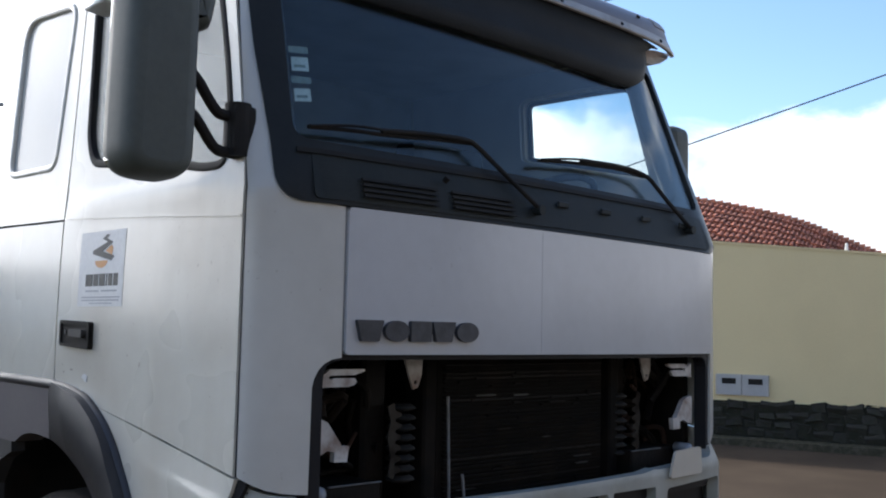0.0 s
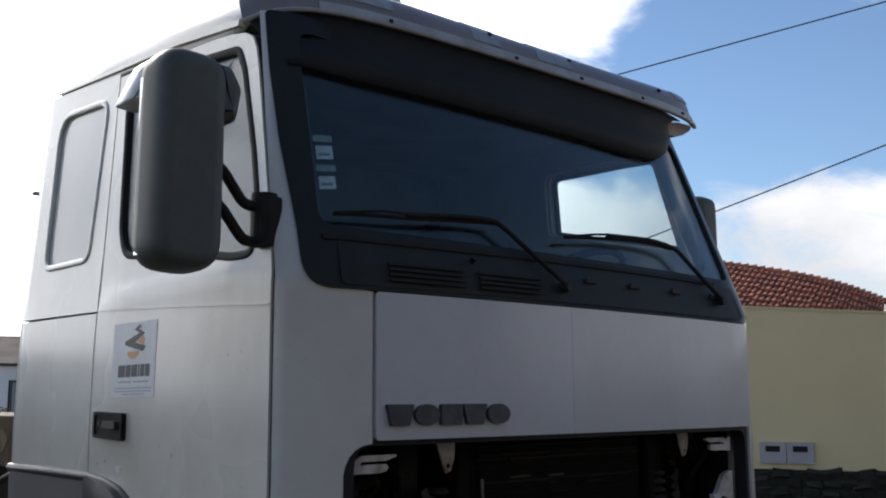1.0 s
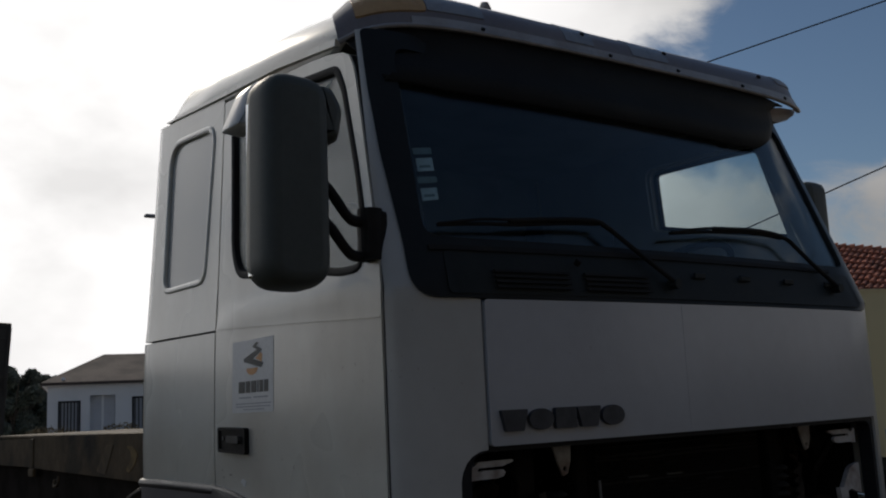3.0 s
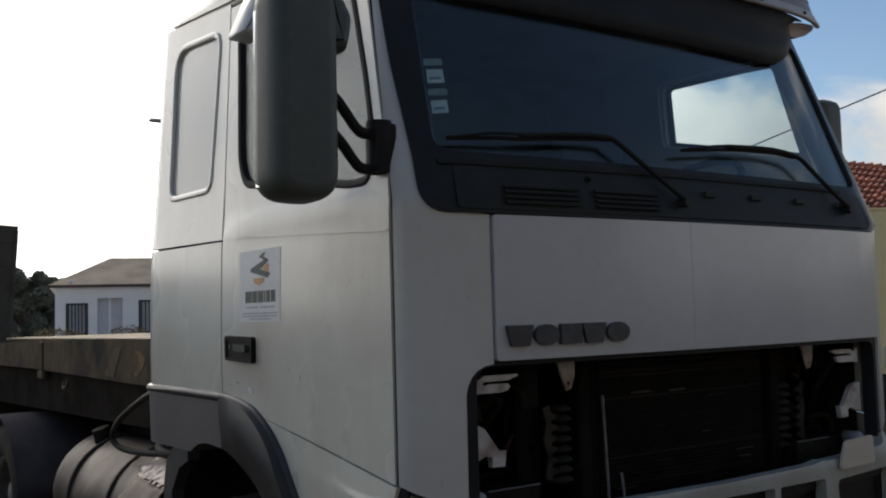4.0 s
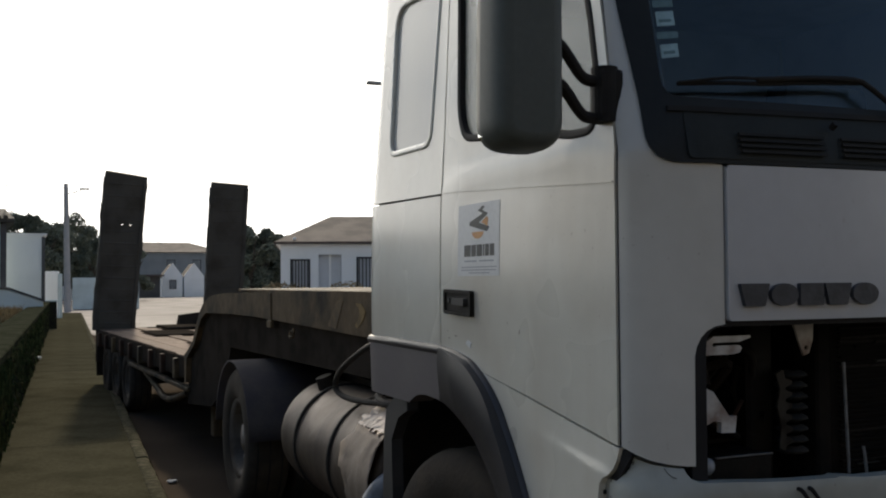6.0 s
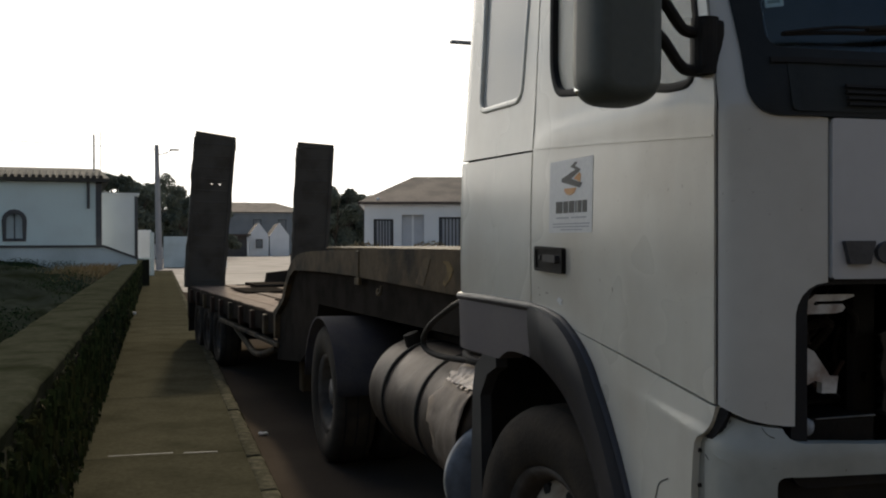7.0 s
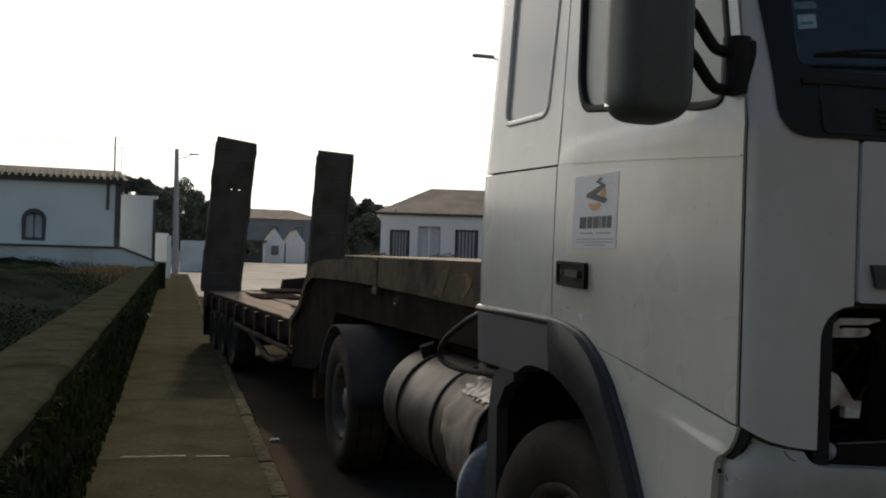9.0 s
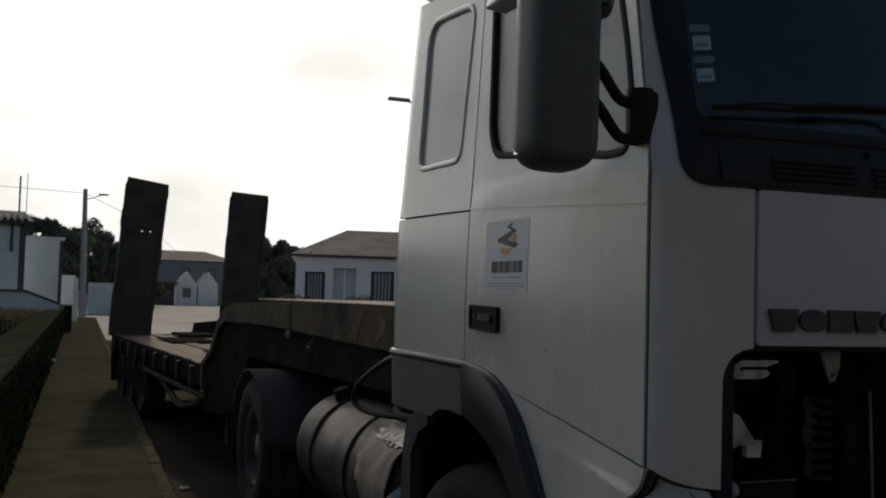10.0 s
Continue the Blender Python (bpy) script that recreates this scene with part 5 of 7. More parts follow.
        part("arch_lip", tube(bmesh.new(), [fn(y, z - 0.010, 0.010) for y, z in arch[:36]], 0.018, 8), "arch", a, smooth=True)
        part("arch_joint", sheet([(1.228, 1.242), (1.243, 1.242), (1.243, 1.432), (1.228, 1.432)], [], fn, 0.004, (0, 0), 0.0185), "black", a)
    bm = bmesh.new()
    box(bm, 0.08, W - 0.08, 0.75, 0.80, 0.55, 1.30)
    box(bm, 0.08, W - 0.08, 0.80, 1.95, 1.26, 1.30)
    box(bm, 0.07, 0.80, 1.93, 1.97, 0.45, 1.30)
    box(bm, W - 0.80, W - 0.07, 1.93, 1.97, 0.45, 1.30)
    box(bm, 0.55, 0.60, 0.80, 1.95, 0.5, 1.28)
    part("wheel_housing", bm, "black", lorry, "dark wheel housing")


build_front_end()


def build_wheel(name, centre, r, width, parent, steer=0.0, dished=True, label=""):
    """A wheel on a sideways axle; its outer face looks towards -x."""
    m = Matrix.Translation(centre) @ pose(0, 0, 0, 0, 0, steer) @ pose(0, 0, 0, 0, -90, 0)
    rr = 0.56 * r
    h = width / 2
    tyre = lathe(bmesh.new(), [(rr, h - 0.03), (rr + 0.02, h - 0.008), (r * 0.78, h + 0.006), (r * 0.92, h - 0.004), (r * 0.975, h - 0.03), (r, h - 0.06), (r, -h + 0.06), (r * 0.92, -h), (rr, -h + 0.03), (rr, h - 0.03)], m, 56)
    w = part(name, lathe(bmesh.new(), [(0.0, h - 0.16), (rr * 0.55, h - 0.15), (rr * 0.80, h - 0.13), (rr * 0.86, h - 0.05), (rr, h - 0.02), (rr, -h + 0.05), (0.0, -h + 0.05)], m, 40), "rim", parent, label or "dirty steel wheel", smooth=True)
    part("tyre", tyre, "tyre", w, "dusty worn tyre", smooth=True)
    grooves = bmesh.new()
    for k in (-0.3, 0.0, 0.3):
        lathe(grooves, [(r + 0.001, k * width - 0.006), (r + 0.003, k * width), (r + 0.001, k * width + 0.006)], m, 56)
    part("tread_groove", grooves, "black", w)
    hubp = [(0.0, h + 0.045), (rr * 0.30, h + 0.04), (rr * 0.36, h + 0.01), (rr * 0.40, h - 0.06), (rr * 0.40, h - 0.09)] if dished else \
        [(0.0, h - 0.06), (rr * 0.32, h - 0.065), (rr * 0.36, h - 0.15), (rr * 0.36, h - 0.15)]
    part("hub", lathe(bmesh.new(), hubp, m, 28), "hub", w, "dusty grey hub", smooth=True)
    nut = 0.50 if dished else 0.68
    if dished:
        disc = part("wheel_disc", lathe(bmesh.new(), [(rr * 0.38, h - 0.075), (rr * 0.60, h - 0.070), (rr * 0.72, h - 0.082), (rr * 0.80, h - 0.105), (rr * 0.84, h - 0.14)], m, 44), "disc", w, "pale dusty wheel disc with hand holes", smooth=True)
        for k in range(8):
            a = 2 * math.pi * (k + 0.5) / 8
            p = Vector((rr * 0.70 * math.cos(a), rr * 0.70 * math.sin(a), 0))
            part("hand_hole", rod(bmesh.new(), m @ (p + Vector((0, 0, h - 0.12))), m @ (p + Vector((0, 0, h - 0.074))), 0.024, 14), "black", disc)
    for k in range(10):
        a = 2 * math.pi * k / 10
        p = Vector((rr * nut * math.cos(a), rr * nut * math.sin(a), 0))
        part("wheel_nut", rod(bmesh.new(), m @ (p + Vector((0, 0, h - 0.145))), m @ (p + Vector((0, 0, h - (0.05 if dished else 0.095)))), 0.016, 6), "hub", w)
    return w


def build_chassis():
    build_wheel("front_wheel", (0.20, 1.32, 0.52), 0.52, 0.30, lorry, steer=8.0)
    build_wheel("front_wheel", (W - 0.20, 1.32, 0.52), 0.52, 0.30, lorry, steer=188.0)
    for x, turn in ((0.19, 0), (0.54, 0), (W - 0.54, 180), (W - 0.19, 180)):
        build_wheel("drive_wheel", (x, 5.25, 0.52), 0.52, 0.29, lorry, steer=turn, dished=False)
    for x in (0.80, W - 0.88):
        part("chassis_rail", boxed(x, x + 0.08, 0.7, 6.3, 0.72, 1.0, 0.01), "steel", lorry, "dark chassis rail")
    part("axle", rod(bmesh.new(), (0.3, 5.25, 0.52), (W - 0.3, 5.25, 0.52), 0.09), "steel", lorry)
    part("axle", rod(bmesh.new(), (0.3, 1.32, 0.50), (W - 0.3, 1.32, 0.50), 0.06), "steel", lorry)
    part("engine", boxed(0.85, W - 0.85, 0.7, 1.9, 0.55, 1.3, 0.05), "steel", lorry)
    part("fifth_wheel", boxed(0.85, W - 0.85, 4.7, 5.6, 1.0, 1.16, 0.04), "steel", lorry, "greasy fifth wheel plate")
    # mudguard over the drive wheel: a bent plate with a flat front flap
    for x0 in (0.02, W - 0.74):
        bm = bmesh.new()
        prev = None
        for k in range(15):
            a = radians(8 + 164 * k / 14)
            p = Vector((0, 5.25 - 0.66 * math.cos(a) * 0.95, 0.50 + 0.60 * math.sin(a)))
            row = [bm.verts.new((x0, p.y, p.z)), bm.verts.new((x0 + 0.72, p.y, p.z))]
            if prev:
                bm.faces.new((prev[0], prev[1], row[1], row[0]))
            prev = row
        g = part("mudguard", bm, "guard", lorry, "dark plastic mudguard", smooth=True)
        so = g.modifiers.new("thick", "SOLIDIFY")
        so.thickness = 0.02
    # fuel tank lying along the frame, crumpled, with straps, cap and torn foil
    m = Matrix.Translation((0.40, 2.28, 0.72)) @ pose(0, 0, 0, -90, 0, 0)
    R, Lg = 0.335, 1.72
    bm = lathe(bmesh.new(), [(0.0, 0.0), (R - 0.06, 0.0), (R - 0.015, 0.02), (R, 0.05)] + [(R, 0.05 + (Lg - 0.1) * k / 26) for k in range(1, 27)] + [(R - 0.015, Lg - 0.02), (R - 0.06, Lg), (0.0, Lg)], m, 64)
    for v in bm.verts:
        q = v.co - Vector((0.40, v.co.y, 0.72))
        if q.length > R - 0.05:
            dent = 0.022 * max(0.0, noise.noise(Vector((v.co.x * 4 + 3, v.co.y * 3.4, v.co.z * 4)))) + 0.006 * abs(noise.noise(v.co * 14))
            v.co -= q.normalized() * dent
    tank = part("fuel_tank", bm, "tank", lorry, "dirty crumpled aluminium fuel tank with two straps", smooth=True)
    for y in (2.95, 3.62):
        part("tank_strap", lathe(bmesh.new(), [(R - 0.01, -0.013), (R + 0.008, -0.013), (R + 0.008, 0.013), (R - 0.01, 0.013)], Matrix.Translation((0.40, y, 0.72)) @ pose(0, 0, 0, -90, 0, 0), 48), "black", tank, "dark tank strap", smooth=True)
    part("filler_cap", rod(bmesh.new(), (0.30, 3.72, 1.03), (0.275, 3.72, 1.10), 0.055, 20, 0.05), "steel", tank, "dark filler cap")
    bm = bmesh.new()
    rng = random.Random(5)
    grid = []
    for i in range(31):
        row = []
        for j in range(19):
            y, a = 2.12 + 0.58 * i / 30, radians(92 + 50 * j / 18)
            rr = R + 0.010 + 0.022 * abs(noise.noise(Vector((y * 17, a * 6, 2.0)))) + 0.006 * rng.random()
            row.append(bm.verts.new((0.40 + rr * math.cos(a), y + 0.008 * rng.uniform(-1, 1), 0.72 + rr * math.sin(a))))
        grid.append(row)
    for i in range(30):
        for j in range(18):
            rim = min(i, 29 - i, 1.4 * j, 1.4 * (17 - j)) / 5.0
            if rim < 0.9 * abs(noise.noise(Vector((i * 0.33, j * 0.41, 5.0)))) + 0.05:
                continue
            bm.faces.new((grid[i][j], grid[i + 1][j], grid[i + 1][j + 1], grid[i][j + 1]))
    bmesh.ops.delete(bm, geom=[v for v in bm.verts if not v.link_faces], context="VERTS")
    fo = part("torn_foil", bm, "foil", tank, "torn shiny foil on the tank")
    so = fo.modifiers.new("thick", "SOLIDIFY")
    so.thickness = 0.004
    bm = bmesh.new()
    grid = []
    for i in range(13):
        row = []
        for j in range(19):
            y, a = 2.26 + 0.42 * i / 12, radians(138 + 112 * j / 18)
            rr = R + 0.006 + 0.016 * rng.random() + 0.02 * max(0.0, noise.noise(Vector((y * 9, a * 4, 1))))
            row.append(bm.verts.new((0.40 + rr * math.cos(a), y + 0.05 * math.sin(a * 5) * (i == 12) + 0.012 * rng.uniform(-1, 1), 0.72 + rr * math.sin(a))))
        grid.append(row)
    for i in range(12):
        for j in range(18):
            if i > 10 and rng.random() < 0.25:
                continue
            bm.faces.new((grid[i][j], grid[i + 1][j], grid[i + 1][j + 1], grid[i][j + 1])).smooth = True
    fo = part("torn_wrap", bm, "wrap", tank, "torn brownish wrap round the tank end")
    so = fo.modifiers.new("thick", "SOLIDIFY")
    so.thickness = 0.004
    # hoses behind the cab
    part("air_hose", tube(bmesh.new(), curve_points([(0.20, 2.04, 1.43), (0.16, 2.43, 1.38), (0.15, 2.74, 1.292), (0.15, 3.00, 1.19), (0.15, 3.07, 1.10), (0.17, 2.95, 1.06), (0.20, 2.62, 1.066), (0.30, 2.25, 1.09)]), 0.016), "black", lorry, "looped black air hose")
    part("air_hose", tube(bmesh.new(), curve_points([(0.28, 2.75, 1.08), (0.22, 2.50, 1.075), (0.30, 2.32, 1.07), (0.45, 2.36, 1.08), (0.46, 2.62, 1.08), (0.34, 2.78, 1.085)]), 0.022), "black", lorry)
    # splash plate and rounded bracket between wheel and tank
    part("splash_flap", sheet([(1.60, 1.22), (1.72, 1.215), (1.84, 1.14), (1.87, 1.04), (1.90, 0.55), (1.83, 0.45), (1.76, 0.60), (1.78, 1.02), (1.70, 1.12), (1.60, 1.16)], [], side, 0.05, (0, 0), 0.01), "trim", lorry, "dark splash flap")
    disc = lathe(bmesh.new(), [(0.0, 0.030), (0.12, 0.027), (0.20, 0.018), (0.245, 0.004), (0.262, -0.02), (0.262, -0.06), (0.0, -0.06)], Matrix.Translation((0.24, 2.17, 0.56)) @ pose(0, 0, 0, 90, 0, 0), 40)
    plate = part("end_plate", disc, "blue_plate", lorry, "dusty grey-blue rounded tank end", smooth=True)
    part("plate_bolt", rod(bmesh.new(), (0.125, 2.155, 0.735), (0.125, 2.130, 0.735), 0.020, 10), "black", plate)


build_chassis()


def loft(outline, rings, place):
    """A closed body from one outline, shrunk or grown ring by ring: (growth, depth) pairs."""
    bm = bmesh.new()
    loops = [[bm.verts.new(place(p[0], p[1], depth)) for p in grown(outline, g)] for g, depth in rings]
    n = len(outline)
    for a, b in zip(loops, loops[1:]):
        for k in range(n):
            bm.faces.new((a[k], a[(k + 1) % n], b[(k + 1) % n], b[k])).smooth = True
    bm.faces.new(loops[0])
    bm.faces.new(loops[-1][::-1])
    bmesh.ops.recalc_face_normals(bm, faces=bm.faces[:])
    return bm


def build_mirrors():
    # big door mirror on two bent arms
    face = rounded([(-0.370, 2.016), (-0.178, 2.008), (-0.175, 2.582), (-0.362, 2.594)], [0.075, 0.085, 0.07, 0.075], 7)
    bm = loft(face, [(-0.02, 0.160), (-0.014, 0.185), (0.0, 0.180), (0.004, 0.15), (0.003, 0.095), (-0.002, 0.070), (-0.009, 0.057), (-0.020, 0.049), (-0.038, 0.045)], lambda a, b, y: Vector((a, y, b)))
    bulge = loft(rounded([(-0.215, 2.412), (-0.130, 2.422), (-0.112, 2.515), (-0.15, 2.580), (-0.215, 2.585)], 0.022, 5), [(-0.01, 0.165), (0.0, 0.15), (0.0, 0.10), (-0.012, 0.075), (-0.03, 0.066)], lambda a, b, y: Vector((a, y, b)))
    shell = part("mirror_housing", bm, "mirror_shell", lorry, "large dark mirror housing")
    part("mirror_bulge", bulge, "mirror_shell", shell)
    part("mirror_glass", boxed(-0.365, -0.215, 0.160, 0.166, 2.03, 2.54, 0.02), "mirror", shell, "mirror glass")
    for a in ([(-0.19, 0.12, 2.306), (-0.15, 0.125, 2.298), (-0.085, 0.135, 2.228), (-0.05, 0.14, 2.214), (0.0, 0.14, 2.216)],
              [(-0.19, 0.12, 2.204), (-0.15, 0.125, 2.194), (-0.085, 0.135, 2.126), (-0.05, 0.14, 2.114), (0.0, 0.14, 2.118)]):
        part("mirror_arm", tube(bmesh.new(), curve_points(a, 6), 0.0155, 10), "black", shell, "bent black mirror arm")
    foot = bmesh.new()
    rod(foot, (-0.006, 0.14, 2.104), (-0.006, 0.14, 2.252), 0.036, 18)
    box(foot, -0.035, 0.036, 0.108, 0.172, 2.112, 2.246, 0.012, 2)
    part("mirror_foot", foot, "black", shell, "black mirror pivot block")
    k = part("kerb_mirror", loft(rounded([(-0.120, 2.662), (-0.03, 2.655), (0.0, 2.80), (-0.03, 2.835), (-0.062, 2.80)], 0.014), [(-0.012, 0.93), (0.0, 0.915), (0.0, 0.80), (-0.012, 0.785)], lambda a, b, y: Vector((a, y, b))), "sign", lorry, "small white kerb mirror over the door window")
    part("mirror_arm", rod(bmesh.new(), (-0.02, 0.88, 2.79), (0.07, 0.88, 2.88), 0.012), "black", k)
    far = part("mirror_housing", boxed(2.50, 2.66, 0.36, 0.50, 2.27, 2.64, 0.06, 4), "mirror_shell", lorry, "dark mirror housing on the far door")
    part("mirror_arm", rod(bmesh.new(), (2.33, 0.30, 2.25), (2.55, 0.42, 2.36), 0.015), "black", far)


build_mirrors()

# ---- the low-bed trailer ----
TRAILER = pose(1.193, 7.67, 0, 0, 0, 3.2)
trailer = thing("lowbed_trailer", "old ochre low-bed trailer with worn planks and two raised loading ramps", "trailer", TRAILER)
HALF, DECK = 1.15, 0.97


def build_trailer():
    # gooseneck: a flat top frame on a narrower dark beam
    prof = [(-5.0, 1.365), (-5.0, 1.62), (-4.2, 1.622), (-3.35, 1.610), (-2.6, 1.602), (-1.92, 1.592), (-1.50, 1.584), (-1.16, 1.565), (-0.98, 1.545), (-0.80, 1.495), (-0.64, 1.41), (-0.50, 1.28), (-0.36, 1.13), (-0.14, 1.03), (0.0, 0.98), (0.0, 0.72),
            (-0.07, 0.72), (-0.09, 0.95), (-0.22, 1.01), (-0.44, 1.11), (-0.57, 1.25), (-0.70, 1.35), (-0.88, 1.405), (-1.75, 1.42), (-2.67, 1.415), (-3.6, 1.395)]

    def lay(a, b, o):
        return Vector((o, a, b))
    g = part("gooseneck", sheet(prof, [], lay, 2 * HALF, (0.5, 0), HALF), "trailer", trailer, "ochre gooseneck with worn paint")
    beam = [(-4.9, 1.14), (-4.9, 1.39), (-0.9, 1.41), (-0.62, 1.33), (-0.46, 1.14), (-0.10, 1.00), (0.05, 0.90), (0.05, 0.50), (-0.9, 0.58), (-1.35, 0.80), (-1.55, 1.14)]
    part("gooseneck_beam", sheet(beam, [], lay, 2.2, (0.6, 0), 1.10), "trailer_dark", trailer, "dark steel gooseneck beam")
    marks = (("chevron_worn", [(-4.27, 1.565), (-4.16, 1.565), (-4.01, 1.412), (-4.15, 1.40)]),
             ("chevron", [(-4.455, 1.555), (-4.55, 1.555), (-4.615, 1.51), (-4.57, 1.46), (-4.49, 1.415), (-4.455, 1.43), (-4.525, 1.49), (-4.515, 1.53)]))
    for mat, pts in marks:
        part("chevron_mark", sheet(rounded(pts, 0.012), [], lambda a, b, o: Vector((-HALF - o, a, b)), 0.004, (0, 0), 0.003), mat, g, "faded yellow chevron")
    for y, z0 in ((-2.86, 1.36),):
        part("side_rib", boxed(-HALF - 0.008, -HALF + 0.01, y, y + 0.06, z0, 1.60, 0.004), "trailer", g)
        part("rib_tab", boxed(-HALF - 0.014, -HALF + 0.01, y - 0.02, y + 0.08, 1.355, 1.405, 0.005), "chevron_worn", g)
    part("lashing_hook", tube(bmesh.new(), curve_points([(-HALF - 0.02, -3.42, 1.372), (-HALF - 0.03, -3.43, 1.325), (-HALF - 0.03, -3.37, 1.315), (-HALF - 0.02, -3.35, 1.35)]), 0.011, 6), "trailer", g)
    for x, yb in ((-0.86, -1.9), (-0.30, -1.7), (0.28, -1.9), (0.86, -1.8)):
        part("top_plate", boxed(x - 0.27, x + 0.27, -4.95, yb, 1.600, 1.624, 0.006), "trailer", g)
    # deck: frame, side rail with stake pockets, planks
    for s in (-1, 1):
        rail = part("side_rail", boxed(min(s * HALF, s * (HALF - 0.08)), max(s * HALF, s * (HALF - 0.08)), 0.0, 6.2, DECK - 0.22, DECK - 0.01, 0.01), "trailer_dark", trailer, "dark side rail")
        for k in range(9):
            y = 0.25 + 0.68 * k
            part("stake_pocket", boxed(s * HALF - 0.045, s * HALF + 0.045, y, y + 0.09, DECK - 0.24, DECK - 0.04, 0.008), "rust" if k % 3 else "trailer", rail)
        part("lower_rail", boxed(min(s * 1.06, s * 1.13), max(s * 1.06, s * 1.13), -0.05, 3.4, 0.62, 0.67, 0.01), "trailer", trailer)
    part("deck_frame", boxed(-0.9, 0.9, 0.0, 6.2, DECK - 0.26, DECK - 0.07, 0.01), "trailer_dark", trailer)
    rng = random.Random(11)
    n = 13
    for k in range(n):
        x = -HALF + 0.03 + (2 * HALF - 0.06) * k / n
        dz = rng.uniform(-0.012, 0.008)
        x1 = x + (2 * HALF - 0.06) / n
        near_end, far_end = rng.uniform(0, 0.05), 6.2 - rng.uniform(0, 0.05)
        if k in (0, n - 1):
            # the outer planks are splintered along the edge
            cut = [0.03 * noise.noise(Vector((y * 2.3, k, 0.0))) + 0.018 * noise.noise(Vector((y * 9.0, k, 3.0))) for y in (6.2 * a / 60 for a in range(61))]
            edge = [((x - 0.012 - c) if k == 0 else (x1 + 0.012 + c), near_end + (far_end - near_end) * a / 60) for a, c in enumerate(cut)]
            inner = x1 - 0.004 if k == 0 else x + 0.004
            bm = sheet(edge + [(inner, far_end), (inner, near_end)], [], lambda a, b, o: Vector((a, b, o)), 0.05, (0, 0), DECK + dz)
        else:
            bm = boxed(x + 0.004, x1 - 0.004, near_end, far_end, DECK - 0.05 + dz, DECK + dz, 0.006)
        part("deck_plank", bm, "plank", trailer, "worn deck plank")
    for y in (0.6, 3.6):
        part("deck_mat", boxed(-0.75, -0.1, y, y + 1.2, DECK + 0.009, DECK + 0.02, 0.004), "trailer_dark", trailer, "dark plate lying on the planks")
    part("deck_mat", boxed(-0.30, 0.28, 5.1, 6.05, DECK + 0.009, DECK + 0.045, 0.010), "trailer_dark", trailer, "dark plate lying on the planks")
    part("hinge_block", sheet([(0.06, DECK - 0.02), (0.46, DECK - 0.02), (0.46, 1.19), (0.10, 1.15), (0.085, 1.06)], [], lambda a, b, o: Vector((a, 6.18 - o, b)), 0.16), "trailer_dark", trailer, "dark ramp hinge block")
    part("wheel_hump", boxed(0.25, HALF - 0.05, 3.2, 4.4, DECK - 0.02, DECK + 0.24, 0.05, 2), "trailer_dark", trailer, "dark wheel box on the deck")
    # axles and wheels
    for y in (3.7, 4.6, 5.5):
        for s in (-1, 1):
            build_wheel("trailer_wheel", (s * 0.98, y, 0.40), 0.40, 0.26, trailer, steer=0 if s < 0 else 180, dished=False)
        part("axle", rod(bmesh.new(), (-0.9, y, 0.40), (0.9, y, 0.40), 0.06), "steel", trailer)
    part("landing_leg", boxed(-0.95, -0.85, -0.35, -0.22, 0.22, 0.95, 0.01), "trailer", trailer, "bent folded landing leg")
    part("landing_leg", boxed(0.85, 0.95, -0.35, -0.22, 0.22, 0.95, 0.01), "trailer", trailer)
    part("tool_rail", tube(bmesh.new(), curve_points([(-1.05, 0.3, 0.58), (-1.06, 0.9, 0.46), (-1.06, 1.4, 0.42), (-1.05, 2.0, 0.50), (-1.05, 2.6, 0.60)]), 0.035), "trailer", trailer, "bent ochre under-rail")
    part("rear_beam", boxed(-HALF, HALF, 6.2, 6.34, 0.45, DECK, 0.015), "trailer_dark", trailer, "dark rear cross beam")
    for s in (-1, 1):
        part("rear_flap", boxed(s * 0.9 - 0.24, s * 0.9 + 0.24, 6.30, 6.33, 0.25, 0.62, 0.006), "black", trailer)
    # the two raised ramps lean a little forward
    for x, half, roll in ((-0.915, 0.300, 1.9), (0.755, 0.290, -1.0)):
        m = Matrix.Translation((x, 6.15, DECK - 0.02)) @ pose(0, 0, 0, 16, roll, 0)
        def plate(a, b, o):
            return m @ Vector((a, -o, b))
        left = [(-half - 0.015 + rng.uniform(-0.012, 0.016), 0.16 * k) for k in range(15)] + [(-half + 0.012, 2.46 if x < 0 else 2.36)]
        right = [(half + 0.015 + rng.uniform(-0.016, 0.012), 0.16 * k) for k in range(15)] + [(half + 0.005, 2.40 if x < 0 else 2.32)]
        slits = [[(a, 1.650), (a + 0.038, 1.648), (a + 0.038, 1.664), (a, 1.666)] for a in (-0.02, 0.10)] if x < 0 else []
        r = part("loading_ramp", sheet(left[::-1] + right, slits, plate, 0.05, (0, 0), 0.02), "ramp", trailer, "grey steel loading ramp standing upright with ragged edges")
        for s in (-1, 1):
            bm = boxed(s * (half - 0.02) - 0.03, s * (half - 0.02) + 0.03, -0.04, 0.05, 0.0, 2.36 if x < 0 else 2.27, 0.01)
            bmesh.ops.transform(bm, matrix=m, verts=bm.verts[:])
            part("ramp_rail", bm, "ramp", r)
        for k in range(13):
            bm = boxed(-half + 0.04, half - 0.04, -0.026, -0.015, 0.10 + k * 0.18, 0.125 + k * 0.18, 0.005)
            bmesh.ops.transform(bm, matrix=m, verts=bm.verts[:])
            part("ramp_cleat", bm, "ramp", r)


build_trailer()

# ---- walls, houses, trees and poles of the street ----


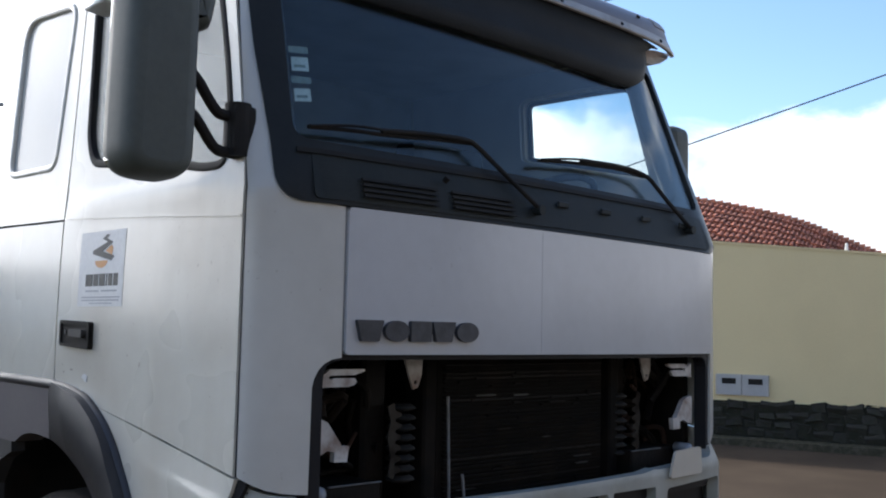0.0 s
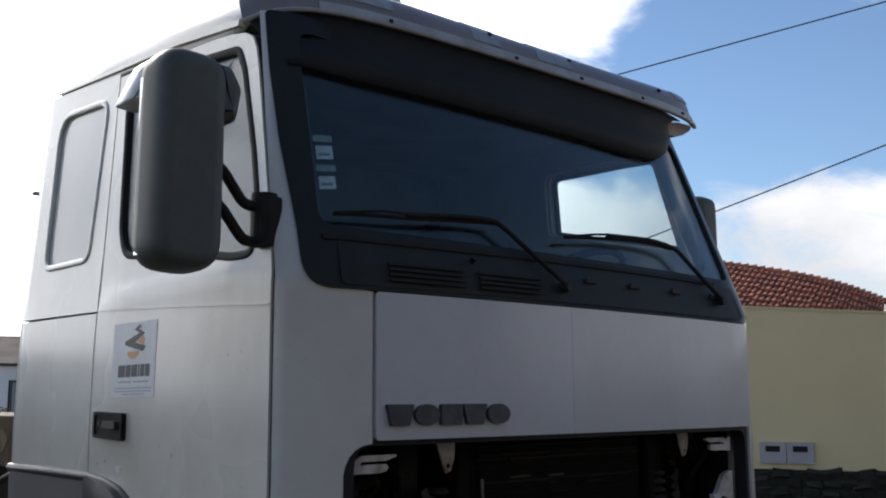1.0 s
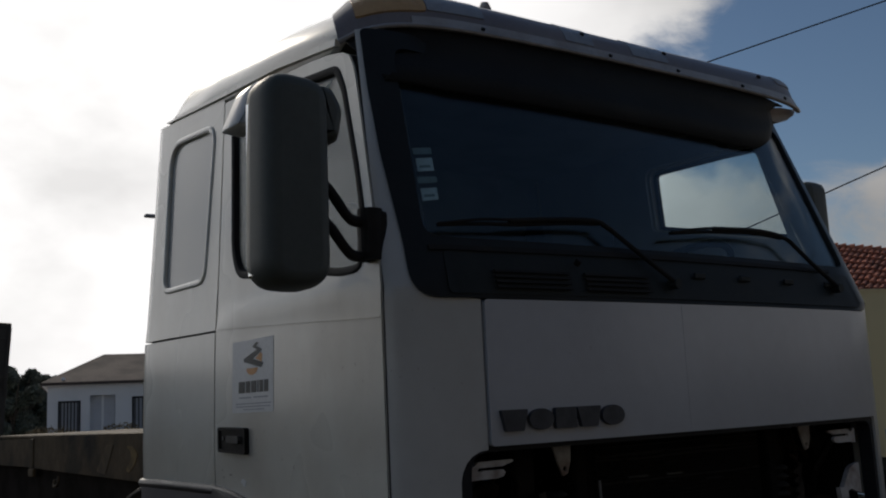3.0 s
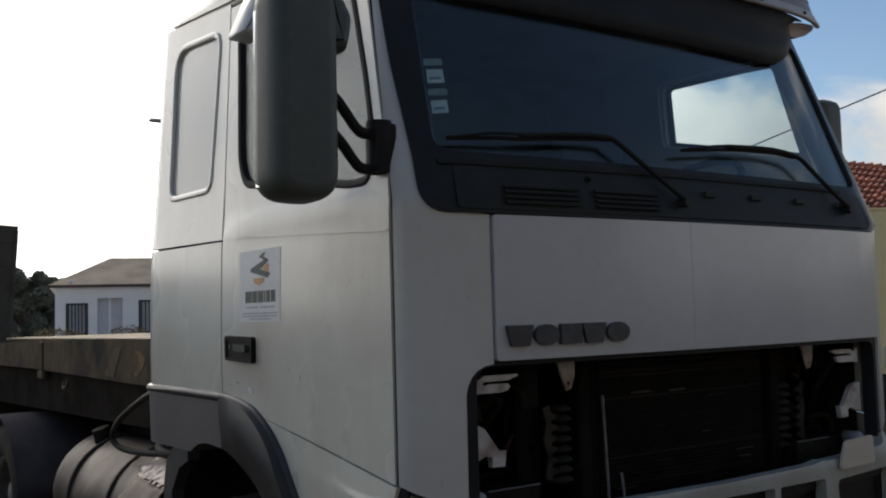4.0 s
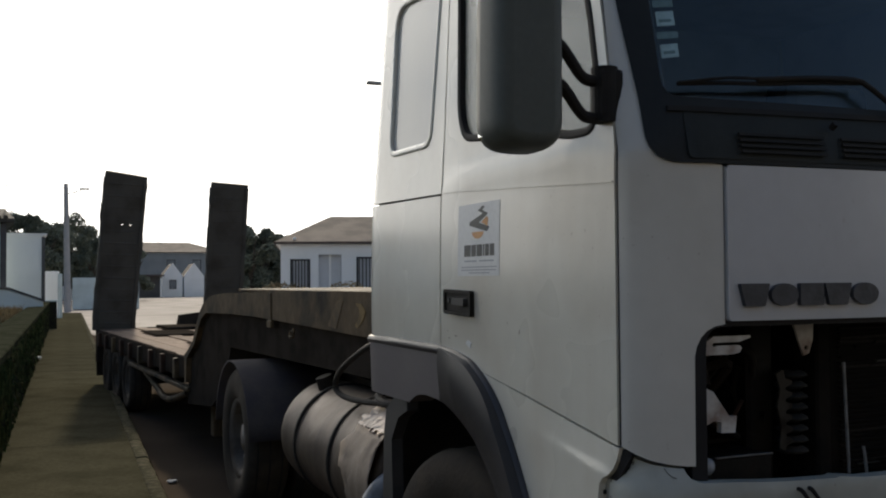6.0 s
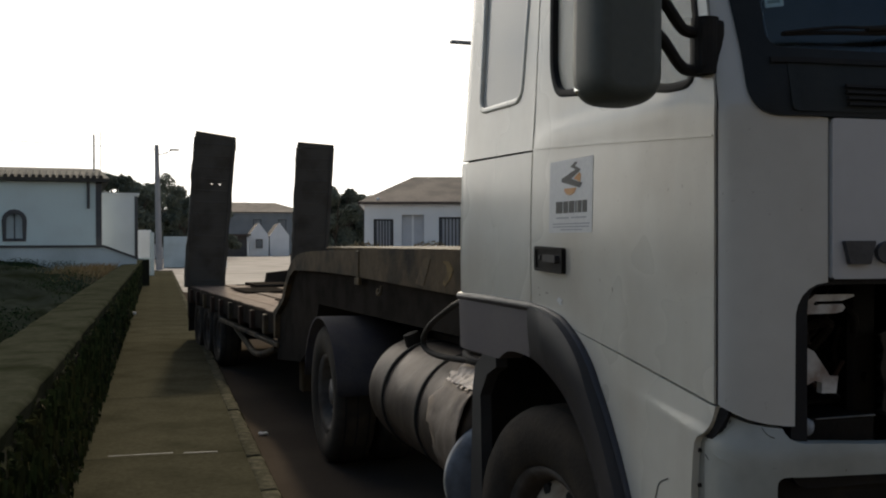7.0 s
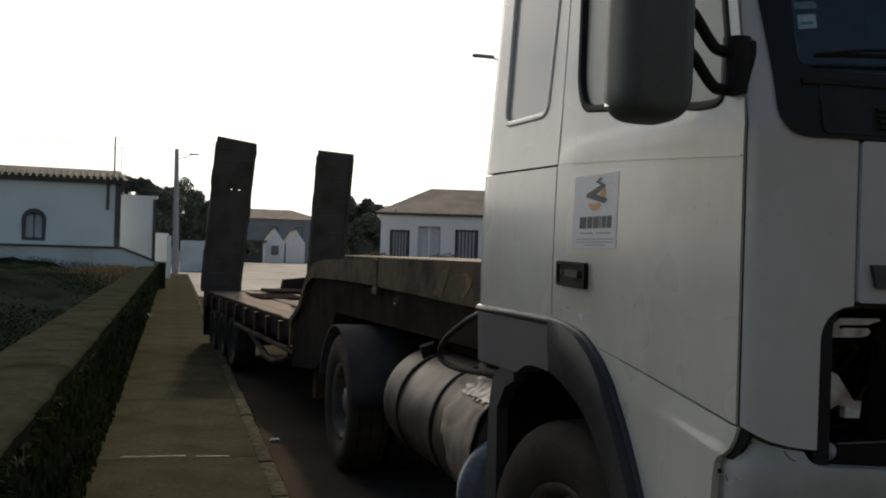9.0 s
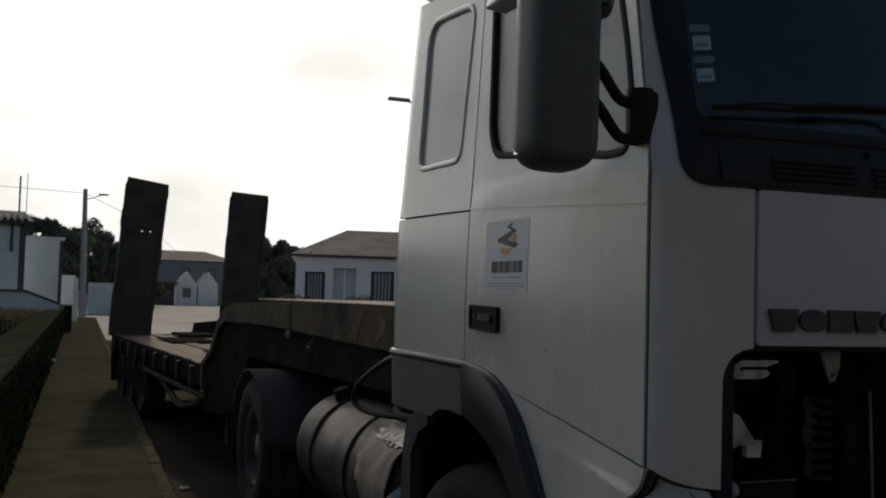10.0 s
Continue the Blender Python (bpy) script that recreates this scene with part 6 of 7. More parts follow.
def build_pavement():
    base = thing("pavement", "narrow concrete pavement with worn joints beside a stone wall", "pavement", kind="structure")
    bm = strip(bmesh.new(), foot_x, kerb_x, -10, 52, -0.02, 0.105)
    part("pavement_bed", bm, "joint", base)
    wall = thing("low_wall", "low dark stone wall with a mossy concrete coping", "wall", kind="structure")
    bm = strip(bmesh.new(), lambda y: foot_x(y) - 0.42, lambda y: foot_x(y) - 0.03, -10, 33.3, -0.02, 0.95)
    part("wall_core", bm, "joint", wall)
    return base, wall


pavement, low_wall = build_pavement()


def build_light_block():
    """An unseen wall added behind the camera to cut sky light on the front."""
    tagged(link("light_blocking_wall", boxed(-9.0, 9.0, -9.3, -9.0, -0.02, 6.5, 0.02), "plaster"), "unseen plain wall added to block sky light from behind", "wall", kind="structure")


def build_field():
    """Rough ground behind the low wall, with weeds and dry grass."""
    rng = random.Random(3)
    bm = bmesh.new()
    nx, ny = 52, 110
    rows = []
    for j in range(ny + 1):
        y = -8 + 40 * j / ny
        row = []
        for i in range(nx + 1):
            x = foot_x(y) - 0.46 - 13 * i / nx
            z = 0.72 + 0.40 * min(1.0, i / 18) + 0.34 * noise.noise(Vector((x * 0.45, y * 0.35, 2.0))) + 0.14 * abs(noise.noise(Vector((x * 1.5, y * 1.1, 5.0)))) + 0.07 * noise.noise(Vector((x * 4.5, y * 3.6, 8.0)))
            row.append(bm.verts.new((x, y, max(0.0, z - (0.25 if i == 0 else 0)))))
        rows.append(row)
    for a, b in zip(rows, rows[1:]):
        for k in range(nx):
            bm.faces.new((a[k], a[k + 1], b[k + 1], b[k]))
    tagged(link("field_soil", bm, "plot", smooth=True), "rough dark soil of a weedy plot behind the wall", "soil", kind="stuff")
    bm = bmesh.new()
    for _ in range(1000):
        y = rng.uniform(-1, 27)
        off = rng.uniform(0.6, 9)
        x = foot_x(y) - off
        if noise.noise(Vector((x * 0.5, y * 0.4, 9.0))) < -0.02:
            continue
        leaves(bm, (x, y, 0.80 + 0.30 * min(1.0, off / 4.5) + 0.14 * rng.random()), (0.32, 0.36, 0.13), 60, 0.018, rng)
    tagged(link("weeds", bm, "weed"), "dark green weeds over the plot behind the wall", "weeds", kind="stuff")
    bm = bmesh.new()
    for _ in range(3000):
        y = rng.triangular(17, 27, 25)
        x = foot_x(y) - 0.55 - abs(rng.gauss(0, 0.8))
        h = rng.uniform(0.06, 0.22)
        b = Vector((x, y, 0.80 + rng.uniform(-0.1, 0.15)))
        d = Vector((rng.uniform(-0.12, 0.12), rng.uniform(-0.12, 0.12), h))
        w = Vector((0.012, 0, 0))
        bm.faces.new([bm.verts.new(p) for p in (b - w, b + w, b + d)])
    tagged(link("dry_grass", bm, "straw"), "dry straw-coloured grass along the wall", "grass", kind="stuff")
    bm = bmesh.new()
    for _ in range(260):
        y = rng.uniform(0.5, 14)
        leaves(bm, (foot_x(y) + 0.0, y, rng.uniform(0.12, 0.9)), (0.05, 0.10, 0.08), 5, 0.022, rng)
    tagged(link("wall_weeds", bm, "weed"), "small weeds growing from the wall joints", "weeds", kind="stuff")


build_light_block()
build_field()


def window(parent, x, z, w, h, y, bars=0, mat="pane", depth=0.10):
    win = part("window", boxed(x, x + w, y + depth - 0.02, y + depth, z, z + h), mat, parent, "dim window with a dark frame")
    fr = bmesh.new()
    for a in ((x - 0.04, x + 0.03, z - 0.04, z + h + 0.04), (x + w - 0.03, x + w + 0.04, z - 0.04, z + h + 0.04),
              (x, x + w, z - 0.04, z + 0.03), (x, x + w, z + h - 0.03, z + h + 0.04)):
        box(fr, a[0], a[1], y - 0.015, y + depth - 0.02, a[2], a[3])
    part("window_frame", fr, "shutter", win)
    for k in range(bars):
        bx = x + w * (k + 0.5) / bars
        part("window_bar", boxed(bx - 0.022, bx + 0.022, y - 0.03, y + 0.0, z, z + h), "shutter", win)
    return win


def wall_with_holes(x0, x1, z0, z1, y, holes, thick=0.25):
    return sheet([(x0, z0), (x1, z0), (x1, z1), (x0, z1)], holes, lambda a, b, o: Vector((a, y - o, b)), thick)


def rect(x, z, w, h):
    return [(x, z), (x + w, z), (x + w, z + h), (x, z + h)]


def hip_roof(bm, x0, x1, y0, y1, z, h, inset, over=0.25, ridge_y=None):
    x0, x1, y0, y1 = x0 - over, x1 + over, y0 - over, y1 + over
    ym = (y0 + y1) / 2 if ridge_y is None else ridge_y
    e = [bm.verts.new(p) for p in ((x0, y0, z), (x1, y0, z), (x1, y1, z), (x0, y1, z))]
    lo = [bm.verts.new((v.co.x, v.co.y, z - 0.10)) for v in e]
    r = [bm.verts.new((x0 + inset, ym, z + h)), bm.verts.new((x1 - inset, ym, z + h))]
    for f in ((e[0], e[1], r[1], r[0]), (e[2], e[3], r[0], r[1]), (e[1], e[2], r[1]), (e[3], e[0], r[0]), lo[::-1]):
        bm.faces.new(f)
    for k in range(4):
        bm.faces.new((lo[k], lo[(k + 1) % 4], e[(k + 1) % 4], e[k]))
    return bm


def plain_house(name, label, m, x1, y1, z1, roof_h, inset, holes, roof_mat="old_tile", wall_mat="white"):
    h = thing(name, label, "house", m)
    part("wall", wall_with_holes(0, x1, 0, z1, 0, holes), wall_mat, h)
    part("wall", boxed(0, 0.25, 0.25, y1, 0, z1), wall_mat, h)
    part("wall", boxed(x1 - 0.25, x1, 0.25, y1, 0, z1), wall_mat, h)
    part("wall", boxed(0.25, x1 - 0.25, y1 - 0.25, y1, 0, z1), wall_mat, h)
    if roof_h:
        part("roof", hip_roof(bmesh.new(), 0, x1, 0, y1, z1 + 0.12, roof_h, inset), roof_mat, h, "dull clay-tiled roof")
        part("eave", boxed(-0.18, x1 + 0.18, -0.18, y1 + 0.18, z1, z1 + 0.08), "white", h)
    return h


def build_houses():
    # white bungalow with barred windows
    m = pose(8.36, 36.8, 0, 0, 0, -15.5)
    wins = [(0.42, 1.36, 0.72, 1.14), (3.08, 1.36, 0.86, 1.22), (5.6, 1.36, 0.86, 1.22)]
    door = (1.52, 0.12, 0.92, 2.6)
    b = plain_house("bungalow", "white bungalow with barred windows and a brown hipped roof", m, 9.5, 7.0, 3.12, 1.25, 2.35, [rect(*w) for w in wins] + [rect(*door)])
    for w in wins:
        window(b, *w, 0.0, bars=6, mat="door_grey", depth=0.06)
    d = part("front_door", boxed(door[0], door[0] + door[2], 0.28, 0.32, 0.12, 2.72), "door_grey", b, "pale grey recessed front door")
    part("door_post", boxed(door[0] + door[2] * 0.45, door[0] + door[2] * 0.55, 0.24, 0.285, 0.12, 2.72), "white", d)
    part("roof_ball", lathe(bmesh.new(), [(0.0, 0.18), (0.06, 0.14), (0.08, 0.07), (0.04, 0.0)], pose(0.55, 0.1, 3.26), 10), "white", b, smooth=True)
    rng = random.Random(8)
    for x, w in ((7.9, 0.95), (10.4, 0.7), (12.6, 0.6)):
        bm = bmesh.new()
        leaves(bm, (x, 34.5, 1.40), (w, 0.35, 0.24), 300, 0.06, rng)
        for k in range(5):
            rod(bm, (x - 0.2 + 0.1 * k, 34.5, 0.0), (x - 0.4 + 0.2 * k, 34.5, 1.3), 0.02, 5)
        tagged(link("flower_bush", bm, "straw"), "pale flowering bush before the white bungalow", "bush", group="bushes by the bungalow")
    # chapel-like white building behind the wall
    m = pose(-12.0, 27.4, 0, 0, 0, 2.3)
    arch = [(7.80, 1.73)] + [(8.27, 1.73), (8.27, 2.24)] + [(8.035 + 0.235 * math.cos(t), 2.24 + 0.235 * math.sin(t)) for t in (k * math.pi / 8 for k in range(1, 8))] + [(7.80, 2.24)]
    c = plain_house("chapel", "plain white chapel side wall with one small arched window", m, 10.32, 7.0, 3.42, 0, 0, [arch], wall_mat="chapel_wall")
    part("arch_frame", sheet(grown(arch, 0.09), [grown(arch, -0.03)], lambda a, b, o: Vector((a, -o, b)), 0.10, (0, 0), 0.03), "stone_trim", c, "dark stone window frame")
    w = part("arch_window", sheet(grown(arch, 0.02), [], lambda a, b, o: Vector((a, 0.12 - o, b)), 0.02), "blue_white", c, "pale arched window")
    part("window_cross", boxed(8.02, 8.05, 0.08, 0.10, 1.75, 2.45), "stone_trim", w)
    part("cornerstone", boxed(10.18, 10.34, -0.03, 0.10, 0, 3.42), "stone_trim", c, "dark stone corner strip")
    part("downpipe", rod(bmesh.new(), (9.98, -0.06, 2.6), (9.98, -0.06, 3.45), 0.04, 8), "stone_trim", c)
    bm = bmesh.new()
    hip_roof(bm, 0, 10.32, 0, 7.0, 3.46, 0.42, 0.2, 0.22, 2.0)
    part("roof", bm, "grey_tile", c, "low dull tiled roof")
    for k in range(60):
        x = -0.2 + 10.7 * k / 60
        part("eave_tile", rod(bmesh.new(), (x, -0.25, 3.49), (x, 0.5, 3.66), 0.055, 6), "grey_tile", c)
    part("mast", rod(bmesh.new(), (10.17, 1.2, 3.6), (10.17, 1.2, 4.85), 0.03, 6), "pole", c, "thin roof mast")
    part("mast", rod(bmesh.new(), (10.36, 1.2, 3.6), (10.36, 1.2, 4.95), 0.012, 6), "pole", c)
    # pale retaining wall with a dark coping before it, stepping down to the street
    f = thing("retaining_wall", "pale blue retaining wall with a dark coping", "wall", pose(-12.0, 26.6, 0, 0, 0, 2.3), kind="structure")
    prof = [(0, 0), (11.28, 0), (11.28, 1.16), (10.4, 1.50), (0, 1.50)]
    part("wall_body", sheet(prof, [], lambda a, b, o: Vector((a, -o, b)), 0.25), "blue_white", f)
    for (xa, za), (xb, zb) in (((0, 1.50), (10.4, 1.50)), ((10.4, 1.50), (11.32, 1.145))):
        cop = bmesh.new()
        v = [cop.verts.new(p) for p in ((xa, -0.05, za), (xb, -0.05, zb), (xb, 0.3, zb), (xa, 0.3, za), (xa, -0.05, za + 0.06), (xb, -0.05, zb + 0.06), (xb, 0.3, zb + 0.06), (xa, 0.3, za + 0.06))]
        for q in ((3, 2, 1, 0), (4, 5, 6, 7), (0, 1, 5, 4), (1, 2, 6, 5), (2, 3, 7, 6), (3, 0, 4, 7)):
            cop.faces.new([v[i] for i in q])
        part("wall_coping", cop, "stone_trim", f, "dark stone coping")
    # white block behind, and yard walls further on
    b2 = plain_house("outhouse", "white flat-roofed outhouse with a dark corner strip", pose(-1.75, 35.6, 0, 0, 0, 0), 1.25, 6.0, 3.36, 0, 0, [])
    part("cornerstone", boxed(1.17, 1.28, -0.03, 0.05, 0, 3.3), "stone_trim", b2)
    part("flat_roof", boxed(-0.1, 1.35, -0.1, 6.1, 3.36, 3.42), "white", b2)
    part("side_shutter", boxed(1.26, 1.30, 1.2, 2.2, 1.5, 3.0), "shutter", b2)
    y0 = thing("yard_wall", "white yard wall with a blue-edged gate post", "wall", pose(-0.4, 44, 0), kind="structure")
    part("wall_body", boxed(0.165, 0.74, 0, 0.25, 0, 2.165, 0.02), "white", y0)
    part("gate_post", boxed(0.68, 0.86, -0.06, 0.3, 0, 2.06, 0.02), "blue_white", y0)
    y1 = thing("yard_wall", "long white yard wall far down the street", "wall", pose(1.5, 62, 0), kind="structure")
    part("wall_body", boxed(0.3, 4.2, 0, 0.25, 0, 1.95, 0.02), "blue_white", y1)
    y2 = thing("garden_house", "white villa seen through the trees", "house", pose(1.2, 95, 0))
    part("wall", boxed(0.2, 4.4, 0, 4, 0, 3.6), "white", y2)
    part("roof", hip_roof(bmesh.new(), 0.2, 4.4, 0, 4, 3.6, 1.1, 1.4), "old_tile", y2)
    window(y2, 1.0, 1.8, 0.8, 1.2, -0.12)
    window(y2, 2.8, 1.8, 0.8, 1.2, -0.12)
    # two gabled sheds and the large building behind
    for x in (13.0, 15.25):
        s = thing("gabled_shed", "small white gabled shed across the yard", "shed", pose(x, 106, -0.1, 0, 0, -4), group="sheds across the yard")
        gable = [(0, 0), (2.1, 0), (2.1, 2.35), (1.05, 3.75), (0, 2.35)]
        part("wall", sheet(gable, [], lambda a, b, o: Vector((a, -o, b)), 0.2), "white", s)
        part("body", boxed(0.05, 2.05, 0.2, 6, 0, 2.3), "white", s)
        rf = bmesh.new()
        v = [rf.verts.new(p) for p in ((-0.06, 0.24, 2.22), (1.05, 0.24, 3.70), (2.16, 0.24, 2.22), (-0.06, 6, 2.22), (1.05, 6, 3.70), (2.16, 6, 2.22))]
        rf.faces.new((v[0], v[1], v[4], v[3])); rf.faces.new((v[1], v[2], v[5], v[4]))
        r = part("roof", rf, "old_tile", s)
        so = r.modifiers.new("thick", "SOLIDIFY")
        so.thickness = 0.10
        if x < 14:
            window(s, 0.75, 1.0, 0.65, 0.9, -0.12)
    s = thing("open_shed", "low grey open shed beside the gabled sheds", "shed", pose(10.4, 104, 0))
    part("wall", boxed(0, 2.3, 1.5, 1.7, 0, 2.3), "stone_trim", s)
    part("post", boxed(0, 0.15, 0, 0.15, 0, 2.2), "stone_trim", s)
    part("roof", boxed(-0.2, 2.5, -0.2, 2.0, 2.2, 2.4), "old_tile", s)
    p = plain_house("far_villa", "large house with a red-brown hipped roof, wall shade in its grey", pose(9.5, 117, 0), 12.0, 9.0, 5.0, 1.3, 3.5, [rect(5.5, 2.8, 0.9, 1.4), rect(8.5, 2.8, 0.9, 1.4)], wall_mat="villa_wall")
    window(p, 5.5, 2.8, 0.9, 1.4, 0)
    window(p, 8.5, 2.8, 0.9, 1.4, 0)


build_houses()


def build_tree(name, label, x, y, height, spread, seed, lift=0.35):
    rng = random.Random(seed)
    t = thing(name, label, "tree", pose(x, y, 0), group="street trees")
    bm = bmesh.new()
    rod(bm, (0, 0, 0), (0.1, 0, height * 0.5), 0.16, 8, 0.10)
    for k in range(6):
        a = rng.uniform(0, 6.28)
        rod(bm, (0.05, 0, height * rng.uniform(0.25, 0.5)), (spread * 0.6 * math.cos(a), spread * 0.6 * math.sin(a), height * rng.uniform(0.6, 0.85)), 0.07, 6, 0.02)
    part("trunk", bm, "bark", t)
    bm = bmesh.new()
    for k in range(16):
        a, r = rng.uniform(0, 6.28), spread * math.sqrt(rng.random()) * 0.8
        z = height * rng.uniform(lift + 0.05, 0.92)
        leaves(bm, (r * math.cos(a), r * math.sin(a), z), (spread * rng.uniform(0.25, 0.42), spread * rng.uniform(0.25, 0.42), height * rng.uniform(0.07, 0.13)), 620, 0.12, rng)
    part("crown", bm, "leaf", t, "dense dark crown")


for i, (x, y, h, s) in enumerate(((0.0, 70, 6.1, 2.4), (2.4, 84, 7.0, 2.4), (4.6, 86, 6.2, 2.2), (6.4, 88, 5.0, 2.0), (8.0, 90, 4.8, 2.0), (0.9, 90, 6.8, 2.6), (12.3, 60, 5.7, 1.6), (13.6, 62, 5.0, 1.6),
                                  (14.9, 63, 4.9, 1.6), (-2.4, 72, 6.0, 2.4), (16.0, 64, 4.7, 1.5), (12.8, 65, 4.4, 1.3), (16.9, 66, 4.9, 1.5), (4.0, 78, 5.6, 1.4), (-2.6, 98, 8.6, 2.0), (-1.0, 97, 8.3, 1.9), (0.5, 98, 8.1, 1.8), (2.0, 99, 7.6, 1.8))):
    build_tree("tree", "dark leafy tree behind the street's white houses", x, y, h, s, 20 + i, 0.15)


def build_hills():
    bm = bmesh.new()
    prev = None
    for k in range(121):
        a = radians(-180 + 360 * k / 120)
        d = 620
        h = 20 + 14 * noise.noise(Vector((math.cos(a) * 2.3, math.sin(a) * 2.3, 0.3))) + 5 * noise.noise(Vector((math.cos(a) * 11, math.sin(a) * 11, 1.3)))
        c, s = math.sin(a), math.cos(a)
        row = [bm.verts.new((d * c, d * s, -1)), bm.verts.new((d * 1.1 * c, d * 1.1 * s, max(8, h) * 0.8)), bm.verts.new((d * 1.3 * c, d * 1.3 * s, max(8, h)))]
        if prev:
            for j in range(2):
                bm.faces.new((prev[j], row[j], row[j + 1], prev[j + 1]))
        prev = row
    tagged(link("backdrop_hills", bm, "hill", smooth=True), "low dark wooded hills on the horizon", "hills", kind="structure")


build_hills()


def build_poles():
    p = thing("street_lamp", "grey concrete lamp pole with a short arm", "street lamp", pose(1.30, 57.3, 0), group="street lamps")
    part("pole", rod(bmesh.new(), (0, 0, 0), (-0.12, 0, 7.25), 0.20, 12, 0.12), "pole", p)
    part("arm", tube(bmesh.new(), curve_points([(-0.12, 0, 6.7), (0.2, 0, 6.72), (0.75, 0, 6.95)]), 0.03, 6), "pole", p)
    part("lamp_head", boxed(0.6, 1.15, -0.1, 0.1, 6.93, 7.03, 0.03), "pole", p)
    q = thing("street_lamp", "street lamp with a long arm behind the cab", "street lamp", pose(10.4, 26.4, 0), group="street lamps")
    part("pole", rod(bmesh.new(), (0, 0, 0), (0, 0, 7.6), 0.10, 10, 0.06), "pole", q)
    part("arm", tube(bmesh.new(), curve_points([(0, 0, 7.2), (-0.5, 0, 7.55), (-1.3, 0, 7.72)]), 0.03, 6), "pole", q)
    part("lamp_head", boxed(-1.95, -1.25, -0.1, 0.1, 7.70, 7.80, 0.03), "pole", q)
    for a, b in (((9.78, 6.18, 6.41), (11.51, 3.13, 7.0)), ((10.43, 5.23, 4.29), (11.45, 3.26, 5.02))):
        a, b = Vector(a), Vector(b)
        d = b - a
        pts = [a - d * 1.2 + d * 7.2 * k / 20 for k in range(21)]
        tagged(link("overhead_cable", tube(bmesh.new(), pts, 0.010, 6), "cable"), "thin black overhead cable", "cable", group="overhead cables")
    for pts in ([(-30, 60, 9.0), (-8, 58, 7.4), (1.2, 57.3, 7.0)], [(1.2, 57.3, 7.0), (6, 70, 6.0), (13, 104, 5.2)]):
        tagged(link("overhead_cable", tube(bmesh.new(), curve_points(pts), 0.015, 5), "cable"), "thin black overhead cable", "cable", group="overhead cables")


build_poles()

# ---- the yellow garden wall across the road, and the tiled house behind it ----
YWALL = Vector((12.5, 6.08, 0.0))
YDIR = Vector((0.273, -0.962, 0.0)).normalized()
YOUT = Vector((YDIR.y, -YDIR.x, 0.0))      # towards the road


def ywall(a, b, o):
    return YWALL + YDIR * a + YOUT * o + Vector((0, 0, b))


def build_yellow_wall():
    w = thing("yellow_wall", "cream-yellow rendered garden wall over a dark stone plinth", "wall", kind="structure")
    part("wall_body", sheet([(-12, 0.0), (14, 0.0), (14, 2.2), (10, 2.35), (2.56, 2.87), (0, 3.12), (-12, 3.12)], [], ywall, 0.25, (1.0, 0), 0.0), "yellow", w)
    part("wall_cap", sheet([(-12, 3.12), (0, 3.12), (2.56, 2.87), (10, 2.35), (14, 2.2), (14, 2.23), (10, 2.38), (2.56, 2.90), (0, 3.15), (-12, 3.15)], [], ywall, 0.29, (1.0, 0), 0.02), "yellow", w)
    part("plinth_bed", sheet([(-12, 0), (14, 0), (14, 0.64), (-12, 0.64)], [], ywall, 0.03, (0, 0), 0.02), "plinth_joint", w)
    pv = thing("pavement", "narrow kerbed pavement under the yellow wall", "pavement", kind="structure")
    part("pavement_bed", sheet([(-12, 0.0), (14, 0.0), (14, 0.10), (-12, 0.10)], [], ywall, 0.45, (0, 0), 0.47), "kerb", pv)
    for a0 in (0.085, 0.49):
        b = thing("meter_box", "grey wall-mounted meter box with a dark window slot", "meter box", group="meter boxes")
        part("case", sheet(rounded([(a0, 0.73), (a0 + 0.395, 0.73), (a0 + 0.395, 1.05), (a0, 1.05)], 0.012), [rect(a0 + 0.09, 0.90, 0.22, 0.09)], ywall, 0.05, (0, 0), 0.05), "meter", b)
        part("slot", sheet(rect(a0 + 0.08, 0.89, 0.24, 0.11), [], ywall, 0.01, (0, 0), 0.025), "black", b)
    return w


yellow_wall = build_yellow_wall()


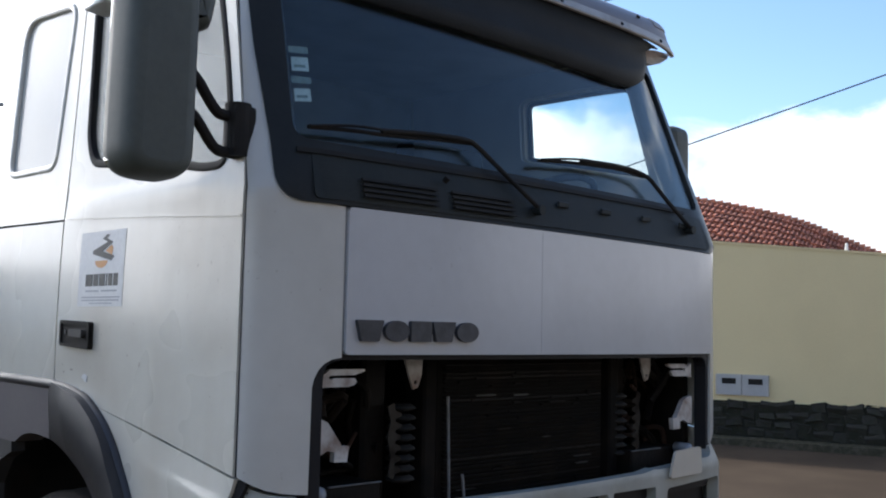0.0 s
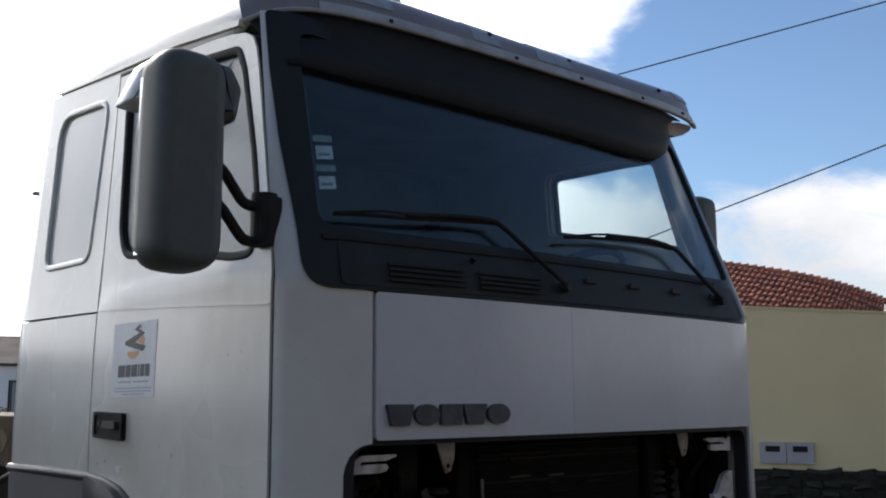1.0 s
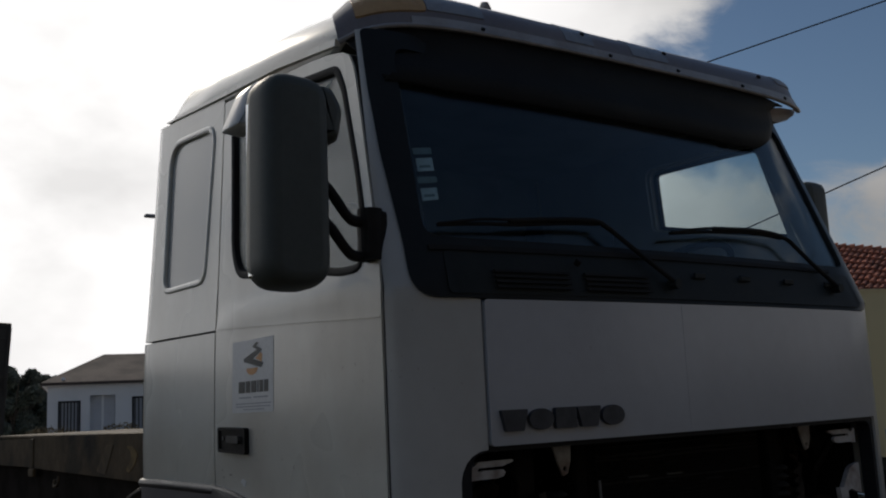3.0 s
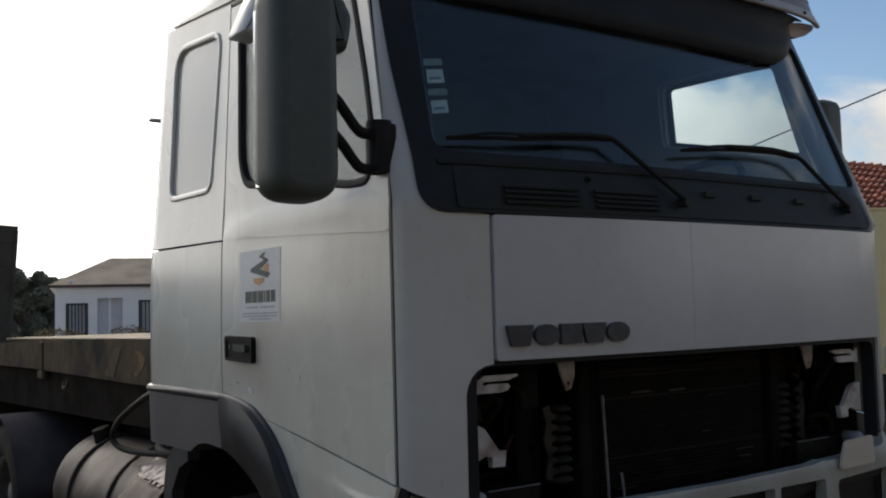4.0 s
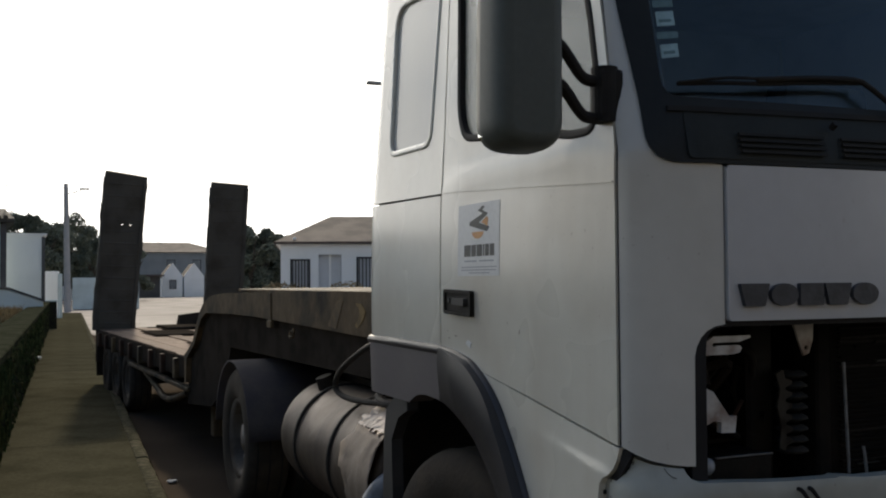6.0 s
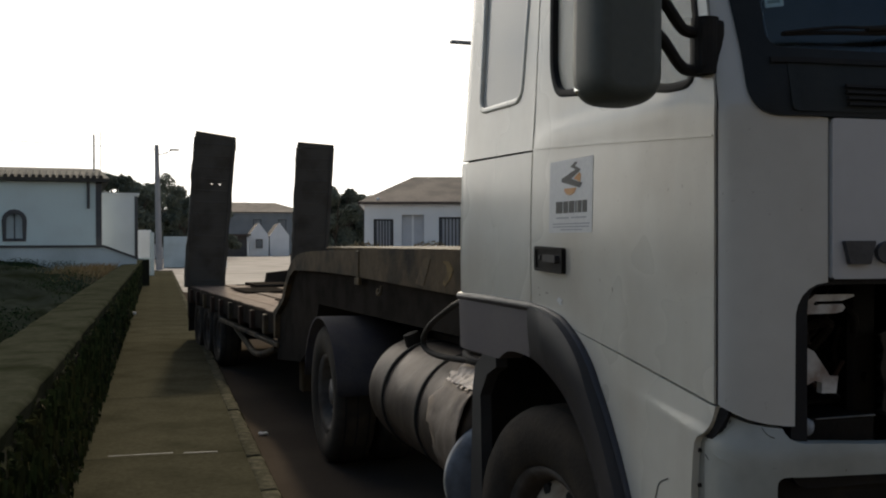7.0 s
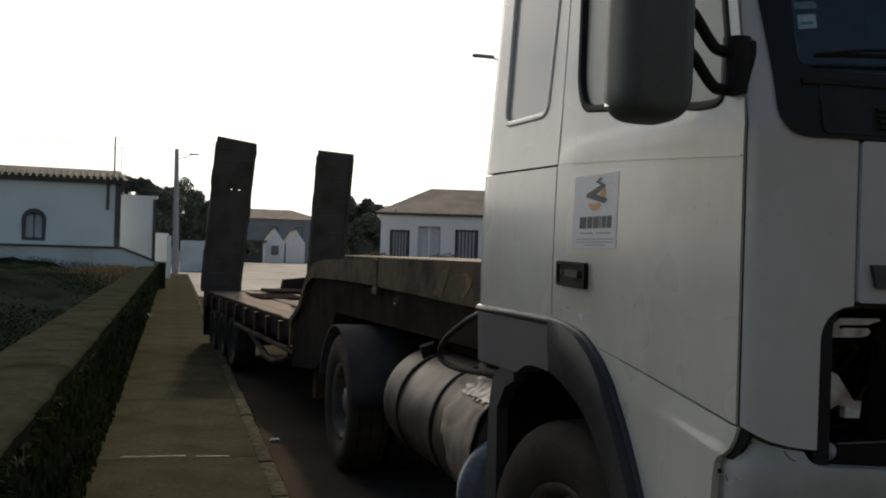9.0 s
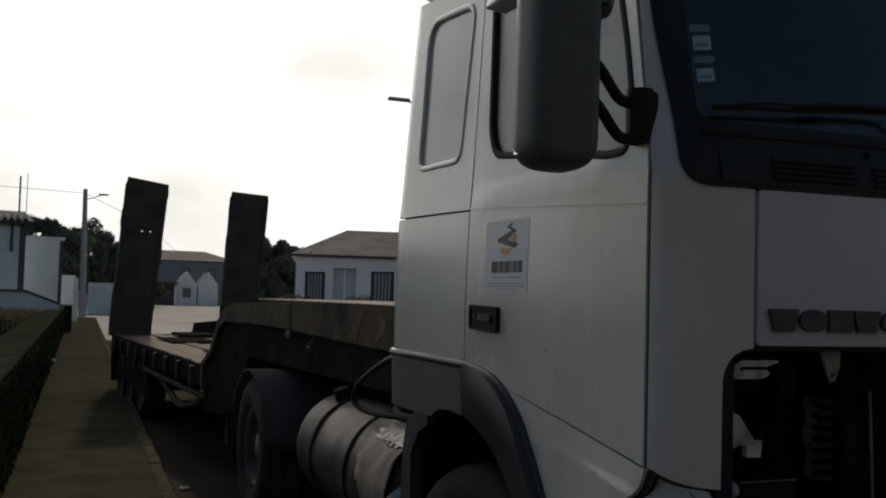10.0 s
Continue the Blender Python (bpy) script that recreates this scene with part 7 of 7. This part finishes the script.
def build_tiled_house():
    h = thing("tiled_house", "house with a red clay-tiled hip roof behind the yellow wall", "house")
    hip = [Vector(p) for p in ((15.4, 12.8, 5.02), (16.4, 10.98, 4.80), (17.36, 9.23, 4.52), (18.27, 7.58, 4.08), (18.82, 6.38, 3.50), (19.3, 5.3, 2.95))]
    # roof face towards the road: from the hip line down to the eave
    bm = bmesh.new()
    rows = []
    fine = curve_points(hip, 6)
    for p in fine:
        k = max(0.0, (p.z - 2.95) / 2.0)
        low = p + Vector((-0.962, -0.273, 0)) * (4.6 * k + 0.05) + Vector((0, 0, -(p.z - 2.9)))
        rows.append((p, low))
    for i in range(len(rows) - 1):
        (a, al), (b, bl) = rows[i], rows[i + 1]
        bm.faces.new([bm.verts.new(q) for q in (al, bl, b, a)])
        bm.faces.new([bm.verts.new(q) for q in (a, b, Vector((b.x + 2.5, b.y + 1.2, 2.9)), Vector((a.x + 2.5, a.y + 1.2, 2.9)))])
    roof = part("roof", bm, "tile", h, "red clay roof tiles")
    # clay tiles: rolled half-pipes in stepped courses, from the eave up to the hip
    bm = bmesh.new()
    rng = random.Random(9)
    for i in range(len(rows) - 1):
        for m in range(3):
            (a, al), (b, bl) = rows[i], rows[i + 1]
            top, foot = a.lerp(b, m / 3 + 0.167), al.lerp(bl, m / 3 + 0.167)
            span = top - foot
            n = max(1, int(span.length / 0.30))
            w = 0.5 * (b - a).length / 3
            run, across_ = span.normalized(), (b - a).normalized()
            out = across_.cross(run).normalized()
            out = out if out.z > 0 else -out
            for j in range(n):
                p0, p1 = foot + span * (j / n), foot + span * ((j + 1.08) / n)
                rise = rng.uniform(0.0, 0.012)
                rings = []
                for q, lift, g in ((p0, 0.045 + rise, 1.0), (p1, 0.005 + rise, 0.82)):
                    rings.append([bm.verts.new(q + across_ * (w * g * math.cos(t)) + out * (lift + 0.055 * math.sin(t))) for t in (math.pi * e / 5 for e in range(6))])
                for e in range(5):
                    bm.faces.new((rings[0][e], rings[0][e + 1], rings[1][e + 1], rings[1][e])).smooth = True
                bm.faces.new(rings[0])
    tagged(part("tiles", bm, "tile_laid", roof, "rolled red clay tiles in courses"), kind="stuff")
    for i in range(0, len(fine) - 1):
        for s in (0.0, 0.5):
            p = fine[i].lerp(fine[i + 1], s)
            q = fine[i].lerp(fine[i + 1], s + 0.5)
            part("hip_tile", rod(bmesh.new(), p + Vector((0, 0, 0.02)), q + Vector((0, 0, 0.05)), 0.075, 8, 0.095), "tile", roof)
    c = ywall(2.0, 2.93, -0.1)
    part("wall", sheet([(-8, 0), (-0.5, 0), (-0.5, 2.85), (-8, 2.85)], [], ywall, 0.25, (0, 0), -1.6), "yellow", h)
    part("vent_pipe", rod(bmesh.new(), c, c + Vector((0.02, 0, 0.14)), 0.03, 8, 0.02), "white", h)


build_tiled_house()


def build_litter():
    for x, y, s in ((-1.04, 19.43, 0.10), (-0.24, 6.40, 0.045)):
        z = 0.135 if x < kerb_x(y) else 0.002
        bm = bmesh.new()
        bmesh.ops.create_icosphere(bm, subdivisions=2, radius=s, matrix=Matrix.Translation((x, y, z + s * 0.3)) @ Matrix.Diagonal((1, 0.6, 0.35, 1)))
        for v in bm.verts:
            v.co += Vector((0, 0, 0.4 * s * noise.noise(v.co * 40)))
        tagged(link("litter", bm, "paper"), "crumpled pale scrap of paper lying on the ground", "litter", group="litter")


build_litter()

# ---- pieces of the setting ----


def piece(name, me, parent, m):
    ob = new(name, me)
    ob.parent = parent
    ob.matrix_basis = m
    return ob


def block_mesh(name, mat, sx, sy, sz, bevel, rough=0.0, seed=0):
    bm = boxed(-sx / 2, sx / 2, -sy / 2, sy / 2, -sz / 2, sz / 2, bevel)
    rng = random.Random(seed)
    for v in bm.verts:
        v.co += Vector((rng.uniform(-1, 1), rng.uniform(-1, 1), rng.uniform(-1, 1))) * rough
    me = bpy.data.meshes.new(name)
    bm.to_mesh(me)
    bm.free()
    me.materials.append(M[mat])
    return me


def kerb_mesh(seed):
    """A worn kerb stone, one metre long, its outer arris chipped and rounded."""
    bm = bmesh.new()
    rows = []
    for k in range(13):
        y = -0.4995 + 0.999 * k / 12
        n1, n2 = noise.noise(Vector((y * 6, seed * 3.1, 0.5))), noise.noise(Vector((y * 17, seed * 5.3, 2.5)))
        chip = 0.020 + 0.022 * max(0.0, n1) + 0.014 * abs(n2)
        prof = [(-0.0625, -0.1), (-0.0625, 0.094 + 0.003 * n2), (-0.030, 0.098 + 0.004 * n1), (0.058 - chip, 0.099 + 0.004 * n2), (0.062 - 0.3 * chip + 0.006 * n1, 0.097 - 0.7 * chip), (0.066 + 0.006 * n2, 0.02), (0.066, -0.1)]
        rows.append([bm.verts.new((x, y, z)) for x, z in prof])
    for a, b in zip(rows, rows[1:]):
        for k in range(6):
            bm.faces.new((a[k], a[k + 1], b[k + 1], b[k])).smooth = 1 <= k <= 4
    bm.faces.new(rows[0]); bm.faces.new(rows[-1][::-1])
    bmesh.ops.recalc_face_normals(bm, faces=bm.faces[:])
    me = bpy.data.meshes.new("kerb_stone")
    bm.to_mesh(me)
    bm.free()
    me.materials.append(M["kerb"])
    return me


def build_pieces():
    rng = random.Random(17)
    turn = -math.degrees(math.atan(KERB_TURN))
    # pavement slabs, cast in long bays
    width = kerb_x(5) - foot_x(5) - 0.125
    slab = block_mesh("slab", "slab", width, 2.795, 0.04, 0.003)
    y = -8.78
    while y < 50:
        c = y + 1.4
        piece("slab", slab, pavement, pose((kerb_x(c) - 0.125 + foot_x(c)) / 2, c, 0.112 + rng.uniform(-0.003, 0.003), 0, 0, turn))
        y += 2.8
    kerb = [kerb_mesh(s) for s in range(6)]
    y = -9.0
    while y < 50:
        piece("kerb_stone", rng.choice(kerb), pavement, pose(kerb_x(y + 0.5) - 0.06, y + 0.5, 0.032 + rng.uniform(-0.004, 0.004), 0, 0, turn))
        y += 1.0
    for x0, x1, yy in ((-1.50, -1.05, 5.33), (-0.98, -0.74, 5.27)):
        bm = bmesh.new()
        tube(bm, [(x0, yy, 0.131), ((x0 + x1) / 2, yy - 0.02, 0.132), (x1, yy - 0.03, 0.131)], 0.006, 5)
        part("joint_mortar", bm, "pipe", pavement, "pale strip of joint mortar")
    # coping of the low wall
    bm = bmesh.new()
    prev = None
    for k in range(284):
        y = -9.0 + 42.3 * k / 283
        w = 0.022 * noise.noise(Vector((y * 1.9, 3.0, 0.0))) + 0.008 * noise.noise(Vector((y * 9, 7.0, 0.0)))
        z = 0.003 * noise.noise(Vector((y * 1.3, 1.0, 4.0)))
        x = foot_x(y)
        row = [bm.verts.new(q) for q in ((x + 0.005 + w, y, 0.925), (x + 0.018 + w, y, 1.005 + z), (x - 0.01 + w, y, 1.026 + z), (x - 0.24, y, 1.024 + z), (x - 0.45 - w, y, 1.010 + z), (x - 0.475 - w, y, 0.925))]
        if prev:
            for a in range(6):
                bm.faces.new((prev[a], row[a], row[(a + 1) % 6], prev[(a + 1) % 6])).smooth = a == 1
        else:
            bm.faces.new(row[::-1])
        prev = row
    bm.faces.new(prev)
    bmesh.ops.recalc_face_normals(bm, faces=bm.faces[:])
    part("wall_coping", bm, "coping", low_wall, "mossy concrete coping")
    pier = part("wall_pier", boxed(-0.66, -0.15, 33.32, 33.75, -0.02, 1.03, 0.02), "basalt", low_wall, "dark stone pier closing the wall")
    part("pier_cap", boxed(-0.72, -0.11, 33.28, 33.80, 1.03, 1.085, 0.012), "blue_white", pier, "pale cap stone")
    # rubble face of the low wall
    rubble = [block_mesh("stone", "basalt", 0.12, rng.uniform(0.24, 0.36), rng.uniform(0.15, 0.20), 0.045, 0.013, 30 + s) for s in range(8)]
    n = 0
    for row in range(5):
        y = 0.0 + rng.uniform(0, 0.2)
        while y < 17 and n < 295:
            step = rng.uniform(0.27, 0.33)
            piece("stone", rng.choice(rubble), low_wall, pose(foot_x(y) - 0.045 + rng.uniform(-0.015, 0.012), y, 0.21 + row * 0.165 + rng.uniform(-0.02, 0.02), rng.uniform(-8, 8), 0, turn + rng.uniform(-5, 5)))
            y += step
            n += 1
    rest = bmesh.new()
    for row in range(5):
        y = 17.2
        while y < 33.0:
            box(rest, foot_x(y) - 0.10, foot_x(y) + 0.01 + rng.uniform(-0.02, 0.02), y, y + rng.uniform(0.26, 0.32), 0.14 + row * 0.165, 0.29 + row * 0.165)
            y += 0.33
    tagged(part("stones", rest, "basalt", low_wall), kind="stuff")
    # irregular stones of the plinth under the yellow wall
    ps = [block_mesh("stone", "basalt_far", rng.uniform(0.20, 0.30), 0.05, rng.uniform(0.11, 0.17), 0.025, 0.032, 60 + s) for s in range(8)]
    ang = math.degrees(math.atan2(YDIR.y, YDIR.x))
    for row in range(4):
        a = -2.0 + 0.15 * row
        while a < 5:
            p = ywall(a, 0.17 + row * 0.134 + rng.uniform(-0.012, 0.012), 0.006)
            piece("stone", rng.choice(ps), yellow_wall, Matrix.Translation(p) @ pose(0, 0, 0, 0, 0, ang) @ pose(0, 0, 0, 0, rng.uniform(-9, 9), 0))
            a += rng.uniform(0.21, 0.29)


def build_wall_growth():
    """Grass, fern and moss hanging over the face of the low wall."""
    rng = random.Random(31)
    bm = bmesh.new()
    for k in range(3000):
        y = rng.choice((rng.uniform(0.5, 9.0), rng.uniform(0.5, 24.0)))
        z = rng.choice((rng.uniform(0.70, 0.95), rng.uniform(0.12, 0.92)))
        ln, w = rng.uniform(0.03, 0.12), rng.uniform(0.002, 0.006)
        out = rng.uniform(0.01, 0.045)
        x = foot_x(y) + 0.012
        s = rng.uniform(-0.07, 0.07)
        a = bm.verts.new((x, y - w, z)); b = bm.verts.new((x, y + w, z + rng.uniform(-0.01, 0.01)))
        c = bm.verts.new((x + out, y + s * 0.5 + w * 0.8, z + 0.02 - ln * 0.4)); d = bm.verts.new((x + out * 0.9, y + s, max(0.135, z - ln)))
        bm.faces.new((a, b, c)); bm.faces.new((a, c, d))
    for k in range(1500):
        # leafy cushions, thickest under the coping, with a ragged fringe over its edge
        y = 0.5 + 32.0 * rng.random() ** 1.9
        z = rng.choice((rng.uniform(0.80, 0.99), rng.uniform(0.15, 0.92), rng.uniform(0.15, 0.92)))
        if z > 0.93 and noise.noise(Vector((y * 1.6, 4.0, 1.0))) < 0.0:
            z -= 0.12
        leaves(bm, (foot_x(y) + 0.022, y, z), (0.022, 0.05, 0.045), 8, 0.011, rng)
    tagged(link("wall_growth", bm, "wall_weed"), "dark grass and moss hanging down the low stone wall", "plants", kind="stuff")


def build_dry_wisps():
    """Yellowed stalks among the growth on the wall."""
    rng = random.Random(32)
    bm = bmesh.new()
    for k in range(260):
        y = 0.6 + 16.0 * rng.random() ** 1.8
        z = rng.uniform(0.18, 0.98)
        p = Vector((foot_x(y) + 0.035, y, z))
        d = Vector((rng.uniform(0.0, 0.02), rng.uniform(-0.05, 0.05), rng.uniform(-0.07, 0.05)))
        w = Vector((0, 0.0028, 0.001))
        bm.faces.new([bm.verts.new(q) for q in (p - w, p + w, p + d)])
    tagged(link("dry_wisps", bm, "straw"), "yellowed dry stalks on the stone wall", "plants", kind="stuff")


M["wall_weed"] = material("dark_wall_weed", (0.044, 0.062, 0.026), 0.9, second=(0.085, 0.082, 0.038), scale=3.0, amount=0.9, bump=0, island=-0.5, spec=0.0)
build_wall_growth()
build_dry_wisps()
M["basalt_far"] = material("grey_plinth_stone", (0.050, 0.047, 0.041), 0.9, second=(0.034, 0.038, 0.026), scale=6, amount=0.8, fine=60, fine_amount=0.3, bump=0.5, bump_scale=40, island=0.22, spec=0.05)
build_pieces()
